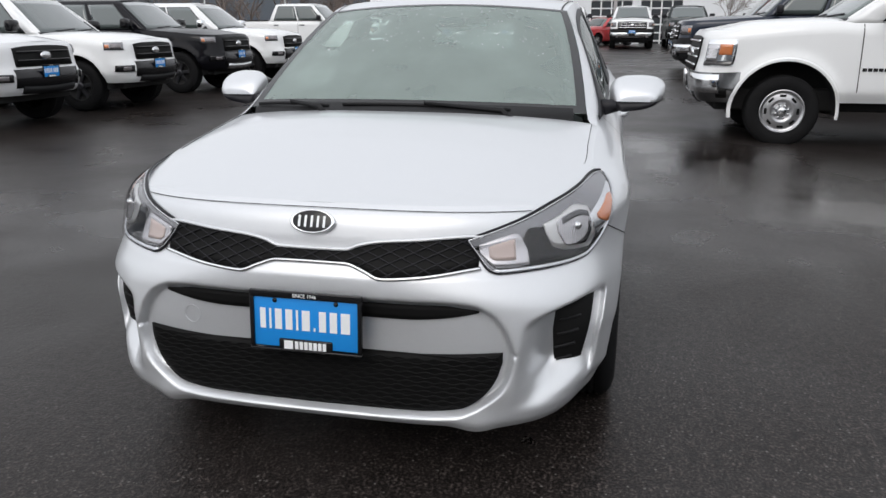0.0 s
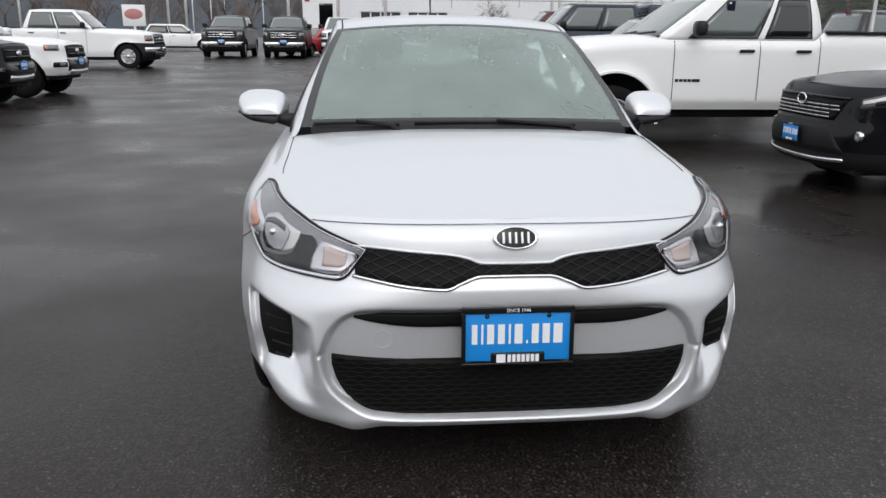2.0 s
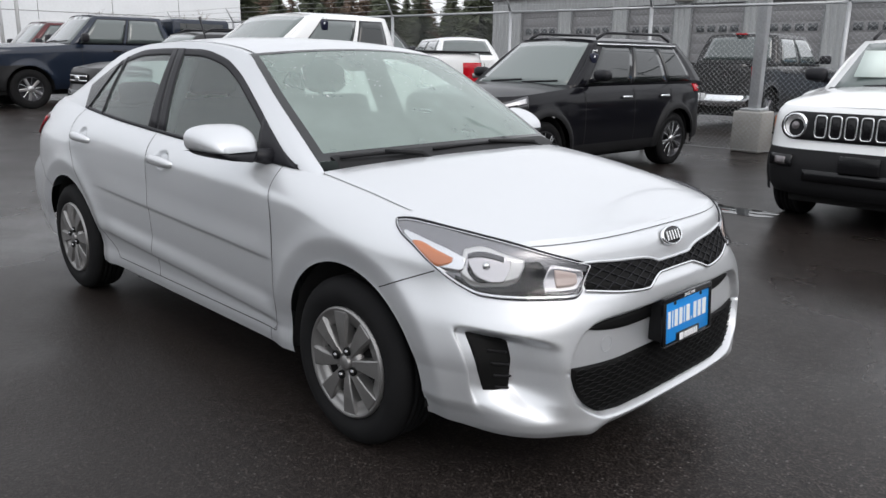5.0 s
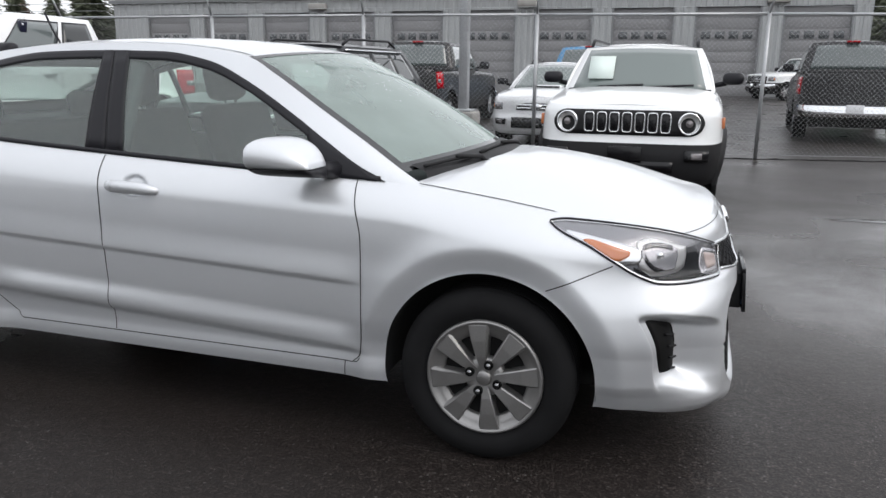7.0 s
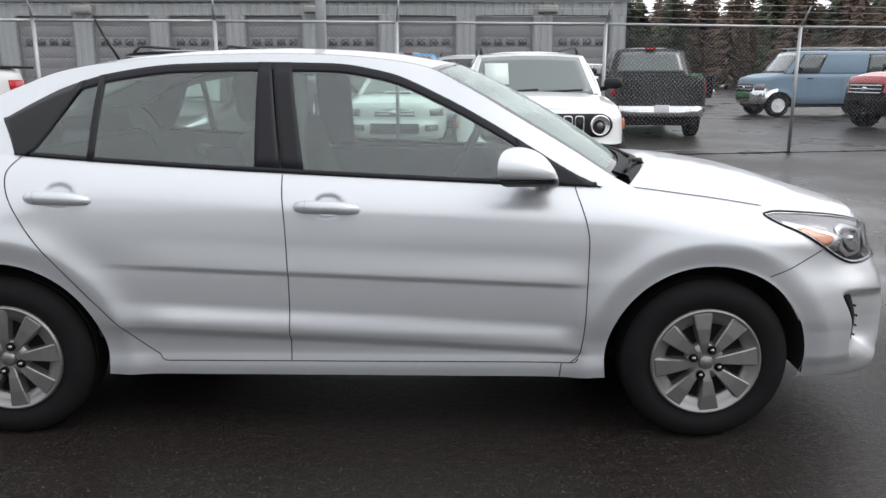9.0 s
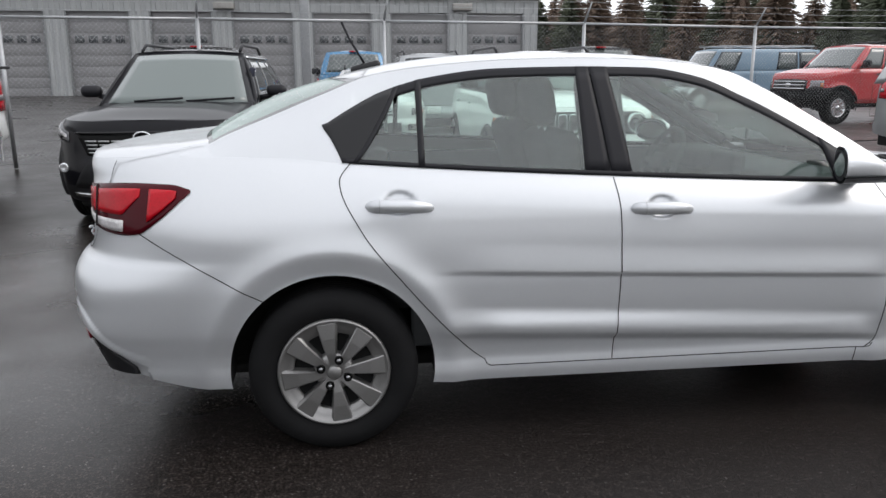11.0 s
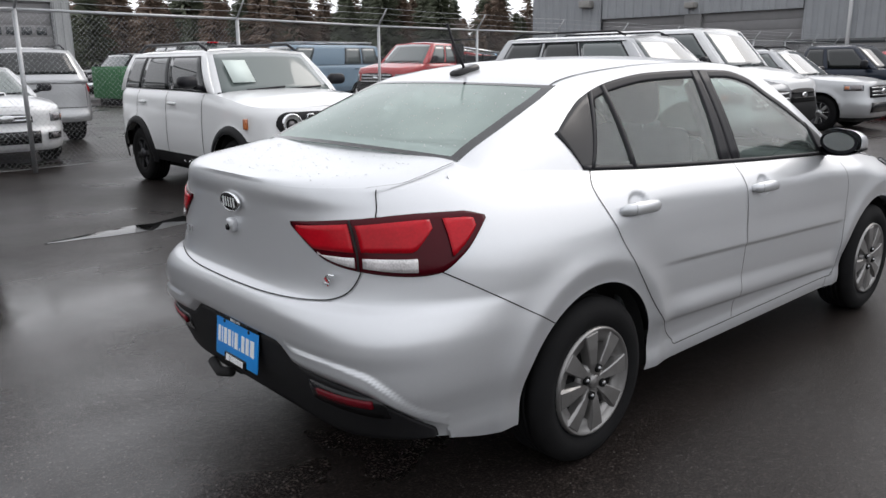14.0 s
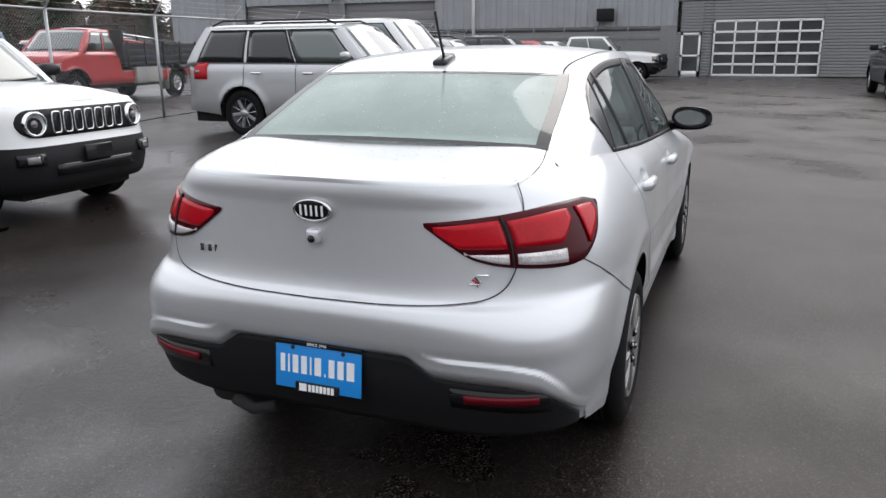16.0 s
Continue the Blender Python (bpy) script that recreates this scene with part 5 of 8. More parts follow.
both("quarter_glass", pane(-1.187, -0.96, -1.022, -0.965, SILLZ, HEAD, 10, 8, 0.0, 0), GLASS, rd)
both("window_divider", pane(-0.968, -0.944, -0.965, -0.943, LOW, TOPZ, 3, 8, 0.006, 0.02), TRIMBLACK, rd)
both("window_glass", pane(-0.945, -0.35, -0.944, -0.358, SILLZ, HEAD, 24, 10, 0.0, 0), GLASS, rd)
both("door_pillar", pane(-0.356, -0.262, -0.362, -0.314, LOW, TOPZ, 5, 8, 0.005, 0.03), TRIMBLACK, rd)
both("door_pillar", pane(-0.256, -0.176, -0.308, -0.240, LOW, TOPZ, 5, 8, 0.005, 0.03), TRIMBLACK, fd)
both("window_glass", pane(-0.178, 0.645, -0.242, 0.585, SILLZ, HEAD, 30, 10, 0.0, 0), GLASS, fd)
both("mirror_sail", pane(0.64, 0.898, 0.585, 0.80, LOW, TOPZ, 10, 6, 0.006, 0.02), TRIMBLACK, fd)


def roof_pt(x, v):
    ye, ze = H_RAIL_Y(x), H_RAIL_Z(x)
    return x, ye * v, ze + (np.maximum(H_ROOF(x), ze) - ze) * (1 - np.abs(v) ** 2.3)


def fore_edge(v):
    return roof_pt(0.272 + 0.088 * (1 - v * v), v)


def aft_edge(v):
    return roof_pt(-1.175 - 0.09 * (1 - v * v), v)


def sheet(rows, cols, fn):
    v = []
    for t in np.linspace(0, 1, rows):
        for u in np.linspace(-1, 1, cols):
            v.append(fn(t, u))
    return v, grid_faces(rows, cols)


def roof_fn(t, v):
    x0, x1 = 0.272 + 0.088 * (1 - v * v), -1.175 - 0.09 * (1 - v * v)
    return tuple(float(c) for c in roof_pt(np.array(x0 + (x1 - x0) * t), np.array(v)))


def edge_pt(x):
    return np.array((x, float(H_RAIL_Y(x)) - 0.002, float(H_RAIL_Z(x)) - 0.001))


def screen_fn(t, v):
    p = edge_pt(0.955 + (0.272 - 0.955) * t)
    k = 1 - v * v
    return (p[0] + k * (0.135 + (0.088 - 0.135) * t) + 0.009 * math.sin(math.pi * t) * k, p[1] * v, p[2] + k * (0.020 + 0.010 * t) + 0.016 * math.sin(math.pi * t) * k)


def back_fn(t, v):
    p = edge_pt(-1.715 + (1.715 - 1.175) * t)
    k = 1 - v * v
    return (p[0] - k * (0.07 + 0.02 * t) - 0.010 * math.sin(math.pi * t) * k, p[1] * v, p[2] + k * (0.016 - 0.006 * t) + 0.020 * math.sin(math.pi * t) * k)


part("roof", sheet(60, 40, roof_fn), SILVER, sedan, "silver roof")
scr = part("windscreen", sheet(16, 30, screen_fn), SCREEN, sedan, "windscreen with a pale veil painted in for reflected sky")
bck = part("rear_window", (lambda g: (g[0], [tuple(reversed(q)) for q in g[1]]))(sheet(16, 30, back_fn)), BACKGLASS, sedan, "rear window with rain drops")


def border(fn, side, foot, head, lift):
    """The dark printed border of a pane, just inside the glass."""
    def ring(t0, t1, v0, v1, nt, nv):
        v = []
        for t in np.linspace(t0, t1, nt):
            for u in np.linspace(v0, v1, nv):
                p = fn(t, u)
                v.append((p[0], p[1], p[2] - lift))
        return v, grid_faces(nt, nv)
    return join(ring(0, foot, -1, 1, 3, 24), ring(1 - head, 1, -1, 1, 3, 24), ring(foot, 1 - head, -1, -1 + side, 10, 3), ring(foot, 1 - head, 1 - side, 1, 10, 3))


part("black_border", border(screen_fn, 0.05, 0.06, 0.035, -0.0015), FRIT, scr)
part("black_border", border(back_fn, 0.07, 0.035, 0.045, -0.0015), FRIT, bck)
part("mirror_mount", moved(box(-0.05, 0.03, -0.11, 0.11, -0.045, 0.0, 0.015), pose(0.40, 0, 1.335, 0, 40)), TRIMBLACK, scr)
ditch = []
for s in (-1, 1):
    pts = [roof_fn(t, s * 0.955) for t in np.linspace(0, 1, 40)]
    ditch.append(ribbon(pts, [(0, 0, 1)] * 40, 0.008, 0.0015))
for g0 in ditch:
    part("roof_seam", g0, GAP, sedan)
cowl = []
for v in np.linspace(-0.93, 0.93, 30):
    x0, y0, z0 = screen_fn(0.035, v)
    cowl += [(x0 + 0.004, y0, z0 + 0.004), (x0 + 0.055 + 0.06 * (1 - v * v), y0 * 1.01, z0 - 0.014 - 0.008 * (1 - v * v)), (x0 + 0.07 + 0.10 * (1 - v * v), y0 * 1.01, z0 - 0.06)]
part("cowl_panel", (cowl, grid_faces(30, 3)), PLASTIC, sedan, "black plastic cowl under the windscreen")
for y0, y1 in ((-0.30, -0.64), (0.42, -0.24)):
    a, b = screen_fn(0.0, y0 / 0.70), screen_fn(0.012, y1 / 0.70)
    line = [Vector(a).lerp(Vector(b), k / 8) + Vector((0.030 + 0.05 * (k / 8) * (1 - k / 8), 0, 0.002 + 0.03 * (k / 8) * (1 - k / 8))) for k in range(9)]
    wip = part("wiper", tube([p + Vector((0.006, 0, 0.008)) for p in line], 0.007, 6), PLASTIC, sedan, "black windscreen wiper")
    part("wiper_arm", tube([line[0] + Vector((0.05, 0, -0.02)), line[0] + Vector((0.035, -0.03, 0.008)), line[4] + Vector((0.012, 0, 0.017))], [0.013, 0.011, 0.007], 6), PLASTIC, wip)
    part("wiper_pivot", moved(lathe([(0.018, -0.02), (0.016, 0.012), (0.001, 0.016)], 12, "z"), Matrix.Translation(line[0] + Vector((0.05, 0, -0.02)))), PLASTIC, wip)


# ---- shut lines
def seam(xs, zs, parent, mirror=True, lift=0.0012, width=0.0038, fn=None, name="shut_line"):
    fn = fn or sh.side
    e = 0.004
    P, Nn = [], []
    for x, z in zip(xs, zs):
        p = np.array([float(c) for c in fn(x, z)])
        px = np.array([float(c) for c in fn(x + e, z)]) - p
        pz = np.array([float(c) for c in fn(x, z - e)]) - p
        n = np.cross(px, pz)
        n = n / max(np.linalg.norm(n), 1e-9)
        c = p - np.array((0, 0, p[2]))
        if np.dot(n, c) < 0:
            n = -n
        P.append(tuple(p))
        Nn.append(tuple(n))
    g0 = ribbon(P, Nn, width, lift)
    part(name, g0, GAP, parent)
    if mirror:
        part(name, flip_y(g0), GAP, parent)


zz = np.linspace(0.296, 0.945, 50)
seam(FRONT_EDGE(zz), zz, sedan)
zz = np.linspace(0.296, 0.985, 50)
seam(MID_EDGE(zz), zz, sedan)
zz = np.linspace(0.32, 1.05, 60)
seam(REAR_EDGE(zz), zz, sedan)
xx = np.linspace(-0.71, 0.79, 60)
seam(xx, np.full(60, 0.292), sedan)
seam([-0.71, -0.725, -0.735], [0.292, 0.30, 0.322], sedan)
seam([0.79, 0.815, 0.826], [0.292, 0.296, 0.312], sedan)
seam(np.linspace(1.490, 1.690, 14), 0.634 + (np.linspace(1.490, 1.690, 14) - 1.490) * 0.43, sedan)
seam(np.linspace(-1.52, -1.945, 24), np.linspace(0.582, 0.823, 24), sedan)
seam([0.76, 0.762, 0.765], [0.235, 0.262, 0.29], sedan)
hx = np.where((grid[-1, :, 0] > 1.0))[0]
lidline = []
for s in (-1, 1):
    P = []
    for j in hx:
        x, y, z = grid[-1, j]
        t = 0.972
        if x > 1.50:
            continue
        h = z + (max(float(H_HOOD(x)), z) - z) * (1 - t ** 2.6)
        P.append((x + 0.18 * float(step(1.40, 0.985, x)) * (1 - t * t), -y * t * s, h))
    tip = [float(c) for c in sh.turn_front(np.array(79.0), np.array(0.853), 0.001)]
    P = [(tip[0], tip[1] * s, tip[2])] + P if P[0][0] > P[-1][0] else P + [(tip[0], tip[1] * s, tip[2])]
    lidline.append(ribbon(P, [(0.1, -0.6 * s, 0.8)] * len(P), 0.0035, 0.002))
for g0 in lidline:
    part("shut_line", g0, GAP, hood)
yy = np.linspace(-0.588, 0.588, 80)
fz = 0.806 - 0.007 * (np.abs(yy) / 0.588) ** 2
seam(yy, fz, hood, False, fn=sh.front, lift=0.003, width=0.0024)
TRUNK = [(-0.578, 1.055), (-0.60, 1.0), (-0.612, 0.9), (-0.60, 0.82), (-0.575, 0.765), (-0.52, 0.733), (-0.42, 0.718), (-0.2, 0.708), (0.0, 0.706)]
TY, TZ = curve(list(range(9)), [p[0] for p in TRUNK]), curve(list(range(9)), [p[1] for p in TRUNK])
kk = np.linspace(0, 8, 60)
seam(TY(kk), TZ(kk), panels["trunk_lid"][0], True, fn=sh.rear, lift=0.003, width=0.004)


def deck_pt(x, y):
    """A point of the deck at x and y."""
    k = int(np.argmin(np.abs(grid[-1, :, 0] - x)))
    ye, ze = abs(grid[-1, k, 1]), grid[-1, k, 2]
    return x, y, ze + (max(float(H_DECK(x)), ze) - ze) * (1 - min(1, abs(y) / ye) ** 10)


for s in (-1, 1):
    P = [deck_pt(-1.735 - 0.345 * k / 24, s * (0.588 + 0.022 * math.sin(math.pi * k / 24) - 0.012 * k / 24)) for k in range(25)]
    part("shut_line", ribbon(P, [(0, 0, 1)] * 25, 0.004, 0.005), GAP, panels["trunk_lid"][0])

# ---- flank fittings
for door, x0 in ((fd, -0.085), (rd, -1.042)):
    z0 = 0.888 if door is fd else 0.918
    for s, d in zip((-1, 1), door):
        yb = float(sh.side(x0, z0)[1])
        bar = [(-0.118, -0.006, -0.002, 0.006), (-0.108, 0.008, 0.0, 0.014), (-0.085, 0.019, 0.001, 0.0175), (-0.04, 0.025, 0.001, 0.0185), (0.03, 0.026, 0.000, 0.0185), (0.075, 0.021, -0.003, 0.0165), (0.104, 0.010, -0.007, 0.012), (0.118, -0.006, -0.010, 0.005)]
        pv, pf = tube([(x0 + a, yb - o, z0 - 0.002 + c) for a, o, c, r in bar], [r for a, o, c, r in bar], 14)
        pv = [(a, o, z0 - 0.005 + (c - z0) * 1.3) for a, o, c in pv]
        hd = part("door_handle", (pv, pf) if s < 0 else flip_y((pv, pf)), SILVER, d, "silver door handle over a recessed cup")
        ring_ = [(x0 - 0.074, yb - 0.021 - 0.0195 * math.cos(a), z0 - 0.005 + 0.0248 * math.sin(a)) for a in np.linspace(-1.6, 1.6, 12)]
        cap = tube(ring_, 0.0008, 4, False)
        part("cap_seam", cap if s < 0 else flip_y(cap), GREYSILVER, hd)

for s, d in zip((-1, 1), fd):
    # an angular teardrop: flat-footed, domed on top, drawn out towards its outer end
    def shell(z_lo, z_hi, grow):
        v = []
        R = 32
        for a in np.linspace(0, 1, 16):
            rr = math.sqrt(max(0.0, 1 - a ** 2.0))
            for j in range(R):
                t = math.tau * j / R
                cy, cz = math.cos(t), math.sin(t)
                ey = math.copysign(abs(cy) ** 0.7, cy) * (0.132 if cy > 0 else 0.100)
                ez = 0.5 + 0.5 * math.copysign(abs(cz) ** 0.75, cz)
                zz0 = 0.960 + (0.024 + 0.110 * rr * (1 - 0.10 * cy)) * ez + 0.012 * cy
                v.append((0.565 + 0.150 * a * grow - 0.45 * ey * (1 - a), -(0.872 + ey * (0.45 + 0.55 * rr) * grow), min(max(zz0, z_lo), z_hi)))
        return v, grid_faces(16, R, True) + [tuple(range(15 * R, 16 * R))]
    m = (lambda g: g) if s < 0 else flip_y
    mir = part("door_mirror", m(shell(0.996, 2.0, 1.0)), SILVER, d, "silver door mirror on a black stalk")
    part("mirror_base", m(shell(0.0, 0.9955, 1.012)), TRIMBLACK, mir, "black lower mirror shell")
    bz = [(0.5642 - 0.45 * (0.006 + 0.108 * math.cos(math.tau * j / 24)), -(0.878 + 0.108 * math.cos(math.tau * j / 24)), 1.026 + 0.055 * math.sin(math.tau * j / 24)) for j in range(24)]
    part("mirror_bezel", m((bz, [tuple(range(24))])), TRIMBLACK, mir, smooth=False)
    gl = [(0.5620 - 0.45 * (0.006 + 0.090 * math.cos(math.tau * j / 24)), -(0.878 + 0.090 * math.cos(math.tau * j / 24)), 1.030 + 0.044 * math.sin(math.tau * j / 24)) for j in range(24)]
    part("mirror_glass", m((gl, [tuple(range(24))])), CHROME, mir, smooth=False)
    part("mirror_stalk", m(tube([(0.64, -0.86, 0.980), (0.68, -0.80, 0.976), (0.71, -0.735, 0.968)], [0.016, 0.026, 0.036], 10)), TRIMBLACK, mir)

# ---- nose
gr_hi = curve([0.0, 0.098, 0.135, 0.19, 0.30, 0.44, 0.47], [0.702, 0.703, 0.716, 0.727, 0.735, 0.744, 0.744])
gr_lo = curve([0.0, 0.10, 0.155, 0.205, 0.30, 0.46, 0.475], [0.668, 0.667, 0.651, 0.634, 0.640, 0.662, 0.664])
GH, GL = (lambda y: gr_hi(np.abs(y))), (lambda y: gr_lo(np.abs(y)))
bumper = panels["front_bumper"][0]
gril = part("upper_grille", slab(sh.front, -0.462, 0.462, GL, GH, 90, 5, 0.001, 0.02), GRILLEBLACK, bumper, "black patterned upper grille")
for fz2, mat, rad in ((GL, SATINCHROME, 0.0055), (GH, SILVER, 0.005)):
    ys = np.linspace(-0.468, 0.468, 90)
    px, py, pz = sh.front(ys, fz2(ys), 0.003)
    part("grille_trim", tube(list(zip(px, py, pz)), rad, 8), mat, gril, "bright grille surround")
bars = []
for k in range(-16, 17):
    for sl in (1, -1):
        y0 = k * 0.064 - sl * 0.14
        run = []
        for t in np.linspace(0, 1, 57):
            y, z = y0 + sl * 0.28 * t, 0.625 + 0.125 * t
            if abs(y) < 0.455 and GL(y) + 0.004 < z < GH(y) - 0.004:
                run.append(tuple(float(c) for c in sh.front(y, z, 0.004)))
            elif run:
                bars.append(run)
                run = []
        if run:
            bars.append(run)
bars = [tube(r[::3] + [r[-1]], 0.0022, 5) for r in bars if len(r) > 3]
tagged(part("grille_mesh", join(*bars), TRIMBLACK, gril), kind="stuff")
sl_hi = lambda y: 0.558 - 0.012 * np.clip((np.abs(y) - 0.38) / 0.09, 0, 1)
sl_lo = lambda y: 0.516 + 0.026 * np.clip((np.abs(y) - 0.25) / 0.22, 0, 1) ** 2
part("intake_slot", slab(sh.front, -0.468, 0.468, sl_lo, sl_hi, 60, 4, -0.028, 0.02), GRILLEBLACK, bumper, "narrow black air slot")
lg_hi = curve([0.0, 0.18, 0.35, 0.53], [0.411, 0.413, 0.418, 0.428])
lg_lo = curve([0.0, 0.30, 0.42, 0.48, 0.52, 0.54], [0.246, 0.250, 0.262, 0.296, 0.350, 0.415])
LH, LL = (lambda y: lg_hi(np.abs(y))), (lambda y: lg_lo(np.abs(y)))
lower = part("lower_grille", slab(sh.front, -0.535, 0.535, LL, LH, 90, 8, -0.027, 0.02), GRILLEBLACK, bumper, "black lower grille with wavy bars")
waves = []
for k in range(13):
    run = []
    for y in np.arange(-0.5265, 0.5266, 0.0065):
        z = 0.256 + 0.0135 * k + 0.0028 * math.sin(math.tau * (y / 0.052 + 0.5 * (k % 2)))
        if LL(y) + 0.005 < z < LH(y) - 0.004:
            run.append(tuple(float(c) for c in sh.front(y, z, -0.022)))
    if len(run) > 4:
        waves.append(tube(run, 0.0026, 5, False))
tagged(part("grille_mesh", join(*waves), GRILLEBLACK, lower), kind="stuff")
ring = [tuple(float(c) for c in sh.front(-0.385 + 0.026 * math.cos(a), 0.478 + 0.026 * math.sin(a), -0.031)) for a in np.linspace(0, math.tau, 30)]
part("tow_eye_cover", tube(ring, 0.0011, 5, False), SILVER, bumper)
fg_hi = curve([0.655, 0.664, 0.70, 0.75, 0.765, 0.774], [0.494, 0.512, 0.528, 0.546, 0.544, 0.528])
fg_lo = curve([0.655, 0.672, 0.69, 0.72, 0.75, 0.765, 0.774], [0.478, 0.410, 0.354, 0.331, 0.337, 0.352, 0.385])


def scoop(y, z, o):
    """A point at the back of the scoop."""
    x0, y0, z0 = sh.front(np.asarray(y) * H_WIDTH(z) / 0.838, z, 0.0)
    return x0 - (0.125 - 0.60 * np.clip(y - 0.668, 0, 0.12)) + 0.008 + o, y0, z0


for s in (-1, 1):
    m = (lambda g: g) if s > 0 else flip_y
    vp = part("side_vent", m(slab(scoop, 0.658, 0.763, fg_lo, fg_hi, 36, 9, -0.005, 0.02)), GRILLEBLACK, bumper, "black side vent with slats")
    for z in (0.365, 0.405, 0.445, 0.485):
        ys = np.linspace(0.676 if z > 0.39 else 0.692, 0.734, 10)
        part("vent_slat", m(tube([tuple(float(c) for c in scoop(a, z + 0.25 * (a - 0.7), 0.002)) for a in ys], 0.004, 6)), PLASTIC, vp)
# badge without lettering
for fn2, zb0, host in ((sh.front, 0.770, bumper), (sh.rear, 0.972, panels["trunk_lid"][0])):
    sgn = 1 if fn2 == sh.front else -1
    A = [float(c) for c in fn2(0, zb0 - 0.02)]
    B = [float(c) for c in fn2(0, zb0 + 0.02)]
    up = (Vector(B) - Vector(A)).normalized()
    rt = Vector((0, sgn, 0))
    nrm = rt.cross(up)
    bm4 = Matrix((rt, up, nrm)).transposed().to_4x4()
    bm4.translation = Vector([float(c) for c in fn2(0, zb0)]) + nrm * 0.010
    disc = lathe([(1, -0.006), (1, 0.002), (0.93, 0.005), (0.86, 0.003)], 40, "z")
    disc = [(p[0] * 0.066, p[1] * 0.034, p[2]) for p in disc[0]], disc[1]
    bd = part("oval_badge", moved(disc, bm4), CHROME, host, "oval chrome badge with plain white strokes on black")
    inner = lathe([(0.87, 0.002), (0.5, 0.0042), (0.001, 0.005)], 40, "z")
    part("badge_field", moved(([(p[0] * 0.066, p[1] * 0.034, p[2]) for p in inner[0]], inner[1]), bm4), GLOSSBLACK, bd)
    for x, lean in ((-0.036, 0), (-0.018, 0), (0.0, 0), (0.018, 0), (0.036, 0)):
        part("badge_stroke", moved(box(-0.0032, 0.0032, -0.016, 0.016, 0.0, 0.0058), bm4 @ pose(x, 0, 0, 0, 0, lean)), LETTER, bd, smooth=False)
plate_m = Matrix(((0, 0, 1, 2.127), (1, 0, 0, 0.0), (0, 1, 0, 0.508), (0, 0, 0, 1))) @ pose(0, 0, 0, -4)
promo_plate(sedan, plate_m)
part("plate_bracket", box(2.06, 2.125, -0.14, 0.14, 0.43, 0.57, 0.008), PLASTIC, bumper)
rplate_m = Matrix(((0, 0, -1, -2.236), (-1, 0, 0, 0.0), (0, 1, 0, 0.47), (0, 0, 0, 1))) @ pose(0, 0, 0, -6)
promo_plate(sedan, rplate_m, False)

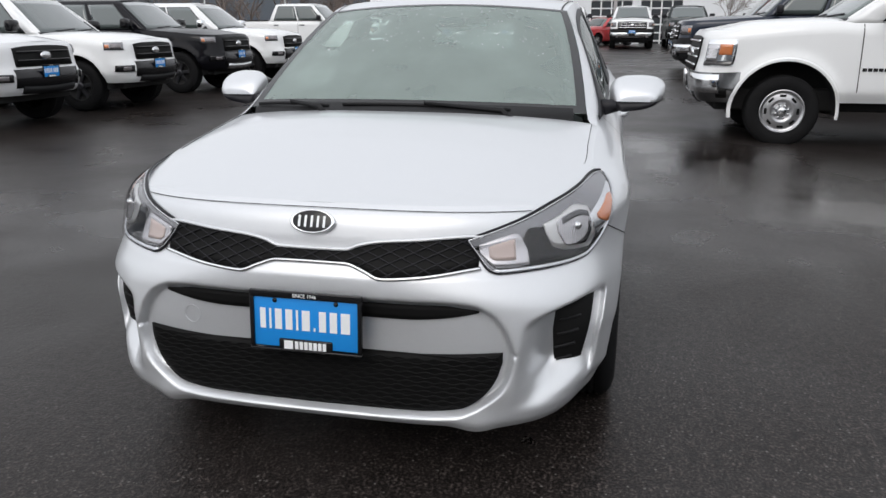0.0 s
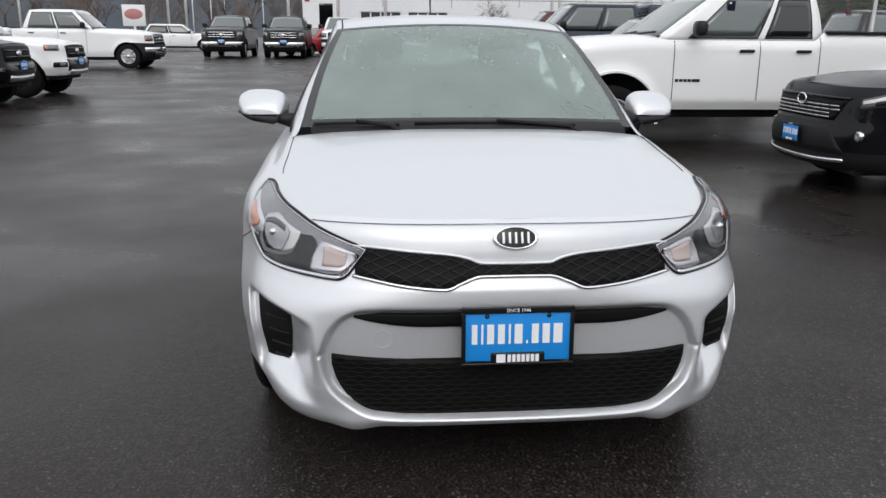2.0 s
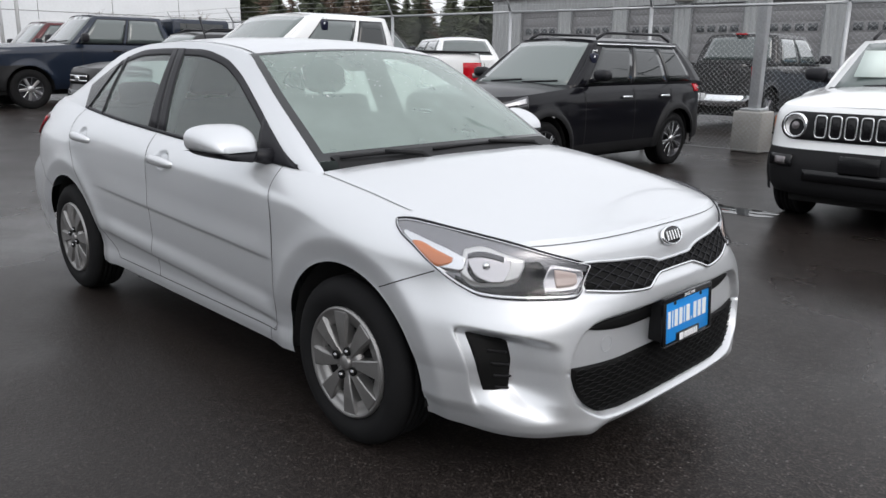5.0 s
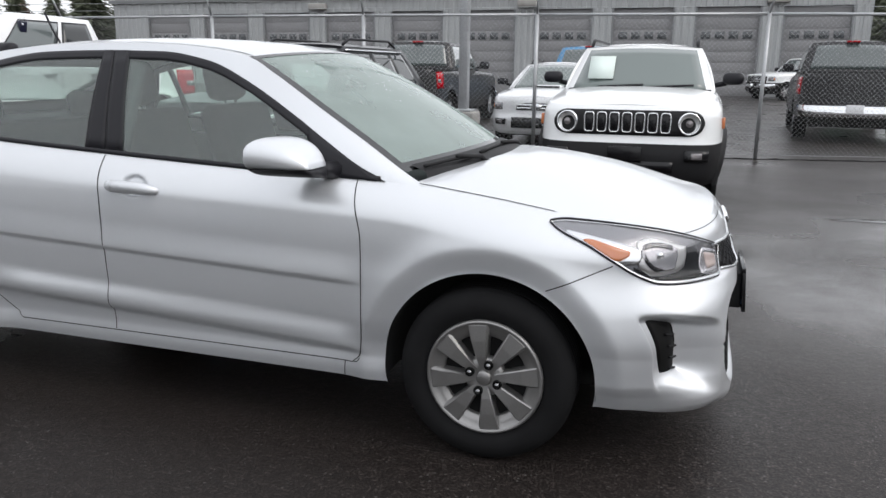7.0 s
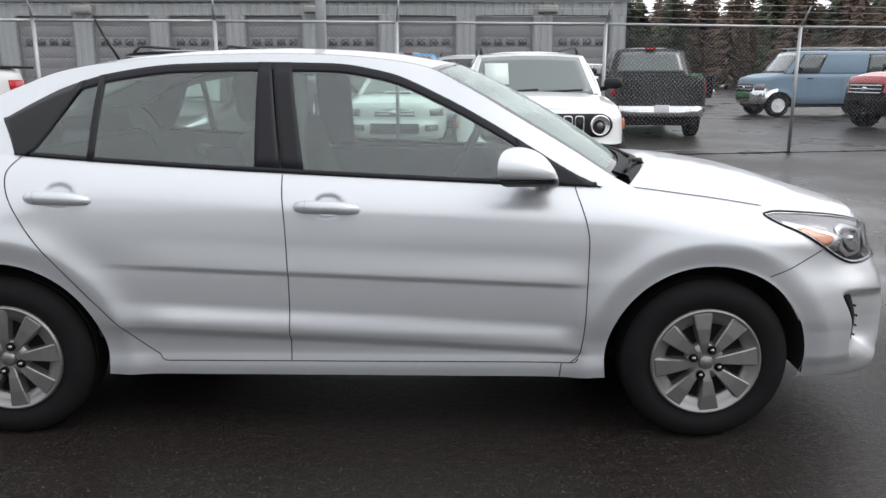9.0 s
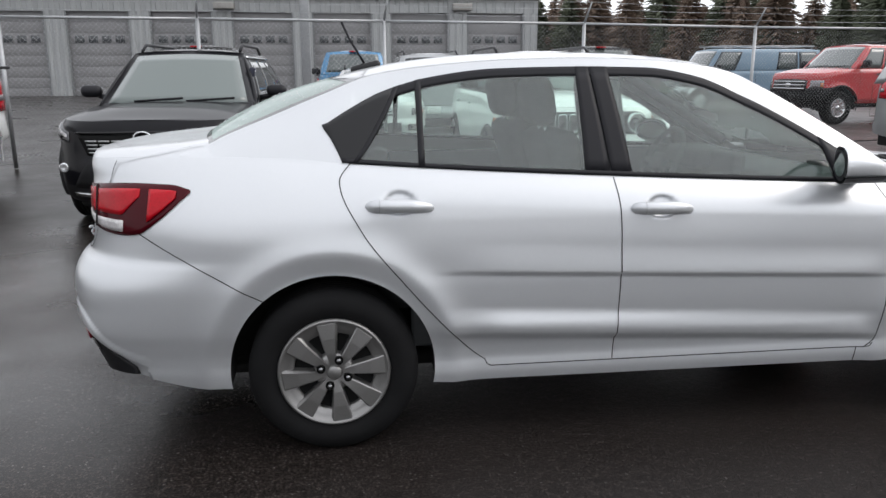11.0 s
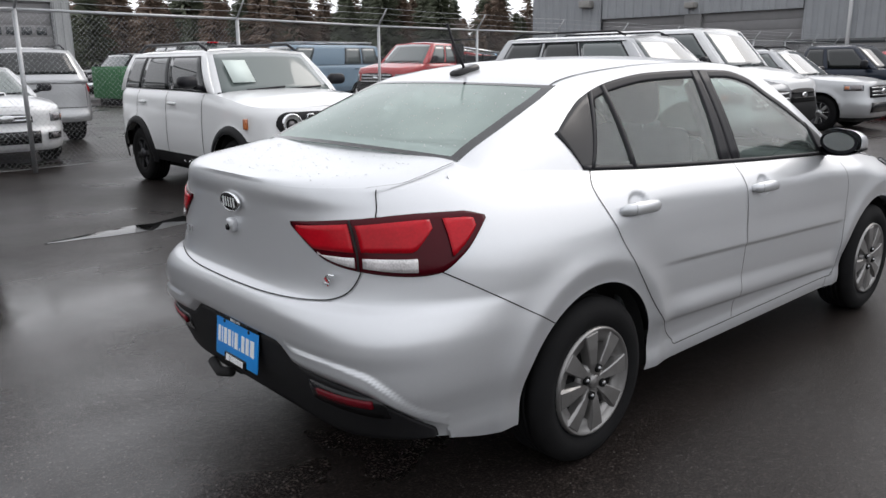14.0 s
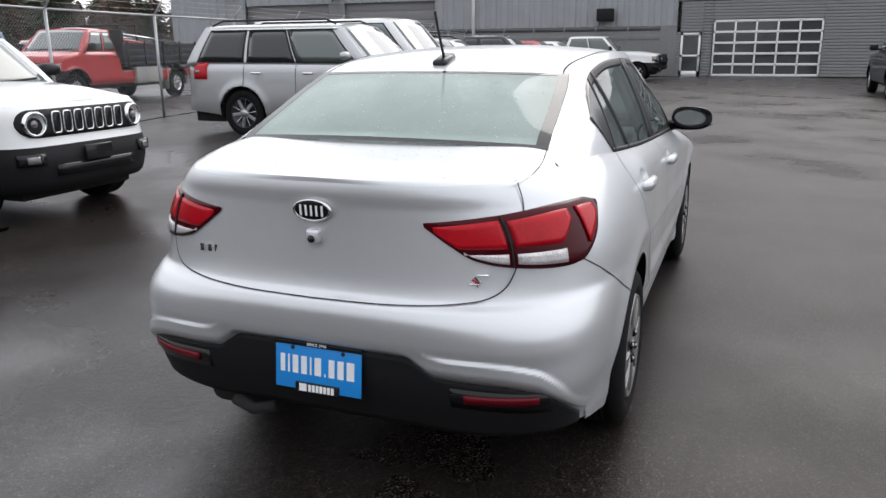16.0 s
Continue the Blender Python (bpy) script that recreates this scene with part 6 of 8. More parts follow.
# ---- head lamps
hl_hi = curve([22.9, 33.6, 45.5, 58.7, 71.2, 77, 80], [0.739, 0.778, 0.813, 0.837, 0.849, 0.853, 0.849])
hl_lo = curve([22.9, 25, 27, 29, 37, 47, 54.3, 59.1, 65.5, 72.1, 77.9, 80], [0.733, 0.692, 0.657, 0.649, 0.651, 0.654, 0.661, 0.684, 0.734, 0.784, 0.822, 0.845])
for s in (-1, 1):
    m = (lambda g: g) if s < 0 else flip_y
    tf = sh.turn_front
    lamp = part("headlamp", m(slab(tf, 23.2, 80, hl_lo, hl_hi, 60, 10, 0.002, 0.004)), HOUSING, sedan, "clear headlamp with a chrome bowl and amber corner")
    ap = np.linspace(23.0, 80, 70)
    for nm, off, rad, mat in (("lamp_rim", 0.004, 0.0042, TRIMBLACK), ("lamp_edge", 0.008, 0.0018, SATINCHROME)):
        rim = [tuple(float(c) for c in tf(np.array(a), hl_lo(a) + off - 0.004, off)) for a in ap] + [tuple(float(c) for c in tf(np.array(a), hl_hi(a) - off + 0.004, off)) for a in ap[::-1]]
        part(nm, m(tube(rim + [rim[0]], rad, 5, False)), mat, lamp)
    # dark floor of the lamp, under and between its reflectors
    part("dark_bezel", m(slab(tf, 28.5, 60, lambda a: hl_lo(a) + 0.010, lambda a: hl_lo(a) + np.interp(a, [28.5, 34, 37, 44, 47, 60], [0.010, 0.060, 0.108, 0.104, 0.040, 0.026]), 40, 6, 0.0050, 0.003)), GLOSSBLACK, lamp, "gloss black inner bezel")
    part("lower_strip", m(slab(tf, 28, 66, lambda a: hl_lo(a) + 0.004, lambda a: hl_lo(a) + 0.0095, 36, 3, 0.0085, 0.004)), SATINCHROME, lamp)
    w_lo, w_hi = curve([57.2, 58.6, 63.2, 70, 76.8], [0.748, 0.722, 0.722, 0.774, 0.819]), curve([57.2, 62, 70, 76.8], [0.764, 0.784, 0.808, 0.826])
    part("marker_bezel", m(slab(tf, 57.3, 76.7, w_lo, w_hi, 30, 5, 0.0065, 0.004)), SATINCHROME, lamp, "bright frame round the amber marker")
    a_lo, a_hi = curve([61, 62, 64.6, 69, 73], [0.754, 0.746, 0.737, 0.766, 0.797]), curve([61, 66, 72, 73], [0.765, 0.783, 0.802, 0.801])
    part("corner_marker", m(slab(tf, 61, 73, a_lo, a_hi, 20, 5, 0.0095, 0.004)), AMBER, lamp, "amber side marker")
    t_lo, t_hi = curve([25.0, 28.5, 33, 36.8], [0.705, 0.664, 0.662, 0.668]), curve([25.0, 30, 33.8, 36.8], [0.722, 0.740, 0.748, 0.690])
    turn_sig = part("turn_signal", m(slab(tf, 25.2, 36.6, t_lo, t_hi, 20, 8, 0.0075, 0.004)), FLUTED, lamp, "clear fluted turn signal")
    part("turn_bulb", m(slab(tf, 27.2, 33.2, lambda a: t_lo(a) + 0.018, lambda a: t_hi(a) - 0.014, 12, 6, 0.0095, 0.004)), PALEAMBER, turn_sig, "pale amber bulb glow-through")
    f_lo, f_hi = curve([41.2, 43.4, 48, 55.3, 58.6], [0.748, 0.702, 0.688, 0.685, 0.714]), curve([41.2, 46.6, 54, 58.6], [0.764, 0.780, 0.800, 0.790])
    part("bowl_frame", m(slab(tf, 41.3, 58.5, f_lo, f_hi, 30, 6, 0.0065, 0.004)), HUBLIGHT, lamp, "satin silver bowl frame")

    def dish(a, z, o):
        """The bright reflector, hollowed towards its middle."""
        r = np.clip(((a - 51.5) / 7.5) ** 2 + ((z - 0.742) / 0.048) ** 2, 0, 1)
        return tf(a, z, o - 0.0015 * (1 - r))
    d_lo, d_hi = curve([45.0, 47.4, 53.4, 56.2, 57.4], [0.742, 0.701, 0.697, 0.722, 0.752]), curve([45.0, 47.4, 54, 57.4], [0.762, 0.776, 0.788, 0.780])
    bowl = part("reflector_bowl", m(slab(dish, 45.1, 57.3, d_lo, d_hi, 48, 20, 0.0095, 0.003)), FLUTED, lamp, "fluted chrome reflector")
    # dark plates paint the shade and dark reflection of a deeper bowl
    part("bowl_painted_shade", m(slab(dish, 47.0, 57.0, lambda a: d_hi(a) - 0.016, lambda a: d_hi(a) - 0.001, 24, 4, 0.0110, 0.003)), SMOKED, bowl)
    part("bowl_painted_shade", m(slab(dish, 50.5, 56.6, lambda a: d_lo(a) + 0.002, lambda a: d_lo(a) + 0.004 + 0.0042 * (a - 50.5), 16, 4, 0.0110, 0.003)), GLOSSBLACK, bowl)
    c0 = Vector([float(c) for c in tf(np.array(51.8), 0.748, 0.0)])
    part("bulb_shield", m(moved(lathe([(0.013, 0.0), (0.012, 0.012), (0.008, 0.017), (0.001, 0.018)], 20, "x"), Matrix.Translation(c0) @ pose(0, 0, 0, 0, 8, -40))), SATINCHROME, bowl)
    part("lamp_cover", m(outward(slab(tf, 23.6, 79.6, lambda a: hl_lo(a) + 0.002, lambda a: hl_hi(a) - 0.002, 60, 10, 0.018, 0))), LENS, lamp, "clear polycarbonate cover")

# ---- tail lamps
tl_hi = curve([14, 33, 56, 66, 71], [0.952, 0.973, 0.988, 0.986, 0.970])
tl_lo = curve([14, 18, 24, 32, 50, 56, 63, 71], [0.944, 0.895, 0.846, 0.826, 0.812, 0.818, 0.868, 0.960])
for s in (-1, 1):
    m = (lambda g: g) if s < 0 else flip_y
    tr = sh.turn_rear
    tl = part("tail_lamp", m(slab(tr, 14.3, 71, tl_lo, tl_hi, 50, 10, 0.006, 0.01)), DARKRED, sedan, "red tail lamp with a clear lower strip")
    part("red_lens", m(slab(tr, 16, 32.5, lambda a: np.maximum(tl_lo(a) + 0.010, 0.880), lambda a: tl_hi(a) - 0.012, 16, 6, 0.010, 0.006)), REDLENS, tl)
    part("red_lens", m(slab(tr, 34.8, 56.5, lambda a: 0.882 + 0.010 * np.clip(a - 50, 0, 9), lambda a: tl_hi(a) - 0.017, 16, 6, 0.010, 0.006)), REDLENS, tl)
    part("red_lens", m(slab(tr, 60, 67.8, lambda a: tl_lo(a) + 0.024, lambda a: tl_hi(a) - 0.016, 10, 6, 0.013, 0.006)), REDLENS, tl)
    part("clear_lens", m(slab(tr, 21.5, 32.5, lambda a: tl_lo(a) + 0.010, lambda a: 0.864 + 0 * a, 12, 4, 0.010, 0.006)), TAILCLEAR, tl)
    part("clear_lens", m(slab(tr, 34.9, 50.5, lambda a: tl_lo(a) + 0.013, lambda a: 0.864 + 0 * a, 12, 4, 0.010, 0.006)), TAILCLEAR, tl)
    part("lamp_split", m(slab(tr, 33.3, 33.75, lambda a: tl_lo(a) + 0.001, lambda a: tl_hi(a) - 0.001, 3, 6, 0.0115, 0.006)), GAP, tl)

# ---- tail
rb = panels["rear_bumper"][0]
VH = lambda y: VAL_HI(np.abs(y)) - 0.012
VL = lambda y: np.minimum(0.285 + 0.030 * step(0.45, 0.74, np.abs(y)), VH(y) - 0.004)
part("lower_valance", slab(sh.rear, -0.775, 0.775, VL, VH, 100, 12, -0.022, 0.02), PLASTIC, rb, "black textured lower bumper valance")
for s in (-1, 1):
    m = (lambda g: g) if s > 0 else flip_y
    part("bumper_reflector", m(slab(sh.rear, 0.475, 0.690, lambda a: 0.418 + 0.010 * (a - 0.475) / 0.2, lambda a: 0.446 + 0.008 * (a - 0.475) / 0.2, 20, 3, -0.010, 0.012)), DIMRED, rb, "dull red bumper reflector")
    part("reflector_surround", m(slab(sh.rear, 0.43, 0.72, lambda a: 0.395 + 0.0 * a, lambda a: 0.463 + 0.0 * a, 20, 3, -0.019, 0.012)), GLOSSBLACK, rb)
part("tow_hook_cover", tube([(-2.16, 0.22, 0.27), (-2.17, 0.30, 0.25), (-2.16, 0.38, 0.27)], 0.02, 8), UNDER, rb)
cm = part("rear_camera", box(-2.236, -2.205, -0.022, 0.022, 0.868, 0.915, 0.010), SILVER, panels["trunk_lid"][0], "small silver rear camera housing")
part("camera_lens", moved(lathe([(0.012, 0.0), (0.010, -0.006), (0.001, -0.008)], 14, "x"), Matrix.Translation((-2.236, 0, 0.886))), GLOSSBLACK, cm)
for y0, n, label in ((0.405, 3, "small chrome model badge"), (-0.505, 1, "chrome trim badge")):
    px, py, pz = (float(c) for c in sh.rear(y0, 0.815 if n == 3 else 0.79))
    if n == 3:
        for k in range(3):
            part("chrome_stroke", moved(box(-0.004, 0.002, -0.007 - 0.004 * (k == 2), 0.007 + 0.004 * (k == 2), -0.012, 0.012), pose(px, py - 0.03 * (k - 1), pz)), CHROME, panels["trunk_lid"][0], label if k == 0 else "", smooth=False)
    else:
        pts = [(px - 0.005, py + a, pz + b) for a, b in ((-0.032, 0.018), (0.0, 0.018), (0.012, 0.008), (-0.008, -0.002), (-0.004, -0.012), (0.036, -0.014))]
        part("chrome_stroke", tube(pts, 0.0042, 6), CHROME, panels["trunk_lid"][0], label)
        part("red_stroke", tube([(p[0] - 0.001, p[1] + 0.006, p[2] - 0.006) for p in pts[2:5]], 0.003, 6), REDLENS, panels["trunk_lid"][0])
ant = part("antenna_base", moved(box(-0.075, 0.06, -0.032, 0.032, 0.0, 0.034, 0.016), pose(-1.115, 0.0, 1.372, 0, -14)), GLOSSBLACK, sedan, "black roof antenna")
part("antenna_rod", tube([(-1.13, 0, 1.40), (-1.19, 0, 1.50), (-1.225, 0, 1.575)], [0.006, 0.005, 0.006], 8), TRIMBLACK, ant)

# ---- wheels, arches, floor
for ax in (1.29, -1.29):
    for s in (-1, 1):
        wheel(sedan, ax, s * 0.838, 0.307, 0.307, 0.200, 0.185, "hubcap")
        liner = lathe([(0.372, -0.03), (0.385, -0.3), (0.30, -0.36), (0.001, -0.36)], 32, "y", radians(-8), radians(188))
        lv = [(ax + p[0], s * (0.832 + p[1]), 0.305 + p[2]) for p in liner[0]]
        part("arch_liner", (lv, liner[1]), UNDER, sedan)
part("floor_pan", box(-1.95, 1.92, -0.58, 0.58, 0.215, 0.27, 0.02), UNDER, sedan)
part("floor_pan", box(-0.88, 0.88, -0.80, 0.80, 0.225, 0.30, 0.02), UNDER, sedan)
part("exhaust_silencer", box(-2.10, -1.80, 0.25, 0.55, 0.20, 0.33, 0.05), UNDER, sedan)

# ---- cabin


def seat_geo(x, y, w, back_h, lean):
    cush = box(x - 0.25, x + 0.27, y - w / 2, y + w / 2, 0.45, 0.60, 0.06)
    back = moved(box(-0.07, 0.07, -w / 2, w / 2, 0.0, back_h, 0.05), pose(x - 0.25, y, 0.56, 0, -lean))
    return cush, back


for y in (-0.36, 0.36):
    cush, back = seat_geo(0.02, y, 0.50, 0.60, 17)
    st = part("front_seat", cush, CLOTH, sedan, "grey cloth front seat with a headrest")
    part("backrest", back, CLOTH, st)
    part("headrest", moved(box(-0.055, 0.055, -0.135, 0.135, 0.0, 0.20, 0.05), pose(-0.43, y, 1.15, 0, -10)), CLOTH, st)
    part("headrest_post", join(*[tube([(-0.415, y + d, 1.08), (-0.425, y + d, 1.18)], 0.007, 6) for d in (-0.05, 0.05)]), CHROME, st)
cush, back = seat_geo(-0.86, 0, 1.22, 0.52, 24)
st = part("rear_bench", cush, CLOTH, sedan, "grey cloth rear bench")
part("backrest", back, CLOTH, st)
for y in (-0.36, 0.36):
    part("headrest", moved(box(-0.05, 0.05, -0.13, 0.13, 0.0, 0.14, 0.045), pose(-1.32, y, 1.05, 0, -14)), CLOTH, st)
part("parcel_shelf", box(-1.76, -1.28, -0.60, 0.60, 1.035, 1.06, 0.01), INTERIOR, sedan)
dash = part("dashboard", join(box(0.58, 1.02, -0.68, 0.68, 0.62, 0.93, 0.05), box(0.55, 0.62, -0.12, 0.12, 0.62, 0.99, 0.02)), INTERIOR, sedan, "grey dashboard with a centre screen")
part("instrument_hood", box(0.50, 0.72, 0.18, 0.54, 0.88, 0.985, 0.03), INTERIOR, dash)
wheel_ring = [(0.19 * math.cos(a), 0.19 * math.sin(a), 0) for a in np.linspace(0, math.tau, 33)]
swm = pose(0.40, 0.36, 0.90, 0, -64)
sw = part("steering_wheel", moved(tube(wheel_ring, 0.015, 8, False), swm), INTERIOR, sedan, "dark steering wheel")
part("steering_hub", moved(join(box(-0.05, 0.05, -0.07, 0.07, -0.02, 0.03, 0.02), box(-0.015, 0.015, -0.18, 0.18, -0.01, 0.01, 0.005), box(-0.16, 0.0, -0.02, 0.02, -0.01, 0.01, 0.005)), swm), INTERIOR, sw)
part("centre_console", box(-0.35, 0.6, -0.11, 0.11, 0.28, 0.62, 0.04), INTERIOR, sedan)
for s in (-1, 1):
    g0 = box(-1.0, 0.85, 0.70, 0.735, 0.35, 0.95, 0.015)
    part("door_trim", g0 if s > 0 else flip_y(g0), INTERIOR, sedan, "dark grey inner door panel")
    g1 = box(-0.36, -0.17, 0.60, 0.66, 0.9, 1.33, 0.03)
    g1 = moved(box(-0.09, 0.09, -0.02, 0.03, -0.2, 0.2, 0.02), pose(-0.27, 0.655, 1.15, 25))
    part("inner_pillar", g1 if s > 0 else flip_y(g1), INTERIOR, sedan)
    ap = tube([(0.88, 0.64, 0.985), (0.58, 0.592, 1.165), (0.26, 0.525, 1.34)], 0.026, 8)
    part("inner_pillar", ap if s > 0 else flip_y(ap), INTERIOR, sedan)
hl = sheet(20, 14, lambda t, v: (lambda p: (p[0], p[1] * 0.96, p[2] - 0.03))(roof_fn(t, v)))
part("headliner", hl, HEADLINER, sedan, "pale headliner")


# ---- rain
def drops(fn, n, seed, u0, u1, v0, v1):
    """Many small flattened drops on a curved pane or panel."""
    rnd = random.Random(seed)
    v, f = [], []
    for _ in range(n):
        u, w = rnd.uniform(u0, u1), rnd.uniform(v0, v1)
        p, pu, pw = (Vector(fn(*q)) for q in ((u, w), (u + 0.01, w), (u, w + 0.01)))
        a, b = (pu - p).normalized(), (pw - p).normalized()
        up = a.cross(b).normalized()
        up = up if up.z > 0 else -up
        r = rnd.choice((0.0012, 0.0016, 0.0016, 0.0022, 0.0034))
        o = len(v)
        for ring, lift in ((1.0, 0.0016), (0.6, 0.0016 + 0.4 * r)):
            v += [tuple(p + (a * math.cos(math.tau * k / 6) + b * math.sin(math.tau * k / 6)) * r * ring + up * lift) for k in range(6)]
        v.append(tuple(p + up * (0.0016 + 0.55 * r)))
        f += [(o + k, o + (k + 1) % 6, o + 6 + (k + 1) % 6, o + 6 + k) for k in range(6)] + [(o + 6 + k, o + 6 + (k + 1) % 6, o + 12) for k in range(6)]
    return v, f


tagged(part("rain_film", drops(back_fn, 420, 3, 0.08, 0.95, -0.9, 0.9), DROP, bck), "rain drops on the glass", kind="stuff")
tagged(part("rain_film", drops(screen_fn, 260, 4, 0.45, 0.95, -0.9, 0.9), DROP, scr), "rain drops on the glass", kind="stuff")
tagged(part("rain_film", drops(lambda u, w: deck_pt(-1.80 - 0.36 * u, w), 260, 5, 0, 1, -0.5, 0.5), DROP, sedan), "rain drops on the paint", kind="stuff")


# ---------------------------------------------------------------- the other vehicles
def vehicle(name, label, category, paint, m, wb, fo, ro, w, hood, cowl, belt, roof, cab, yr, tyre, rim, style,
            bed=0.0, sill=0.36, clad=None, glass=None, rear_glass=None, panes=((0.06, 0.46), (0.50, 0.94)), arch=None, nf=4.2, nr=6.0,
            grille=None, lamps=None, bumper=None, tails=None, plate=None, rack=False, mirror=TRIMBLACK, handles=TRIMBLACK, group="", bright=None, doors=(), screen=None, arch_mat=None):
    """A parked car, pick-up, van or estate with its nose along x and its axles at +-wb/2, set down at m.
    cab: x of the windscreen's foot and head, and of the rear window's head and foot."""
    glass, rear_glass = glass or MIDGLASS, rear_glass or glass or MIDGLASS
    hx, tx, h = wb / 2 + fo, -wb / 2 - ro, w / 2
    arch = arch or tyre + 0.07
    top = curve([hx + 0.1, hx - 0.1, cab[0], cab[0] - 0.15, cab[3] + 0.1, cab[3] - 0.02, tx - 0.1] if bed else [hx + 0.1, hx - 0.1, cab[0], cab[0] - 0.15, tx - 0.1],
                [hood, hood, cowl, belt, belt, bed, bed] if bed else [hood, hood, cowl, belt, belt + 0.02])
    nose = curve([sill - 0.1, sill + 0.02, sill + 0.22, hood - 0.3, hood - 0.06, hood + 0.05], [hx - 0.14, hx - 0.03, hx, hx - 0.05, hx - 0.09, hx - 0.18])
    tail = curve([sill - 0.1, sill + 0.15, sill + 0.3, belt, belt + 0.3], [tx + 0.1, tx, tx + 0.04, tx + 0.05, tx + 0.1])
    width = curve([sill - 0.1, sill + 0.05, 0.62, 0.85, belt - 0.08, belt + 0.2], [h - 0.1, h - 0.03, h - 0.005, h - 0.01, h - 0.03, h - 0.08])
    sp = curve([hx, wb / 2, 0, -wb / 2, tx], [0.97, 1.0, 0.985, 1.0, 0.98])
    flat = curve([tx - 1, hx + 1], [1, 1])
    s = Shell(nose, tail, width, sp, top, curve([tx - 1, tx + 0.2, -wb / 2, wb / 2, hx - 0.2, hx + 1], [sill + 0.06, sill + 0.06, sill - 0.02, sill - 0.02, sill - 0.04, sill - 0.04]),
              lambda x: 0.04 + 0 * np.asarray(x, float), (wb / 2, -wb / 2), arch, wb / 2, -wb / 2, nf, nr, 0.10, 0.025, tyre)
    g, hole = s.build(22, 60, 20, 20)
    car = thing(name, label, category, group)
    f_edge, r_edge = cab[0] - 0.02, cab[3] + 0.02

    def panel(x, y, z):
        if clad and z < sill + 0.11:
            return "lower_cladding"
        if x > wb / 2 + (bumper or {}).get("from", 0.1) and z < (bumper or {}).get("top", hood - 0.36):
            return "front_bumper"
        if x > f_edge:
            return "front_fender"
        if x < tx + 0.35 and z < sill + 0.28:
            return "rear_bumper"
        if x < min(r_edge, -wb / 2 + arch * 0.9):
            return "bed_side" if bed else "rear_quarter"
        return "door_side"
    mats = {"": paint, "lower_cladding": clad or paint, "front_bumper": (bumper or {}).get("mat", paint), "rear_bumper": (bumper or {}).get("rear", paint)}
    panels = skin_parts(g, hole, panel, car, mats, ("front_bumper", "rear_bumper"))
    X = g[-1, :, 0]
    hc = curve([cab[0] - 0.2, cab[0], (cab[0] + hx) / 2, hx - 0.12, hx], [cowl + 0.05, cowl + 0.05, (cowl + hood) / 2 + 0.07, hood + 0.01, hood])
    part("hood", lid(g, np.where(X > cab[0] - 0.03)[0], hc, 3.0, 16), paint, car)
    if bed:
        part("bed_floor", lid(np.array([[(p[0], p[1] * 0.94, p[2] - 0.07) for p in g[-1]]]), np.where(X < cab[3] - 0.02)[0], lambda x: 0, 3.0, 6), PLASTIC, car, "dark bed liner")
        for sg in (-1, 1):
            part("bed_rail", box(tx + 0.06, cab[3] - 0.03, sg * (h - 0.065) - 0.035, sg * (h - 0.065) + 0.035, bed - 0.02, bed + 0.015, 0.01), PLASTIC, car)
    else:
        part("rear_deck", lid(g, np.where(X < cab[3] + 0.05)[0], lambda x: belt + 0.03, 3.0, 8), paint, car)
    ze = roof - 0.055

    def skin(a, q, off=0.0):
        x = (cab[0] + (cab[3] - cab[0]) * a) * (1 - q) + (cab[1] + (cab[2] - cab[1]) * a) * q
        xb = cab[0] + (cab[3] - cab[0]) * a
        yb = s.half(xb, top(xb)) - 0.005
        z0 = top(xb) - 0.03
        y = yb + (yr - yb) * q + 0.03 * np.sin(np.pi * q)
        return x, -(y + off), z0 + (ze - z0) * q

    def fore(v, q, off=0.0):
        yb = float(s.half(cab[0], top(cab[0]))) - 0.01
        y = (yb + (yr - yb) * q) * v
        z0 = float(top(cab[0])) - 0.03
        bow = 0.10 * (1 - np.abs(v) ** 2.5)
        return cab[0] + (cab[1] - cab[0]) * q + bow * (1 - 0.5 * q) + off * 0.6, y, z0 + (ze + 0.03 * (1 - v * v) - z0) * q + off * 0.8

    def aft(v, q, off=0.0):
        yb = float(s.half(cab[3], top(cab[3]))) - 0.01
        y = (yb + (yr - yb) * q) * v
        z0 = float(top(cab[3])) - 0.03
        bow = 0.06 * (1 - np.abs(v) ** 3)
        return cab[3] + (cab[2] - cab[3]) * q - bow * (1 - 0.5 * q) - off, y, z0 + (ze + 0.03 * (1 - v * v) - z0) * q

    c0 = lambda a: np.zeros_like(a)
    c1 = lambda a: np.ones_like(a)
    body = join(slab(skin, 0, 1, c0, c1, 20, 8, 0, 0.03), flip_y(slab(skin, 0, 1, c0, c1, 20, 8, 0, 0.03)),
                slab(fore, -1, 1, c0, c1, 12, 8, 0, 0.03), slab(aft, -1, 1, c0, c1, 12, 8, 0, 0.03))
    part("cab", body, paint, car)
    rf = []
    for t in np.linspace(0, 1, 20):
        for v in np.linspace(-1, 1, 16):
            bow = 0.05 * (1 - abs(v) ** 2.5)
            xa, xb = cab[1] + bow, cab[2] - 0.03 * (1 - abs(v) ** 3)
            e = min(t, 1 - t) * (cab[1] - cab[2])
            rf.append((xa + (xb - xa) * t, v * yr, ze + 0.055 * (1 - abs(v) ** 3) * min(1, 0.55 + e * 2)))
    part("roof", (rf, grid_faces(20, 16)), paint, car)
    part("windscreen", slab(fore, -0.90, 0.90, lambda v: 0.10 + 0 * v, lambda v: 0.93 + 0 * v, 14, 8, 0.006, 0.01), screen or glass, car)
    part("cowl_panel", slab(fore, -0.96, 0.96, lambda v: 0.0 * v, lambda v: 0.10 + 0 * v, 14, 3, 0.004, 0.01), TRIMBLACK, car)
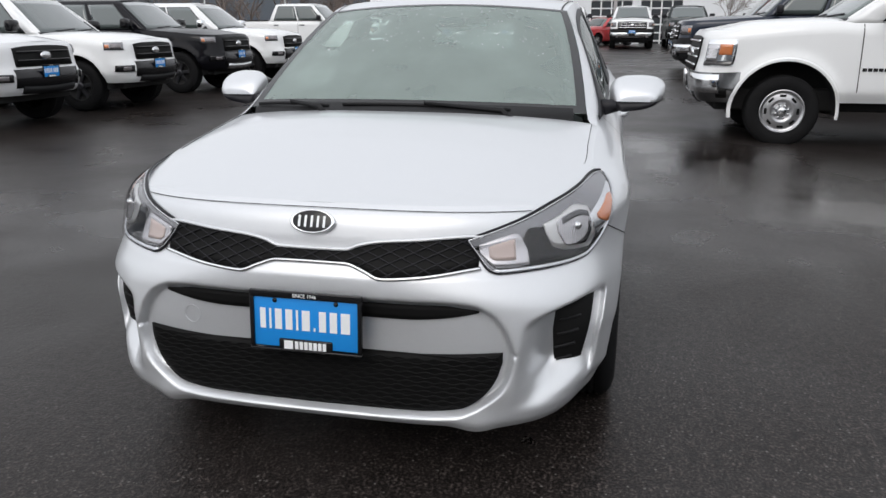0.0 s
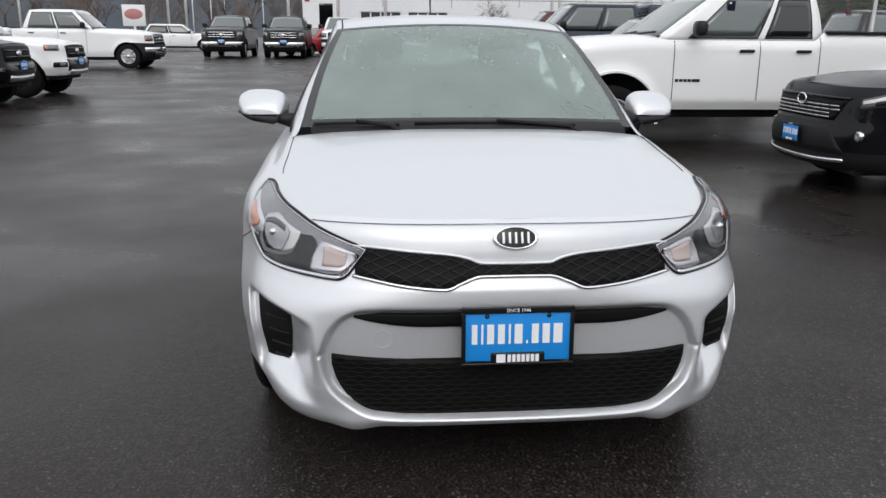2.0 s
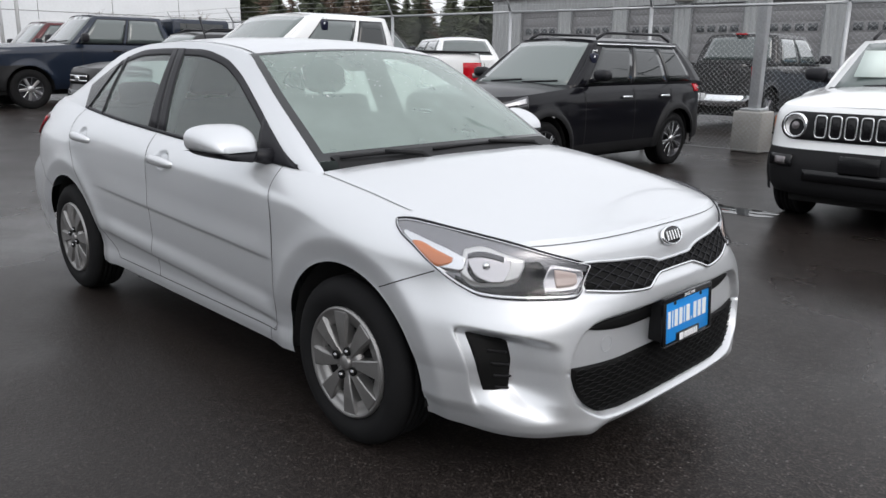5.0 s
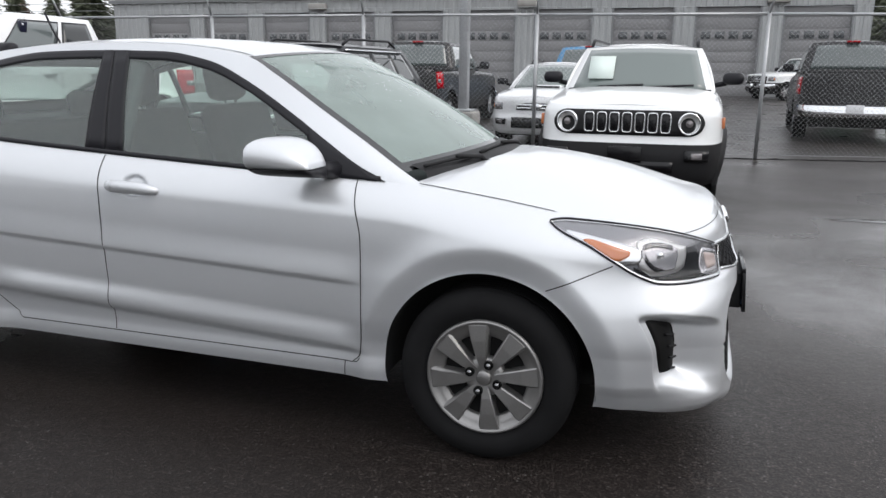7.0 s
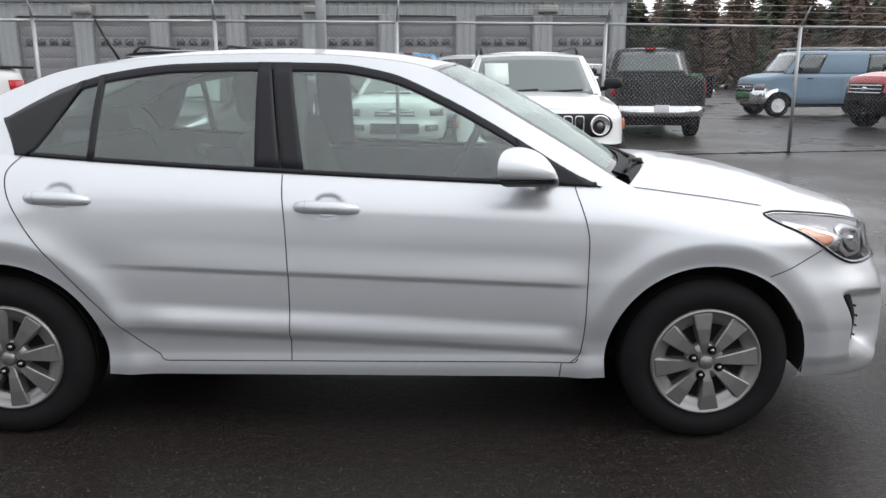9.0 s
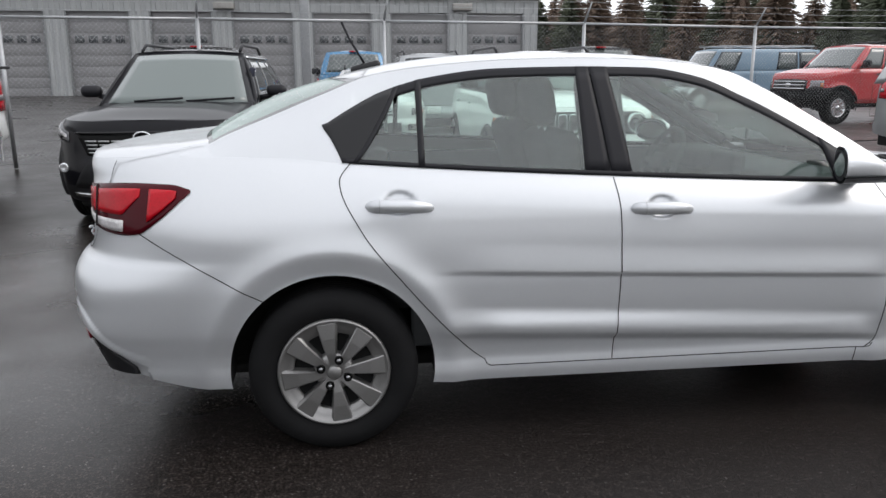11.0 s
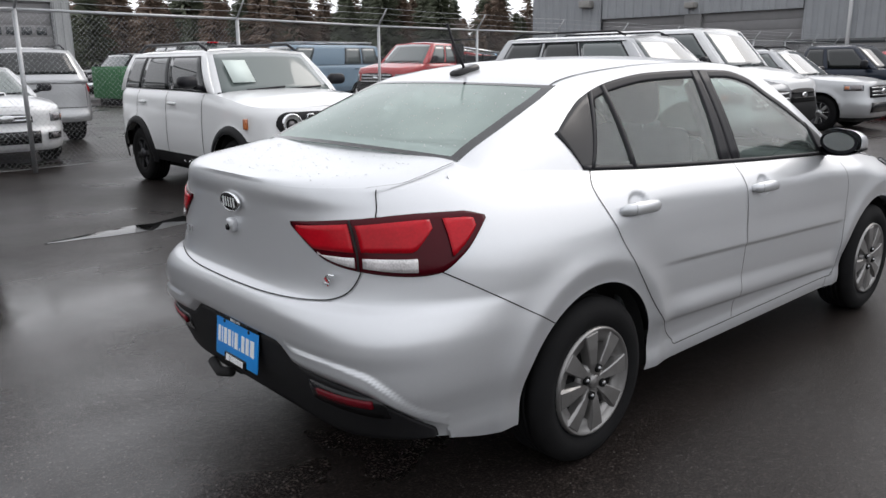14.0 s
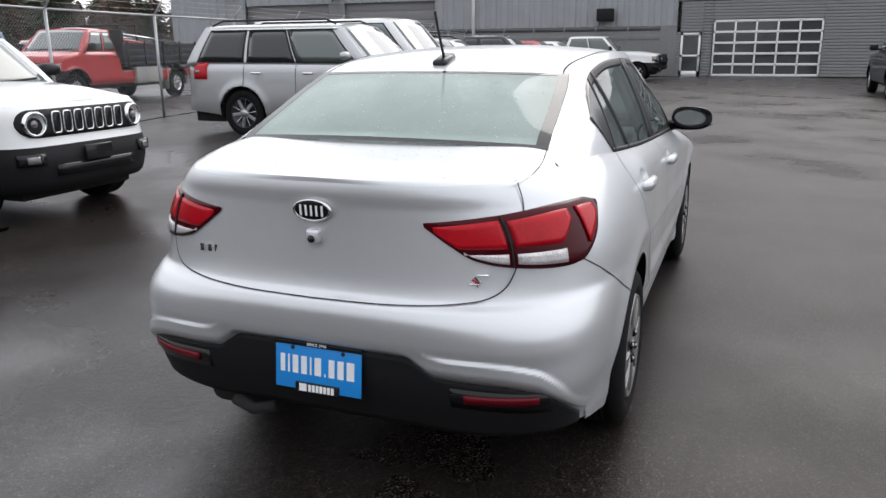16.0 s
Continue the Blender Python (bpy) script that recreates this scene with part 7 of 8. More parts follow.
    for v0 in (-0.55, 0.12):
        pts = [tuple(float(c) for c in fore(np.array(v0 + 0.62 * k / 6), np.array(0.11 + 0.05 * k / 6), 0.02)) for k in range(7)]
        part("wiper", tube(pts, 0.011, 5), TRIMBLACK, car)
    rg = 0.28 if not bed else 0.16
    part("rear_window", slab(aft, -0.86, 0.86, lambda v: rg + 0 * v, lambda v: 0.90 + 0 * v, 12, 6, 0.008, 0.01), rear_glass, car)
    for k, (a, b) in enumerate(panes):
        for sg in (1, -1):
            sl = slab(skin, a - 0.012, b + 0.012, lambda v: 0.075 + 0.02 * v, lambda v: 0.915 + 0 * v, 10, 6, 0.004, 0.012)
            part("window_seal", sl if sg > 0 else flip_y(sl), TRIMBLACK, car)
            gl = slab(skin, a, b, lambda v: 0.10 + 0.02 * v, lambda v: 0.88 + 0 * v, 10, 6, 0.008, 0.012)
            part("side_window", gl if sg > 0 else flip_y(gl), rear_glass if k else glass, car)
    if bright:
        for sg in (1, -1):
            pts = [tuple(float(c) for c in skin(np.array(a), np.array(0.925), 0.012)) for a in np.linspace(0.03, 0.94, 16)]
            tb = tube(pts, 0.012, 6)
            part("window_trim", tb if sg > 0 else flip_y(tb), bright, car, "bright window trim")
    for sg in (1, -1):
        mm = (lambda q: q) if sg < 0 else flip_y
        px, py, pz = (float(c) for c in skin(np.array(max(0.07, panes[0][0] + 0.02)), np.array(0.12)))
        mi = part("door_mirror", mm(moved(box(-0.08, 0.07, -0.12, 0.12, -0.09, 0.10, 0.05) if bed else box(-0.075, 0.075, -0.11, 0.11, -0.055, 0.075, 0.052), pose(px + 0.02, py - 0.19, pz + 0.09, 0, 0, 8))), mirror, car)
        part("mirror_stalk", mm(tube([(px, py + 0.02, pz + 0.02), (px, py - 0.12, pz + 0.05)], 0.03, 6)), TRIMBLACK, mi)
        for k, (a, b) in enumerate(panes[:2]):
            xh = float(skin(np.array(b - 0.05), np.array(0.0))[0])
            zh = belt - 0.13
            yh = float(s.side(xh, zh)[1])
            part("door_handle", mm(box(xh - 0.1, xh + 0.1, yh - 0.035, yh - 0.005, zh - 0.018, zh + 0.018, 0.012)), handles, car)
        for xd in (cab[0] - 0.22,) + tuple(float(skin(np.array((panes[k][1] + panes[k + 1][0]) / 2), np.array(0.0))[0]) for k in range(min(2, len(panes) - 1))) + doors:
            zs = np.linspace(sill + 0.1, float(top(xd)) - 0.01, 12)
            P = [tuple(float(c) for c in s.side(xd, z)) for z in zs]
            rb2 = ribbon(P, [(0, -1, 0.1)] * 12, 0.010, 0.004)
            part("shut_line", rb2 if sg < 0 else flip_y(rb2), GAP, car)
        for ax in (wb / 2, -wb / 2):
            wheel(car, ax, sg * (h - 0.035), tyre, tyre, rim, 0.24, style)
            lin = lathe([(arch + 0.004, -0.02), (arch + 0.01, -0.34), (0.001, -0.36)], 20, "y", radians(-5), radians(185))
            part("arch_liner", ([(ax + p[0], sg * (h - 0.04 + p[1]), tyre + p[2]) for p in lin[0]], lin[1]), UNDER, car)
            if clad or arch_mat:
                al = lathe([(arch - 0.006, 0.012), (arch + 0.02, 0.022), (arch + (0.075 if clad else 0.03), 0.016), (arch + (0.085 if clad else 0.036), 0.0)], 24, "y", radians(-8), radians(188))
                part("arch_trim", ([(ax + p[0], sg * (abs(float(s.side(ax + p[0] * 0.999, max(tyre + p[2], sill))[1])) + p[1]), tyre + p[2]) for p in al[0]], al[1]), arch_mat or clad, car)
    part("underbody", box(tx + 0.2, hx - 0.25, -h + 0.26, h - 0.26, max(0.2, sill - 0.14), sill + 0.12, 0.03), UNDER, car)
    if rack:
        for sg in (1, -1):
            rl = tube([(cab[1] - 0.10, sg * (yr - 0.05), roof - 0.03), (cab[1] - 0.28, sg * (yr - 0.05), roof + 0.045), (cab[2] + 0.35, sg * (yr - 0.05), roof + 0.05), (cab[2] + 0.12, sg * (yr - 0.05), roof - 0.03)], 0.018, 6)
            part("roof_rail", rl, TRIMBLACK, car)
    if grille:
        y1, z0, z1, mat, bars, bar_mat = grille
        gl = part("grille", slab(s.front, -y1, y1, lambda y: z0 + 0 * y, lambda y: z1 - 0.03 * (np.abs(y) / y1) ** 3, 24, 4, 0.012, 0.03), mat, car)
        for k in range(bars):
            z = z0 + (z1 - z0) * (k + 0.7) / (bars + 0.4)
            ys = np.linspace(-y1 * 0.94, y1 * 0.94, 20)
            px, py, pz = s.front(ys, z, 0.02)
            part("grille_bar", tube(list(zip(px, py, pz)), 0.016, 6), bar_mat, gl)
        px = float(s.front(0, (z0 + z1) / 2, 0.04)[0])
        oval = lathe([(1, -0.02), (1, 0.0), (0.8, 0.008), (0.001, 0.01)], 20, "x")
        part("oval_badge", ([(px + p[0], p[1] * 0.10, (z0 + z1) / 2 + p[2] * 0.055) for p in oval[0]], oval[1]), SATINCHROME, gl, "plain oval badge")
    if lamps:
        a0, a1, z0, z1 = lamps[:4]
        for sg in (1, -1):
            mm = (lambda q: q) if sg > 0 else flip_y
            lp = part("headlamp", mm(slab(s.turn_front, a0, a1, lambda a: z0 + 0 * a, lambda a: z1 + 0 * a, 12, 5, 0.012, 0.03)), HOUSING, car)
            part("clear_lens", mm(slab(s.turn_front, a0 + (a1 - a0) * 0.12, a0 + (a1 - a0) * 0.7, lambda a: z0 + (z1 - z0) * 0.18 + 0 * a, lambda a: z1 - (z1 - z0) * 0.15 + 0 * a, 8, 4, 0.018, 0.01)), CLEARLENS, lp)
            part("amber_lens", mm(slab(s.turn_front, a1 - (a1 - a0) * 0.24, a1 - (a1 - a0) * 0.04, lambda a: z0 + (z1 - z0) * 0.25 + 0 * a, lambda a: z1 - (z1 - z0) * 0.3 + 0 * a, 5, 4, 0.018, 0.01)), AMBER, lp)
    if bumper:
        z0, z1, y1 = bumper["z"]
        bmat = bumper.get("strip")
        if bmat:
            part("bumper_strip", join(slab(s.turn_front, 0.5, 70, lambda a: z0 + 0 * a, lambda a: z1 + 0 * a, 24, 4, 0.02, 0.03), flip_y(slab(s.turn_front, 0.5, 70, lambda a: z0 + 0 * a, lambda a: z1 + 0 * a, 24, 4, 0.02, 0.03))), bmat, car, bumper.get("label", ""))
        if "intake" in bumper:
            i0, i1, iy = bumper["intake"]
            part("intake", slab(s.front, -iy, iy, lambda y: i0 + 0 * y, lambda y: i1 + 0 * y, 16, 3, 0.014, 0.03), GLOSSBLACK, car)
        if "lip" in bumper:
            l0, l1, ly, lm = bumper["lip"]
            part("skid_plate", slab(s.front, -ly, ly, lambda y: l0 + 0.02 * (np.abs(y) / ly) ** 2, lambda y: l1 + 0.02 * (np.abs(y) / ly) ** 2, 16, 3, 0.022, 0.03), lm, car)
        if "fog" in bumper:
            fz, fy = bumper["fog"]
            for sg in (1, -1):
                mm = (lambda q: q) if sg > 0 else flip_y
                part("fog_lamp_recess", mm(slab(s.front, fy - 0.11, fy + 0.11, lambda y: fz - 0.05 + 0 * y, lambda y: fz + 0.05 + 0 * y, 6, 4, 0.016, 0.03)), GLOSSBLACK, car)
                part("fog_lamp", mm(slab(s.front, fy - 0.05, fy + 0.05, lambda y: fz - 0.03 + 0 * y, lambda y: fz + 0.03 + 0 * y, 6, 4, 0.022, 0.03)), CLEARLENS, car)
    if tails:
        a0, a1, z0, z1 = tails
        for sg in (1, -1):
            mm = (lambda q: q) if sg > 0 else flip_y
            tlp = part("tail_lamp", mm(slab(s.turn_rear, a0, a1, lambda a: z0 + 0 * a, lambda a: z1 + 0 * a, 8, 5, 0.015, 0.03)), REDLENS, car)
            part("clear_lens", mm(slab(s.turn_rear, a0 + 3, a1 - 8, lambda a: z0 + (z1 - z0) * 0.35 + 0 * a, lambda a: z0 + (z1 - z0) * 0.55 + 0 * a, 5, 3, 0.02, 0.01)), CLEARLENS, tlp)
        px = float(s.rear(0, belt - 0.2, 0.01)[0])
        part("tailgate_seam", join(ribbon([(px - 0.006, -h + 0.2, belt - 0.06), (px - 0.006, -h + 0.2, sill + 0.32), (px - 0.006, h - 0.2, sill + 0.32), (px - 0.006, h - 0.2, belt - 0.06)], [(-1, 0, 0)] * 4, 0.012)), GAP, car)
        part("rear_plate", box(float(s.rear(0, sill + 0.22, 0.02)[0]) - 0.01, float(s.rear(0, sill + 0.22, 0.02)[0]) + 0.01, -0.15, 0.15, sill + 0.15, sill + 0.30, 0.004), LETTER, car, "pale number plate, blank")
        if bed:
            part("brake_light", box(cab[2] - 0.10, cab[2] - 0.02, -0.12, 0.12, roof - 0.045, roof - 0.012, 0.008), REDLENS, car)
    if plate:
        px = float(s.front(0, plate, 0.03)[0])
        promo_plate(car, Matrix(((0, 0, 1, px), (1, 0, 0, 0), (0, 1, 0, plate), (0, 0, 0, 1))))
    car.matrix_basis = pose(0, 0, level(m[0][3], m[1][3])) @ m
    return car, s


def pickup(label, paint, m, front="barred", style="alloy", group="pick-up trucks", wb=3.68, w=2.03, roof=1.95, plate=0.72, tyre=0.40, rim=0.25, bumper_mat=None, rear=None, cab=None, panes=((0.07, 0.47), (0.52, 0.92)), hood=1.17, handles=TRIMBLACK, mirror=TRIMBLACK, cladding=None):
    cab = cab or (0.95, 0.30, -1.18, -1.42)
    bm_ = bumper_mat or CHROME
    spec = dict(wb=wb, fo=0.93, ro=1.12, w=w, hood=hood, cowl=hood + 0.08, belt=hood + 0.09, roof=roof, cab=cab, yr=w / 2 - 0.28, tyre=tyre, rim=rim, style=style, bed=hood + 0.13, sill=0.42, panes=panes, mirror=mirror, handles=handles, clad=cladding, group=group, nf=5.0)
    spec["grille"] = (0.66, hood - 0.40, hood - 0.05, GRILLEBLACK, 3, CHROME if bumper_mat is None else PLASTIC)
    spec["lamps"] = (30, 66, hood - 0.30, hood - 0.10)
    spec["bumper"] = {"z": (0.56, 0.74, 0.8), "strip": bm_, "mat": PLASTIC, "rear": CHROME, "intake": (0.46, 0.56, 0.5), "fog": (0.54, 0.68)}
    spec["tails"] = rear
    spec["plate"] = plate
    return vehicle("pickup_truck", label, "pickup truck", paint, m, **spec)[0]


SOUTH, NORTH, EAST = -90, 90, 0
# the row beyond the sedan, noses towards it
heavy_truck, gs = vehicle("pickup_truck", "white heavy-duty pickup with chrome bumper and steel wheels", "pickup truck", WHITE, pose(-6.53, 4.52, 0, 0, 0, SOUTH),
              wb=3.66, fo=0.98, ro=1.2, w=2.03, hood=1.30, cowl=1.40, belt=1.38, roof=2.00, cab=(1.30, 0.50, -0.80, -0.90), yr=0.79, tyre=0.405, rim=0.245, style="disc", arch=0.57, arch_mat=WHITE,
              bed=1.49, sill=0.53, panes=((0.17, 0.585), (0.65, 0.93)), nf=7.0, group="pick-up trucks", grille=(0.62, 0.84, 1.24, GRILLEBLACK, 4, CHROME), doors=(-0.86,),
              bumper={"z": (0.60, 0.81, 0.9), "strip": CHROME, "mat": DARKCHROME, "rear": CHROME, "intake": (0.46, 0.58, 0.55), "from": 0.5, "top": 0.82}, tails=(42, 86, 0.95, 1.32), rear_glass=DARKGLASS, screen=PALEGLASS)
for sg in (1, -1):
    mm = (lambda q: q) if sg > 0 else flip_y
    lp = part("headlamp", mm(slab(gs.turn_front, 38, 80, lambda a: 0.91 + 0 * a, lambda a: 1.20 + 0 * a, 16, 6, 0.014, 0.03)), CHROME, heavy_truck, "square headlamp in a chrome frame with amber signal")
    part("clear_lens", mm(slab(gs.turn_front, 42, 62, lambda a: 0.95 + 0 * a, lambda a: 1.15 + 0 * a, 10, 5, 0.022, 0.01)), FLUTED, lp)
    part("amber_lens", mm(slab(gs.turn_front, 63, 77, lambda a: 1.03 + 0 * a, lambda a: 1.15 + 0 * a, 8, 5, 0.024, 0.012)), AMBER, lp)
    part("bumper_notch", mm(slab(gs.turn_front, 66, 77, lambda a: 0.545 + 0 * a, lambda a: 0.655 + 0 * a, 8, 4, 0.006, 0.02)), GRILLEBLACK, heavy_truck)
    y0 = float(gs.side(0.88, 0.88, 0.003)[1])
    for k, wd in enumerate((0.045, 0.045, 0.045, 0.045, 0.05, 0.05)):
        g0 = box(1.05 - 0.056 * k - wd, 1.05 - 0.056 * k, y0 - 0.003, y0 + 0.01, 0.862, 0.898)
        part("dark_bar", mm(flip_y(g0)), PLASTIC, heavy_truck, "dark bars in place of model lettering" if k == 0 else "", smooth=False)


def lock_box(x, y, z, turn_):
    """A small key box clipped over a side window."""
    b0 = thing("key_lock_box", "small dark key box clipped on a car window", "lock box", "key boxes on windows")
    part("box_body", box(-0.05, 0.05, -0.03, 0.03, -0.12, 0.02, 0.008), TAGBLUE, b0)
    part("shackle", tube([(-0.035, 0, 0.0), (-0.035, 0, 0.06), (0.035, 0, 0.06), (0.035, 0, 0.0)], 0.006, 6), SATINCHROME, b0)
    part("white_button", moved(lathe([(0.014, 0.0), (0.012, 0.006), (0.001, 0.008)], 10), pose(0.02, 0.03, -0.01)), LETTER, b0)
    b0.matrix_basis = pose(x, y, z, -12, 0, turn_)


lock_box(-2.235, 5.68, 1.40, -92)
lock_box(-5.67, 4.18, 1.80, -90)
navy = pickup("dark blue pickup with chrome grille and a bed canopy", NAVY, pose(-15.45, 4.85, 0, 0, 0, SOUTH), tyre=0.41, roof=2.02, hood=1.25)
part("bed_canopy", box(-2.93, -1.44, -0.88, 0.88, 1.36, 1.98, 0.07), NAVY, navy, "body-coloured canopy over the bed")
for sg in (-1, 1):
    part("canopy_window", box(-2.75, -1.62, sg * 0.885 - 0.006, sg * 0.885 + 0.006, 1.52, 1.88, 0.005), DARKGLASS, navy)
vehicle("suv_car", "dark grey crossover with chrome grille and roof rails", "suv", CHARCOAL, pose(-11.1, 5.0, 0, 0, 0, SOUTH),
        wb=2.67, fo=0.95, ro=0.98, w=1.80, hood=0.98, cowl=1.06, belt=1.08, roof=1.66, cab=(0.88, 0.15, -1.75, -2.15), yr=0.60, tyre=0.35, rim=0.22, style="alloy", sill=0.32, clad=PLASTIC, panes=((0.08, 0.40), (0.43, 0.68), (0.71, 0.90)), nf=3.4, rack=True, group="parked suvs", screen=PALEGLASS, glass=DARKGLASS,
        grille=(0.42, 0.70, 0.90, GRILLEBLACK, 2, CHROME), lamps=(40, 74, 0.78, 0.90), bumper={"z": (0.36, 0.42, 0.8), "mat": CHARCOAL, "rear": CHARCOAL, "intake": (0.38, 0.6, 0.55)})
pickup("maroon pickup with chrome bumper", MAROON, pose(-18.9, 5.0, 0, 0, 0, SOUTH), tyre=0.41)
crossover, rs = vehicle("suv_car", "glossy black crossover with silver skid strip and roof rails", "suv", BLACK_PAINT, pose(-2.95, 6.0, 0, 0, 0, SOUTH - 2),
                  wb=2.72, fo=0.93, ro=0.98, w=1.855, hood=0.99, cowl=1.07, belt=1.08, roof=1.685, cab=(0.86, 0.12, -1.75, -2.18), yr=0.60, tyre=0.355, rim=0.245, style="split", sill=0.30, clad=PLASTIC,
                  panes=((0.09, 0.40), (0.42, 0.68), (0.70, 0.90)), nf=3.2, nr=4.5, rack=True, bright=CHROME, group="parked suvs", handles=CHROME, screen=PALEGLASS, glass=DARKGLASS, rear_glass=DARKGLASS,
                  bumper={"z": (0.36, 0.42, 0.9), "mat": BLACK_PAINT, "rear": BLACK_PAINT, "lip": (0.30, 0.335, 0.66, SATINCHROME)}, tails=(58, 76, 0.99, 1.09), plate=0.53)
NARROW = lambda z0, z1, y0, y1: (lambda u, q, o: rs.front(u * (y0 + (y1 - y0) * q), z0 + (z1 - z0) * q, o))
unit = (lambda u: 0 * u, lambda u: 0 * u + 1)
upper = part("grille", slab(NARROW(0.69, 0.875, 0.50, 0.60), -1, 1, *unit, 30, 6, 0.010, 0.03), GRILLEBLACK, crossover, "black grille with dark chrome bars")
for k in range(4):
    z = 0.715 + 0.034 * k
    for y0 in np.arange(-0.48 - 0.012 * k, 0.46, 0.12):
        ys = np.linspace(y0, y0 + 0.10, 5)
        px, py, pz = rs.front(ys, z, 0.016)
        part("grille_bar", tube(list(zip(px, py, pz)), 0.0085, 5), ALLOY, upper)
part("grille_bar", slab(rs.front, -0.62, 0.62, lambda y: 0.885 - 0.01 * np.abs(y), lambda y: 0.905 - 0.01 * np.abs(y), 30, 3, 0.02, 0.03), GLOSSBLACK, upper)
px = float(rs.front(0, 0.855, 0.03)[0])
part("ring_badge", tube([(px, 0.075 * math.cos(a), 0.850 + 0.048 * math.sin(a)) for a in np.linspace(0, math.tau, 25)], 0.009, 6, False), CHROME, upper, "plain chrome ring badge")
part("lower_intake", slab(NARROW(0.40, 0.655, 0.66, 0.50), -1, 1, *unit, 30, 6, 0.006, 0.03), PLASTIC, crossover, "black lower intake")
for sg in (1, -1):
    mm = (lambda q: q) if sg > 0 else flip_y
    lo_, hi_ = (lambda a: 0.800 + 0.0018 * (a - 42)), (lambda a: 0.890 + 0.0030 * (a - 42))
    lp = part("headlamp", mm(slab(rs.turn_front, 42, 79, lo_, hi_, 20, 5, 0.012, 0.03)), SMOKED, crossover, "slim bright headlamp")
    part("clear_lens", mm(slab(rs.turn_front, 43, 77, lambda a: lo_(a) + 0.40 * (hi_(a) - lo_(a)), lambda a: hi_(a) - 0.018, 20, 5, 0.018, 0.008)), FLUTED, lp)
    part("dark_wedge", mm(slab(rs.turn_front, 52, 68, lambda a: lo_(a) + 0.2 * (hi_(a) - lo_(a)), lambda a: lo_(a) + 0.55 * (hi_(a) - lo_(a)), 10, 4, 0.021, 0.008)), GLOSSBLACK, lp)
    q = [float(c) for c in rs.front(0.76, 0.57, 0.012)]
    fl = part("fog_lamp", moved(lathe([(0.045, -0.03), (0.045, 0.006), (0.035, 0.008), (0.001, 0.0)], 18, "x"), pose(q[0], q[1] * sg, q[2])), SATINCHROME, crossover)
boxy_suv, js = vehicle("suv_car", "white boxy small suv with round headlamps", "suv", WHITE, pose(1.29, 6.48, 0, 0, 0, SOUTH),
                   wb=2.57, fo=0.80, ro=0.86, w=1.805, hood=1.04, cowl=1.15, belt=1.16, roof=1.67, cab=(0.82, 0.33, -1.86, -2.02), yr=0.64, tyre=0.345, rim=0.205, style="dark", sill=0.33, clad=PLASTIC,
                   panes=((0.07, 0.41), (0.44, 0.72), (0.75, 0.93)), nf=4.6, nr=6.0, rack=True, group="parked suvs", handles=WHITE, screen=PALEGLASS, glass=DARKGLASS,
                   bumper={"z": (0.36, 0.42, 0.9), "mat": PLASTIC, "rear": PLASTIC, "intake": (0.42, 0.52, 0.45), "fog": (0.58, 0.66)})
face = part("grille_panel", slab(js.front, -0.715, 0.715, lambda y: 0.88 - 0.118 * np.sqrt(np.clip(1 - (np.clip(np.abs(y) - 0.575, 0, 1) / 0.142) ** 2, 0, 1)), lambda y: 0.88 + 0.118 * np.sqrt(np.clip(1 - (np.clip(np.abs(y) - 0.575, 0, 1) / 0.142) ** 2, 0, 1)), 60, 5, 0.012, 0.03), PLASTIC, boxy_suv, "black front panel with seven slots")
for k in range(7):
    y = -0.36 + 0.12 * k
    px = float(js.front(y, 0.88, 0.02)[0])
    loop = [(px, y + 0.045 * math.copysign(abs(math.cos(a)) ** 0.4, math.cos(a)), 0.88 + 0.092 * math.copysign(abs(math.sin(a)) ** 0.4, math.sin(a))) for a in np.linspace(0, math.tau, 25)]
    part("slot_trim", tube(loop, 0.009, 5, False), SATINCHROME, face)
    part("slot", box(px - 0.02, px + 0.002, y - 0.036, y + 0.036, 0.80, 0.96, 0.01), GLOSSBLACK, face)
for y in (-0.575, 0.575):
    px = float(js.front(y, 0.88, 0.03)[0])
    hlp = part("headlamp", moved(lathe([(0.105, -0.05), (0.105, 0.01), (0.092, 0.014), (0.088, -0.004)], 28, "x"), pose(px, y, 0.88, 0, 0, 8 * (1 if y > 0 else -1))), CHROME, boxy_suv, "round headlamp in a chrome ring")
    part("reflector", moved(lathe([(0.089, -0.004), (0.082, -0.012), (0.05, -0.030), (0.001, -0.036)], 24, "x"), pose(px, y, 0.88, 0, 0, 8 * (1 if y > 0 else -1))), REFLECTOR, hlp)
    part("bulb", moved(lathe([(0.035, -0.012), (0.03, 0.0), (0.001, 0.004)], 14, "x"), pose(px, y, 0.88)), CLEARLENS, hlp)
    sx = 1.62
    sy = float(js.side(sx, 0.86, 0.01)[1]) * (1 if y < 0 else -1)
    part("side_marker", box(sx - 0.035, sx + 0.035, sy - 0.015, sy + 0.015, 0.82, 0.93, 0.01), AMBER, boxy_suv)
part("blank_plate_holder", box(float(js.front(0, 0.58, 0.03)[0]) - 0.02, float(js.front(0, 0.58, 0.03)[0]) + 0.01, -0.16, 0.16, 0.52, 0.66, 0.01), GLOSSBLACK, boxy_suv, "blank black plate holder")
part("paper_sheet", moved(box(-0.002, 0.002, -0.14, 0.14, -0.17, 0.17), pose(0.66, -0.42, 1.40, 0, -44)), PAPER, boxy_suv, "pale sheet behind the windscreen")
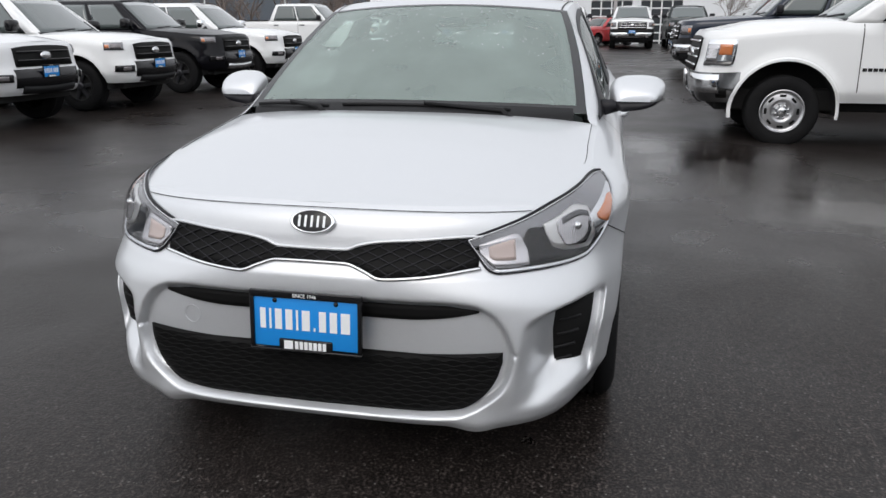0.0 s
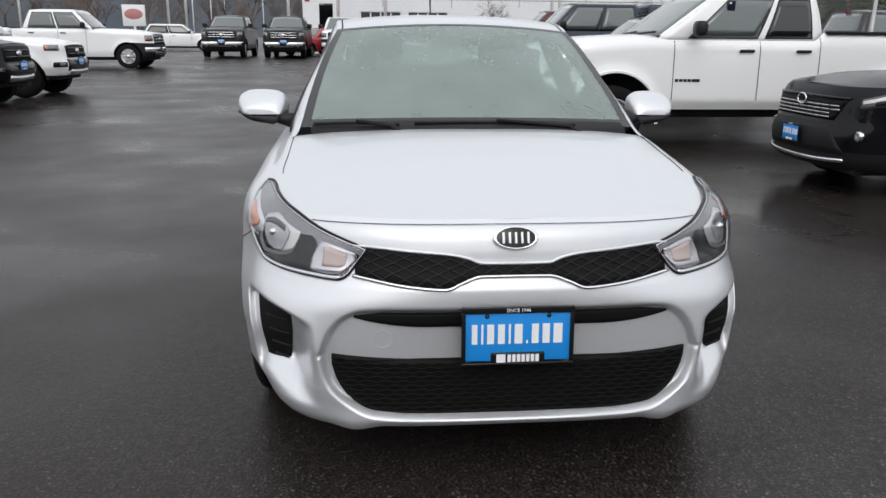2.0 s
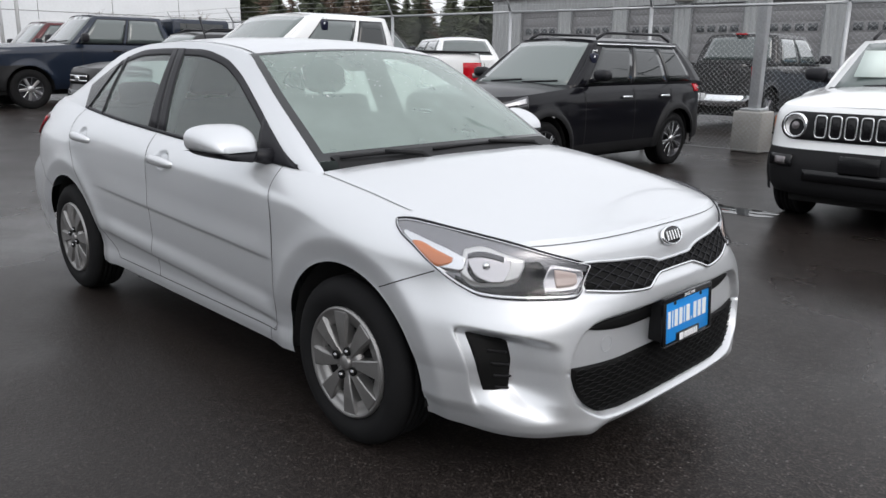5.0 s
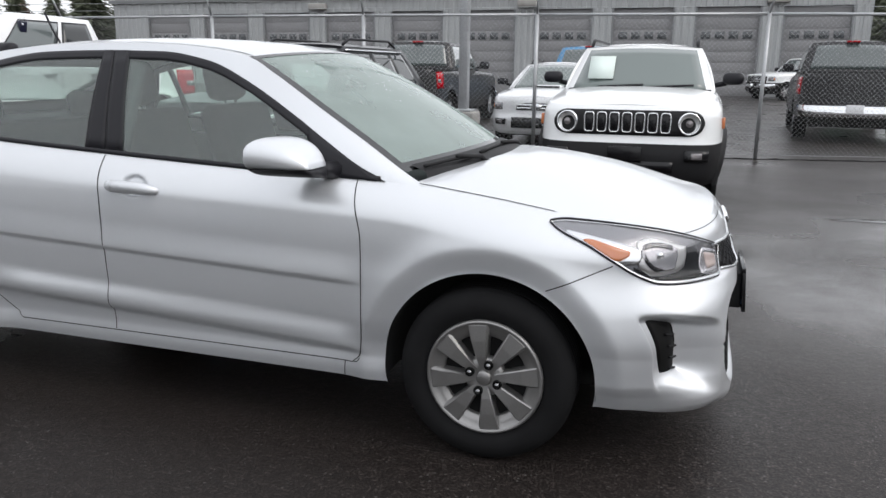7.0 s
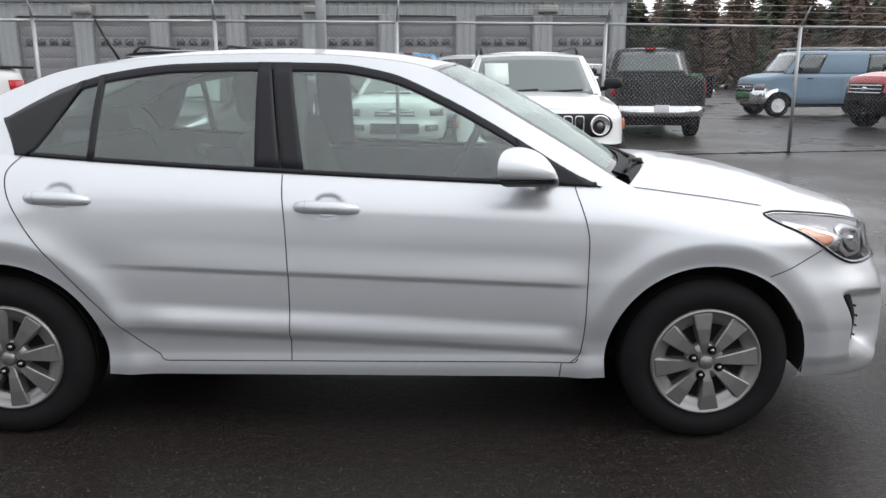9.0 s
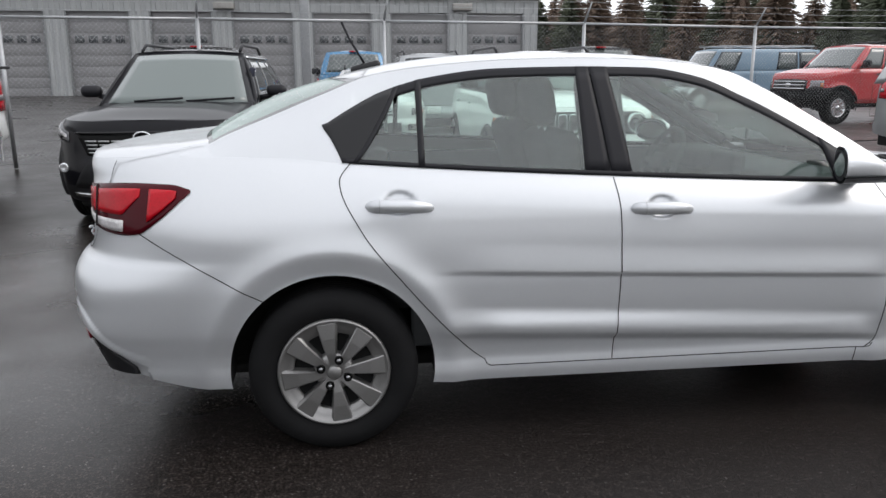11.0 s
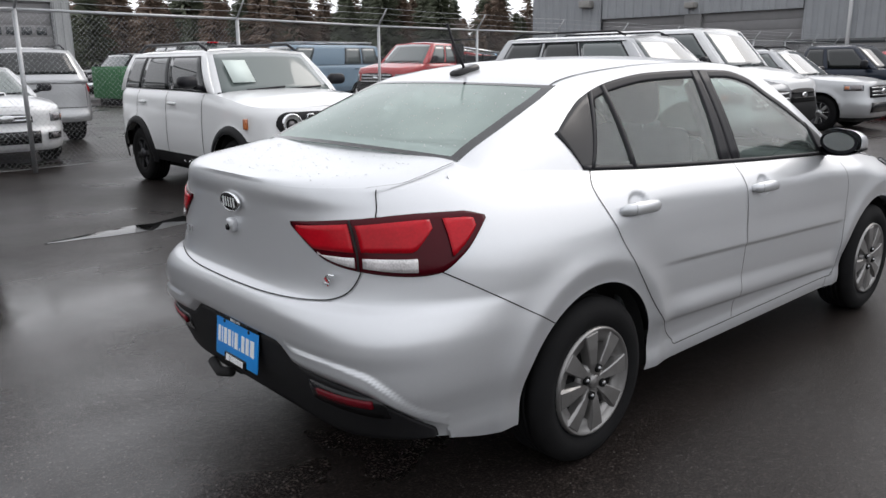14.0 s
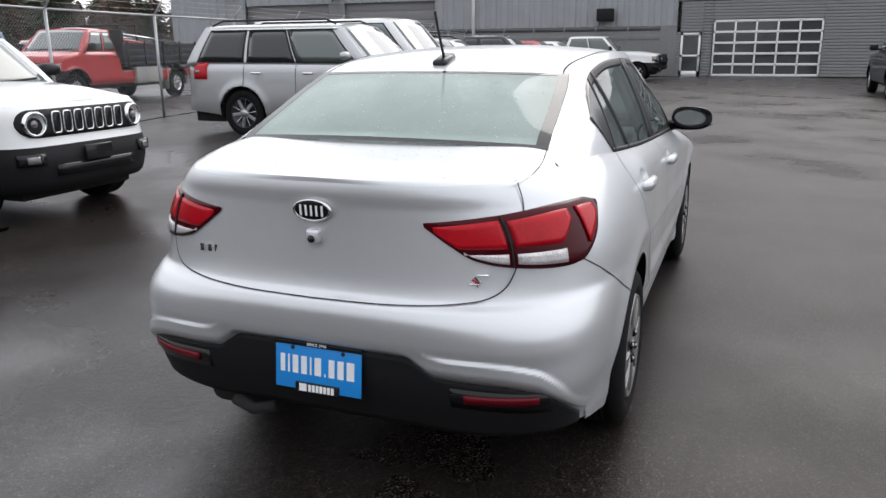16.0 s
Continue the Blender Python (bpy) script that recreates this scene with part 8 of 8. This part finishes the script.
vehicle("suv_car", "silver full-size suv with dark rear glass and roof rails", "suv", GREYSILVER, pose(8.22, 5.46, 0, 0, 0, SOUTH),
        wb=3.11, fo=0.92, ro=1.40, w=2.03, hood=1.10, cowl=1.20, belt=1.22, roof=1.92, cab=(0.98, 0.25, -2.45, -2.78), yr=0.68, tyre=0.40, rim=0.26, style="alloy", sill=0.36,
        panes=((0.08, 0.37), (0.40, 0.64), (0.68, 0.93)), nf=4.4, nr=5.0, rack=True, rear_glass=DARKGLASS, group="parked suvs", handles=CHROME, mirror=GREYSILVER, bright=CHROME,
        grille=(0.60, 0.75, 1.02, PLASTIC, 3, CHROME), lamps=(32, 70, 0.86, 1.02), bumper={"z": (0.5, 0.56, 0.8), "mat": GREYSILVER, "rear": GREYSILVER, "intake": (0.42, 0.6, 0.6)}, tails=(60, 78, 0.98, 1.26))
vehicle("van", "tall white cargo van", "van", WHITE, pose(11.6, 6.6, 0, 0, 0, SOUTH),
        wb=3.3, fo=0.95, ro=1.0, w=2.0, hood=1.12, cowl=1.30, belt=1.32, roof=2.12, cab=(1.45, 0.75, -2.5, -2.6), yr=0.82, tyre=0.36, rim=0.2, style="steel", sill=0.34, panes=((0.06, 0.26),), group="parked vans",
        grille=(0.5, 0.7, 0.95, PLASTIC, 2, PLASTIC), lamps=(40, 74, 0.85, 1.05), bumper={"z": (0.4, 0.5, 0.8), "mat": PLASTIC, "rear": PLASTIC})
vehicle("suv_car", "silver midsize suv with roof rails", "suv", GREYSILVER, pose(14.4, 5.9, 0, 0, 0, SOUTH),
        wb=2.79, fo=0.95, ro=1.05, w=1.925, hood=1.02, cowl=1.10, belt=1.12, roof=1.72, cab=(0.9, 0.15, -1.9, -2.3), yr=0.62, tyre=0.37, rim=0.23, style="alloy", sill=0.33, panes=((0.08, 0.40), (0.43, 0.68), (0.71, 0.92)), nf=3.6, rack=True, group="parked suvs",
        grille=(0.56, 0.70, 0.95, PLASTIC, 3, SATINCHROME), lamps=(38, 72, 0.84, 0.97), bumper={"z": (0.36, 0.42, 0.8), "mat": GREYSILVER, "rear": GREYSILVER, "intake": (0.4, 0.6, 0.55)})
vehicle("pickup_truck", "old dark navy pickup with chrome front bumper", "pickup truck", NAVY, pose(18.5, 5.75, 0, 0, 0, SOUTH),
        wb=3.53, fo=0.90, ro=1.1, w=2.0, hood=1.12, cowl=1.22, belt=1.22, roof=1.85, cab=(0.88, 0.2, -0.95, -1.12), yr=0.68, tyre=0.39, rim=0.21, style="steel", bed=1.26, sill=0.42, panes=((0.08, 0.58), (0.66, 0.94)), nf=3.6, group="pick-up trucks", glass=DARKGLASS,
        grille=(0.50, 0.80, 1.04, PLASTIC, 2, CHROME), lamps=(36, 74, 0.84, 1.02), bumper={"z": (0.54, 0.74, 0.8), "strip": CHROME, "mat": PLASTIC, "rear": CHROME, "intake": (0.42, 0.52, 0.5)})
for x, paint, lab in ((21.8, RED, "red crossover with dark lower grille"), (24.6, OFFWHITE, "white midsize suv with black intakes")):
    vehicle("suv_car", lab, "suv", paint, pose(x, 5.6, 0, 0, 0, SOUTH),
            wb=2.86, fo=0.95, ro=1.05, w=1.95, hood=1.02, cowl=1.10, belt=1.12, roof=1.70, cab=(0.9, 0.15, -1.9, -2.3), yr=0.62, tyre=0.37, rim=0.24, style="alloy", sill=0.33, panes=((0.08, 0.40), (0.43, 0.68), (0.71, 0.92)), nf=3.6, group="parked suvs",
            grille=(0.52, 0.74, 0.93, PLASTIC, 3, SATINCHROME), lamps=(40, 72, 0.84, 0.96), bumper={"z": (0.36, 0.42, 0.8), "mat": paint, "rear": paint, "intake": (0.38, 0.6, 0.6), "fog": (0.5, 0.72)})
dod = pickup("white pickup with a black brush guard", WHITE, pose(31.6, 5.2, 0, 0, 0, SOUTH), style="alloy", plate=None, bumper_mat=PLASTIC)
part("brush_guard", join(*[tube([(2.85, y, 0.5), (2.92, y, 0.9), (2.85, y, 1.15)], 0.04, 6) for y in (-0.7, -0.25, 0.25, 0.7)], tube([(2.6, -0.98, 0.85), (2.9, -0.8, 0.85), (2.9, 0.8, 0.85), (2.6, 0.98, 0.85)], 0.045, 6), tube([(2.6, -0.98, 0.6), (2.9, -0.8, 0.6), (2.9, 0.8, 0.6), (2.6, 0.98, 0.6)], 0.06, 6)), PLASTIC, dod, "black steel brush guard")
# the row across the aisle, noses the other way
for x, paint, lab in ((-5.45, OFFWHITE, "silver-white midsize pickup with black grille"), (-8.12, WHITE, "white midsize pickup with black wheels"), (-11.16, BLACK_PAINT, "black midsize pickup with grey skid plate"), (-14.1, WHITE, "white midsize pickup with chrome mirror")):
    vehicle("pickup_truck", lab, "pickup truck", paint, pose(x, -9.35, 0, 0, 0, NORTH), wb=3.22, fo=0.92, ro=1.1, w=1.88, hood=1.14, cowl=1.22, belt=1.22, roof=1.85, cab=(0.95, 0.20, -1.25, -1.46), yr=0.63, tyre=0.405, rim=0.235, style="dark",
            bed=1.24, sill=0.50, arch=0.50, panes=((0.10, 0.47), (0.52, 0.92)), nf=4.4, group="midsize pick-up trucks", grille=(0.54, 0.83, 1.10, GRILLEBLACK, 2, GLOSSBLACK), lamps=(38, 70, 0.98, 1.10),
            bumper={"z": (0.50, 0.54, 0.6), "mat": paint, "rear": CHROME, "intake": (0.56, 0.80, 0.60), "lip": (0.46, 0.56, 0.5, PLASTIC if x > -10 else SATINCHROME), "fog": (0.69, 0.76)}, plate=0.76, mirror=CHROME if "chrome" in lab else paint if x < -11.5 else GLOSSBLACK)
pickup("white crew-cab work pickup with dual rear wheels", WHITE, pose(-25.9, -11.05, 0, 0, 0, NORTH), wb=4.2, w=2.05, roof=2.02, hood=1.25, tyre=0.42, style="steel", plate=None)
# the far row in front of the white building
for y, paint, lab in ((-7.31, CHARCOAL, "charcoal pickup with chrome front"), (-4.44, DARKGREEN, "dark green-grey pickup with chrome front"), (-1.68, WHITE, "white pickup with black grille"), (1.45, WHITE, "white pickup with chrome front"), (4.05, DARKGREEN, "dark grey pickup with chrome front")):
    pickup(lab, paint, pose(-36.7, y, 0, 0, 0, EAST), hood=1.29, roof=2.0, cab=(1.05, 0.25, -1.2, -1.42), plate=0.78, bumper_mat=WHITE if "black grille" in lab else None)
for y, paint, lab in ((-0.05, RED, "red hatchback behind the trucks"), (-3.35, RED, "dark red hatchback behind the trucks")):
    vehicle("hatchback_car", lab, "car", paint, pose(-40.9, y, 0, 0, 0, SOUTH + 50), wb=2.6, fo=0.85, ro=0.8, w=1.8, hood=0.92, cowl=1.0, belt=1.0, roof=1.5, cab=(0.85, 0.1, -1.5, -1.95), yr=0.58, tyre=0.32, rim=0.2, style="alloy", sill=0.28, tails=(45, 86, 0.8, 1.0))
vehicle("suv_car", "white crossover parked side-on", "suv", WHITE, pose(-50.5, -12.9, 0, 0, 0, 100), wb=2.85, fo=0.95, ro=1.1, w=1.93, hood=1.02, cowl=1.1, belt=1.1, roof=1.72, cab=(0.9, 0.15, -1.9, -2.35), yr=0.62, tyre=0.36, rim=0.23, style="alloy", sill=0.33, tails=(45, 86, 0.95, 1.1), group="parked suvs", rear_glass=DARKGLASS)
pickup("dark pickup parked at the lot's far side", CHARCOAL, pose(22.3, -5.75, 0, 0, 0, EAST), plate=None)
# behind the fence
vehicle("estate_car", "white rally-style hatchback with a bonnet scoop", "car", OFFWHITE, pose(-0.66, 12.05, 0, 0, 0, SOUTH), wb=2.62, fo=0.95, ro=0.9, w=1.78, hood=0.86, cowl=0.96, belt=0.97, roof=1.46, cab=(0.92, 0.2, -1.35, -1.95), yr=0.56, tyre=0.32, rim=0.21, style="dark", sill=0.27, nf=3.0, rack=True, screen=PALEGLASS,
        grille=(0.34, 0.64, 0.76, GLOSSBLACK, 2, CHROME), lamps=(36, 68, 0.64, 0.76), bumper={"z": (0.3, 0.34, 0.6), "mat": OFFWHITE, "rear": OFFWHITE, "intake": (0.34, 0.52, 0.42), "fog": (0.44, 0.64)})
part("bonnet_scoop", box(0.90, 1.25, -0.26, 0.26, 0.98, 1.045, 0.03), OFFWHITE, bpy.data.objects["estate_car"])
part("scoop_mouth", box(1.245, 1.262, -0.23, 0.23, 0.995, 1.03, 0.005), GLOSSBLACK, bpy.data.objects["estate_car"])
vehicle("suv_car", "silver older suv seen from behind with a wiper", "suv", GREYSILVER, pose(0.66, 15.3, 0, 0, 0, NORTH), wb=2.79, fo=0.9, ro=1.1, w=1.87, hood=1.02, cowl=1.1, belt=1.12, roof=1.76, cab=(0.9, 0.2, -2.1, -2.4), yr=0.62, tyre=0.38, rim=0.22, style="alloy", sill=0.36, rear_glass=DARKGLASS, rack=True, tails=(50, 86, 0.95, 1.2), group="parked suvs")
pickup("dark grey pickup seen from behind through the fence", CHARCOAL, pose(4.95, 15.9, 0, 0, 0, NORTH - 4), plate=None, rear=(62, 84, 0.9, 1.22))
pickup("brown-grey pickup seen from behind through the fence", CHARCOAL, pose(-4.35, 15.45, 0, 0, 0, NORTH), plate=None, rear=(62, 84, 0.9, 1.25))
pickup("bright blue pickup behind the fence", BRIGHTBLUE, pose(-0.9, 19.5, 0, 0, 0, NORTH), plate=None, rear=(62, 84, 0.9, 1.22))
vehicle("suv_car", "white suv behind the fence", "suv", WHITE, pose(-12.6, 13.4, 0, 0, 0, NORTH + 60), wb=2.85, fo=0.95, ro=1.1, w=1.93, hood=1.02, cowl=1.1, belt=1.1, roof=1.70, cab=(0.9, 0.15, -1.9, -2.35), yr=0.62, tyre=0.36, rim=0.23, style="alloy", sill=0.33, tails=(45, 86, 0.95, 1.1), group="parked suvs")
pickup("dark pickup with a canopy behind the fence", CHARCOAL, pose(-15.6, 13.2, 0, 0, 0, NORTH), plate=None, rear=(62, 84, 0.9, 1.22))
van, vs_ = vehicle("van", "faded blue full-size van with a roof rack", "van", VANBLUE, pose(12.6, 23.0, 0, 0, 0, 183), wb=3.5, fo=0.8, ro=1.2, w=2.0, hood=1.25, cowl=1.36, belt=1.36, roof=2.12, cab=(1.55, 1.05, -2.75, -2.9), yr=0.80, tyre=0.37, rim=0.22, style="white", sill=0.45,
               panes=((0.04, 0.22), (0.60, 0.76), (0.80, 0.95)), group="parked vans", bumper={"z": (0.5, 0.6, 0.8), "mat": CHROME, "rear": CHROME}, grille=(0.6, 0.8, 1.05, PLASTIC, 2, CHROME), lamps=(30, 66, 0.85, 1.05))
part("roof_rack", join(*[tube([(1.0, y, 2.2), (-2.6, y, 2.2)], 0.02, 6) for y in (-0.7, 0.7)], *[tube([(x, -0.75, 2.2), (x, 0.75, 2.2)], 0.02, 6) for x in (0.8, -0.3, -1.4, -2.5)], *[tube([(x, y, 2.02), (x, y, 2.2)], 0.02, 6) for x in (0.8, -2.5) for y in (-0.7, 0.7)]), GREYSILVER, van, "ladder rack")
red = vehicle("flatbed_truck", "red crew-cab work truck with a dark flat bed", "truck", RED, pose(13.7, 16.55, 0, 0, 0, 189), wb=4.85, fo=0.80, ro=1.1, w=2.05, hood=1.30, cowl=1.40, belt=1.40, roof=2.05, cab=(2.05, 1.42, 0.56, 0.42), yr=0.76, tyre=0.42, rim=0.23, style="steel", bed=0.9, sill=0.55,
              panes=((0.12, 0.55), (0.62, 0.92)), arch=0.55, group="pick-up trucks", grille=(0.62, 0.85, 1.15, PLASTIC, 3, CHROME), lamps=(30, 66, 0.9, 1.12), bumper={"z": (0.6, 0.76, 0.8), "strip": PLASTIC, "mat": PLASTIC, "rear": PLASTIC}, arch_mat=PLASTIC)[0]
part("flat_bed", box(-3.55, 0.36, -1.08, 1.08, 0.98, 1.10, 0.02), PLASTIC, red, "dark steel flat bed")
part("headboard", box(0.28, 0.36, -1.05, 1.05, 1.10, 2.0, 0.02), PLASTIC, red)
for sg in (-1, 1):
    for k in range(3):
        part("side_board", box(-3.55, 0.26, sg * 1.06 - 0.02, sg * 1.06 + 0.02, 1.11 + 0.18 * k, 1.28 + 0.18 * k, 0.01), TRIMBLACK, red)
    for x in (-3.5, -2.55, -1.6, -0.65, 0.2):
        part("stake", box(x - 0.03, x + 0.03, sg * 1.10 - 0.02, sg * 1.10 + 0.02, 0.98, 1.70, 0.006), PLASTIC, red)
    part("tool_box", box(-1.5, -0.15, sg * 0.98 - 0.1, sg * 0.98 + 0.1, 0.50, 0.96, 0.02), CONCRETE, red, "grey tool box below the bed")
    part("mud_flap", box(-1.86, -1.84, sg * 0.88 - 0.16, sg * 0.88 + 0.16, 0.25, 0.96), CONCRETE, red)
part("load_rack", join(*[tube([(0.30, y, 1.6), (0.25, y, 2.12), (-0.5, y, 2.15), (-0.6, y, 1.7)], 0.03, 6) for y in (-0.9, 0.9)], tube([(0.25, -0.9, 2.12), (0.25, 0.9, 2.12)], 0.03, 6)), TRIMBLACK, red)
for k, (y, dz) in enumerate(((-0.7, 0.0), (-0.35, 0.08), (0.1, -0.05), (0.55, 0.05))):
    part("long_bar", tube([(-3.3, y, 1.62 + dz), (0.1, y + 0.15, 1.86 + dz)], 0.035, 6), SATINCHROME if k % 2 else RED, red)
for x, y, paint, lab, rz in ((9.6, 33.0, BLACK_PAINT, "black lifted pickup far off", 200), (6.8, 38.0, WHITE, "white work pickup far off", 215), (21.5, 27.5, RED, "red utility truck far off", 180), (27, 29, BRIGHTBLUE, "blue tractor-like truck far off", 170)):
    pickup(lab, paint, pose(x, y, 0, 0, 0, rz), plate=None)
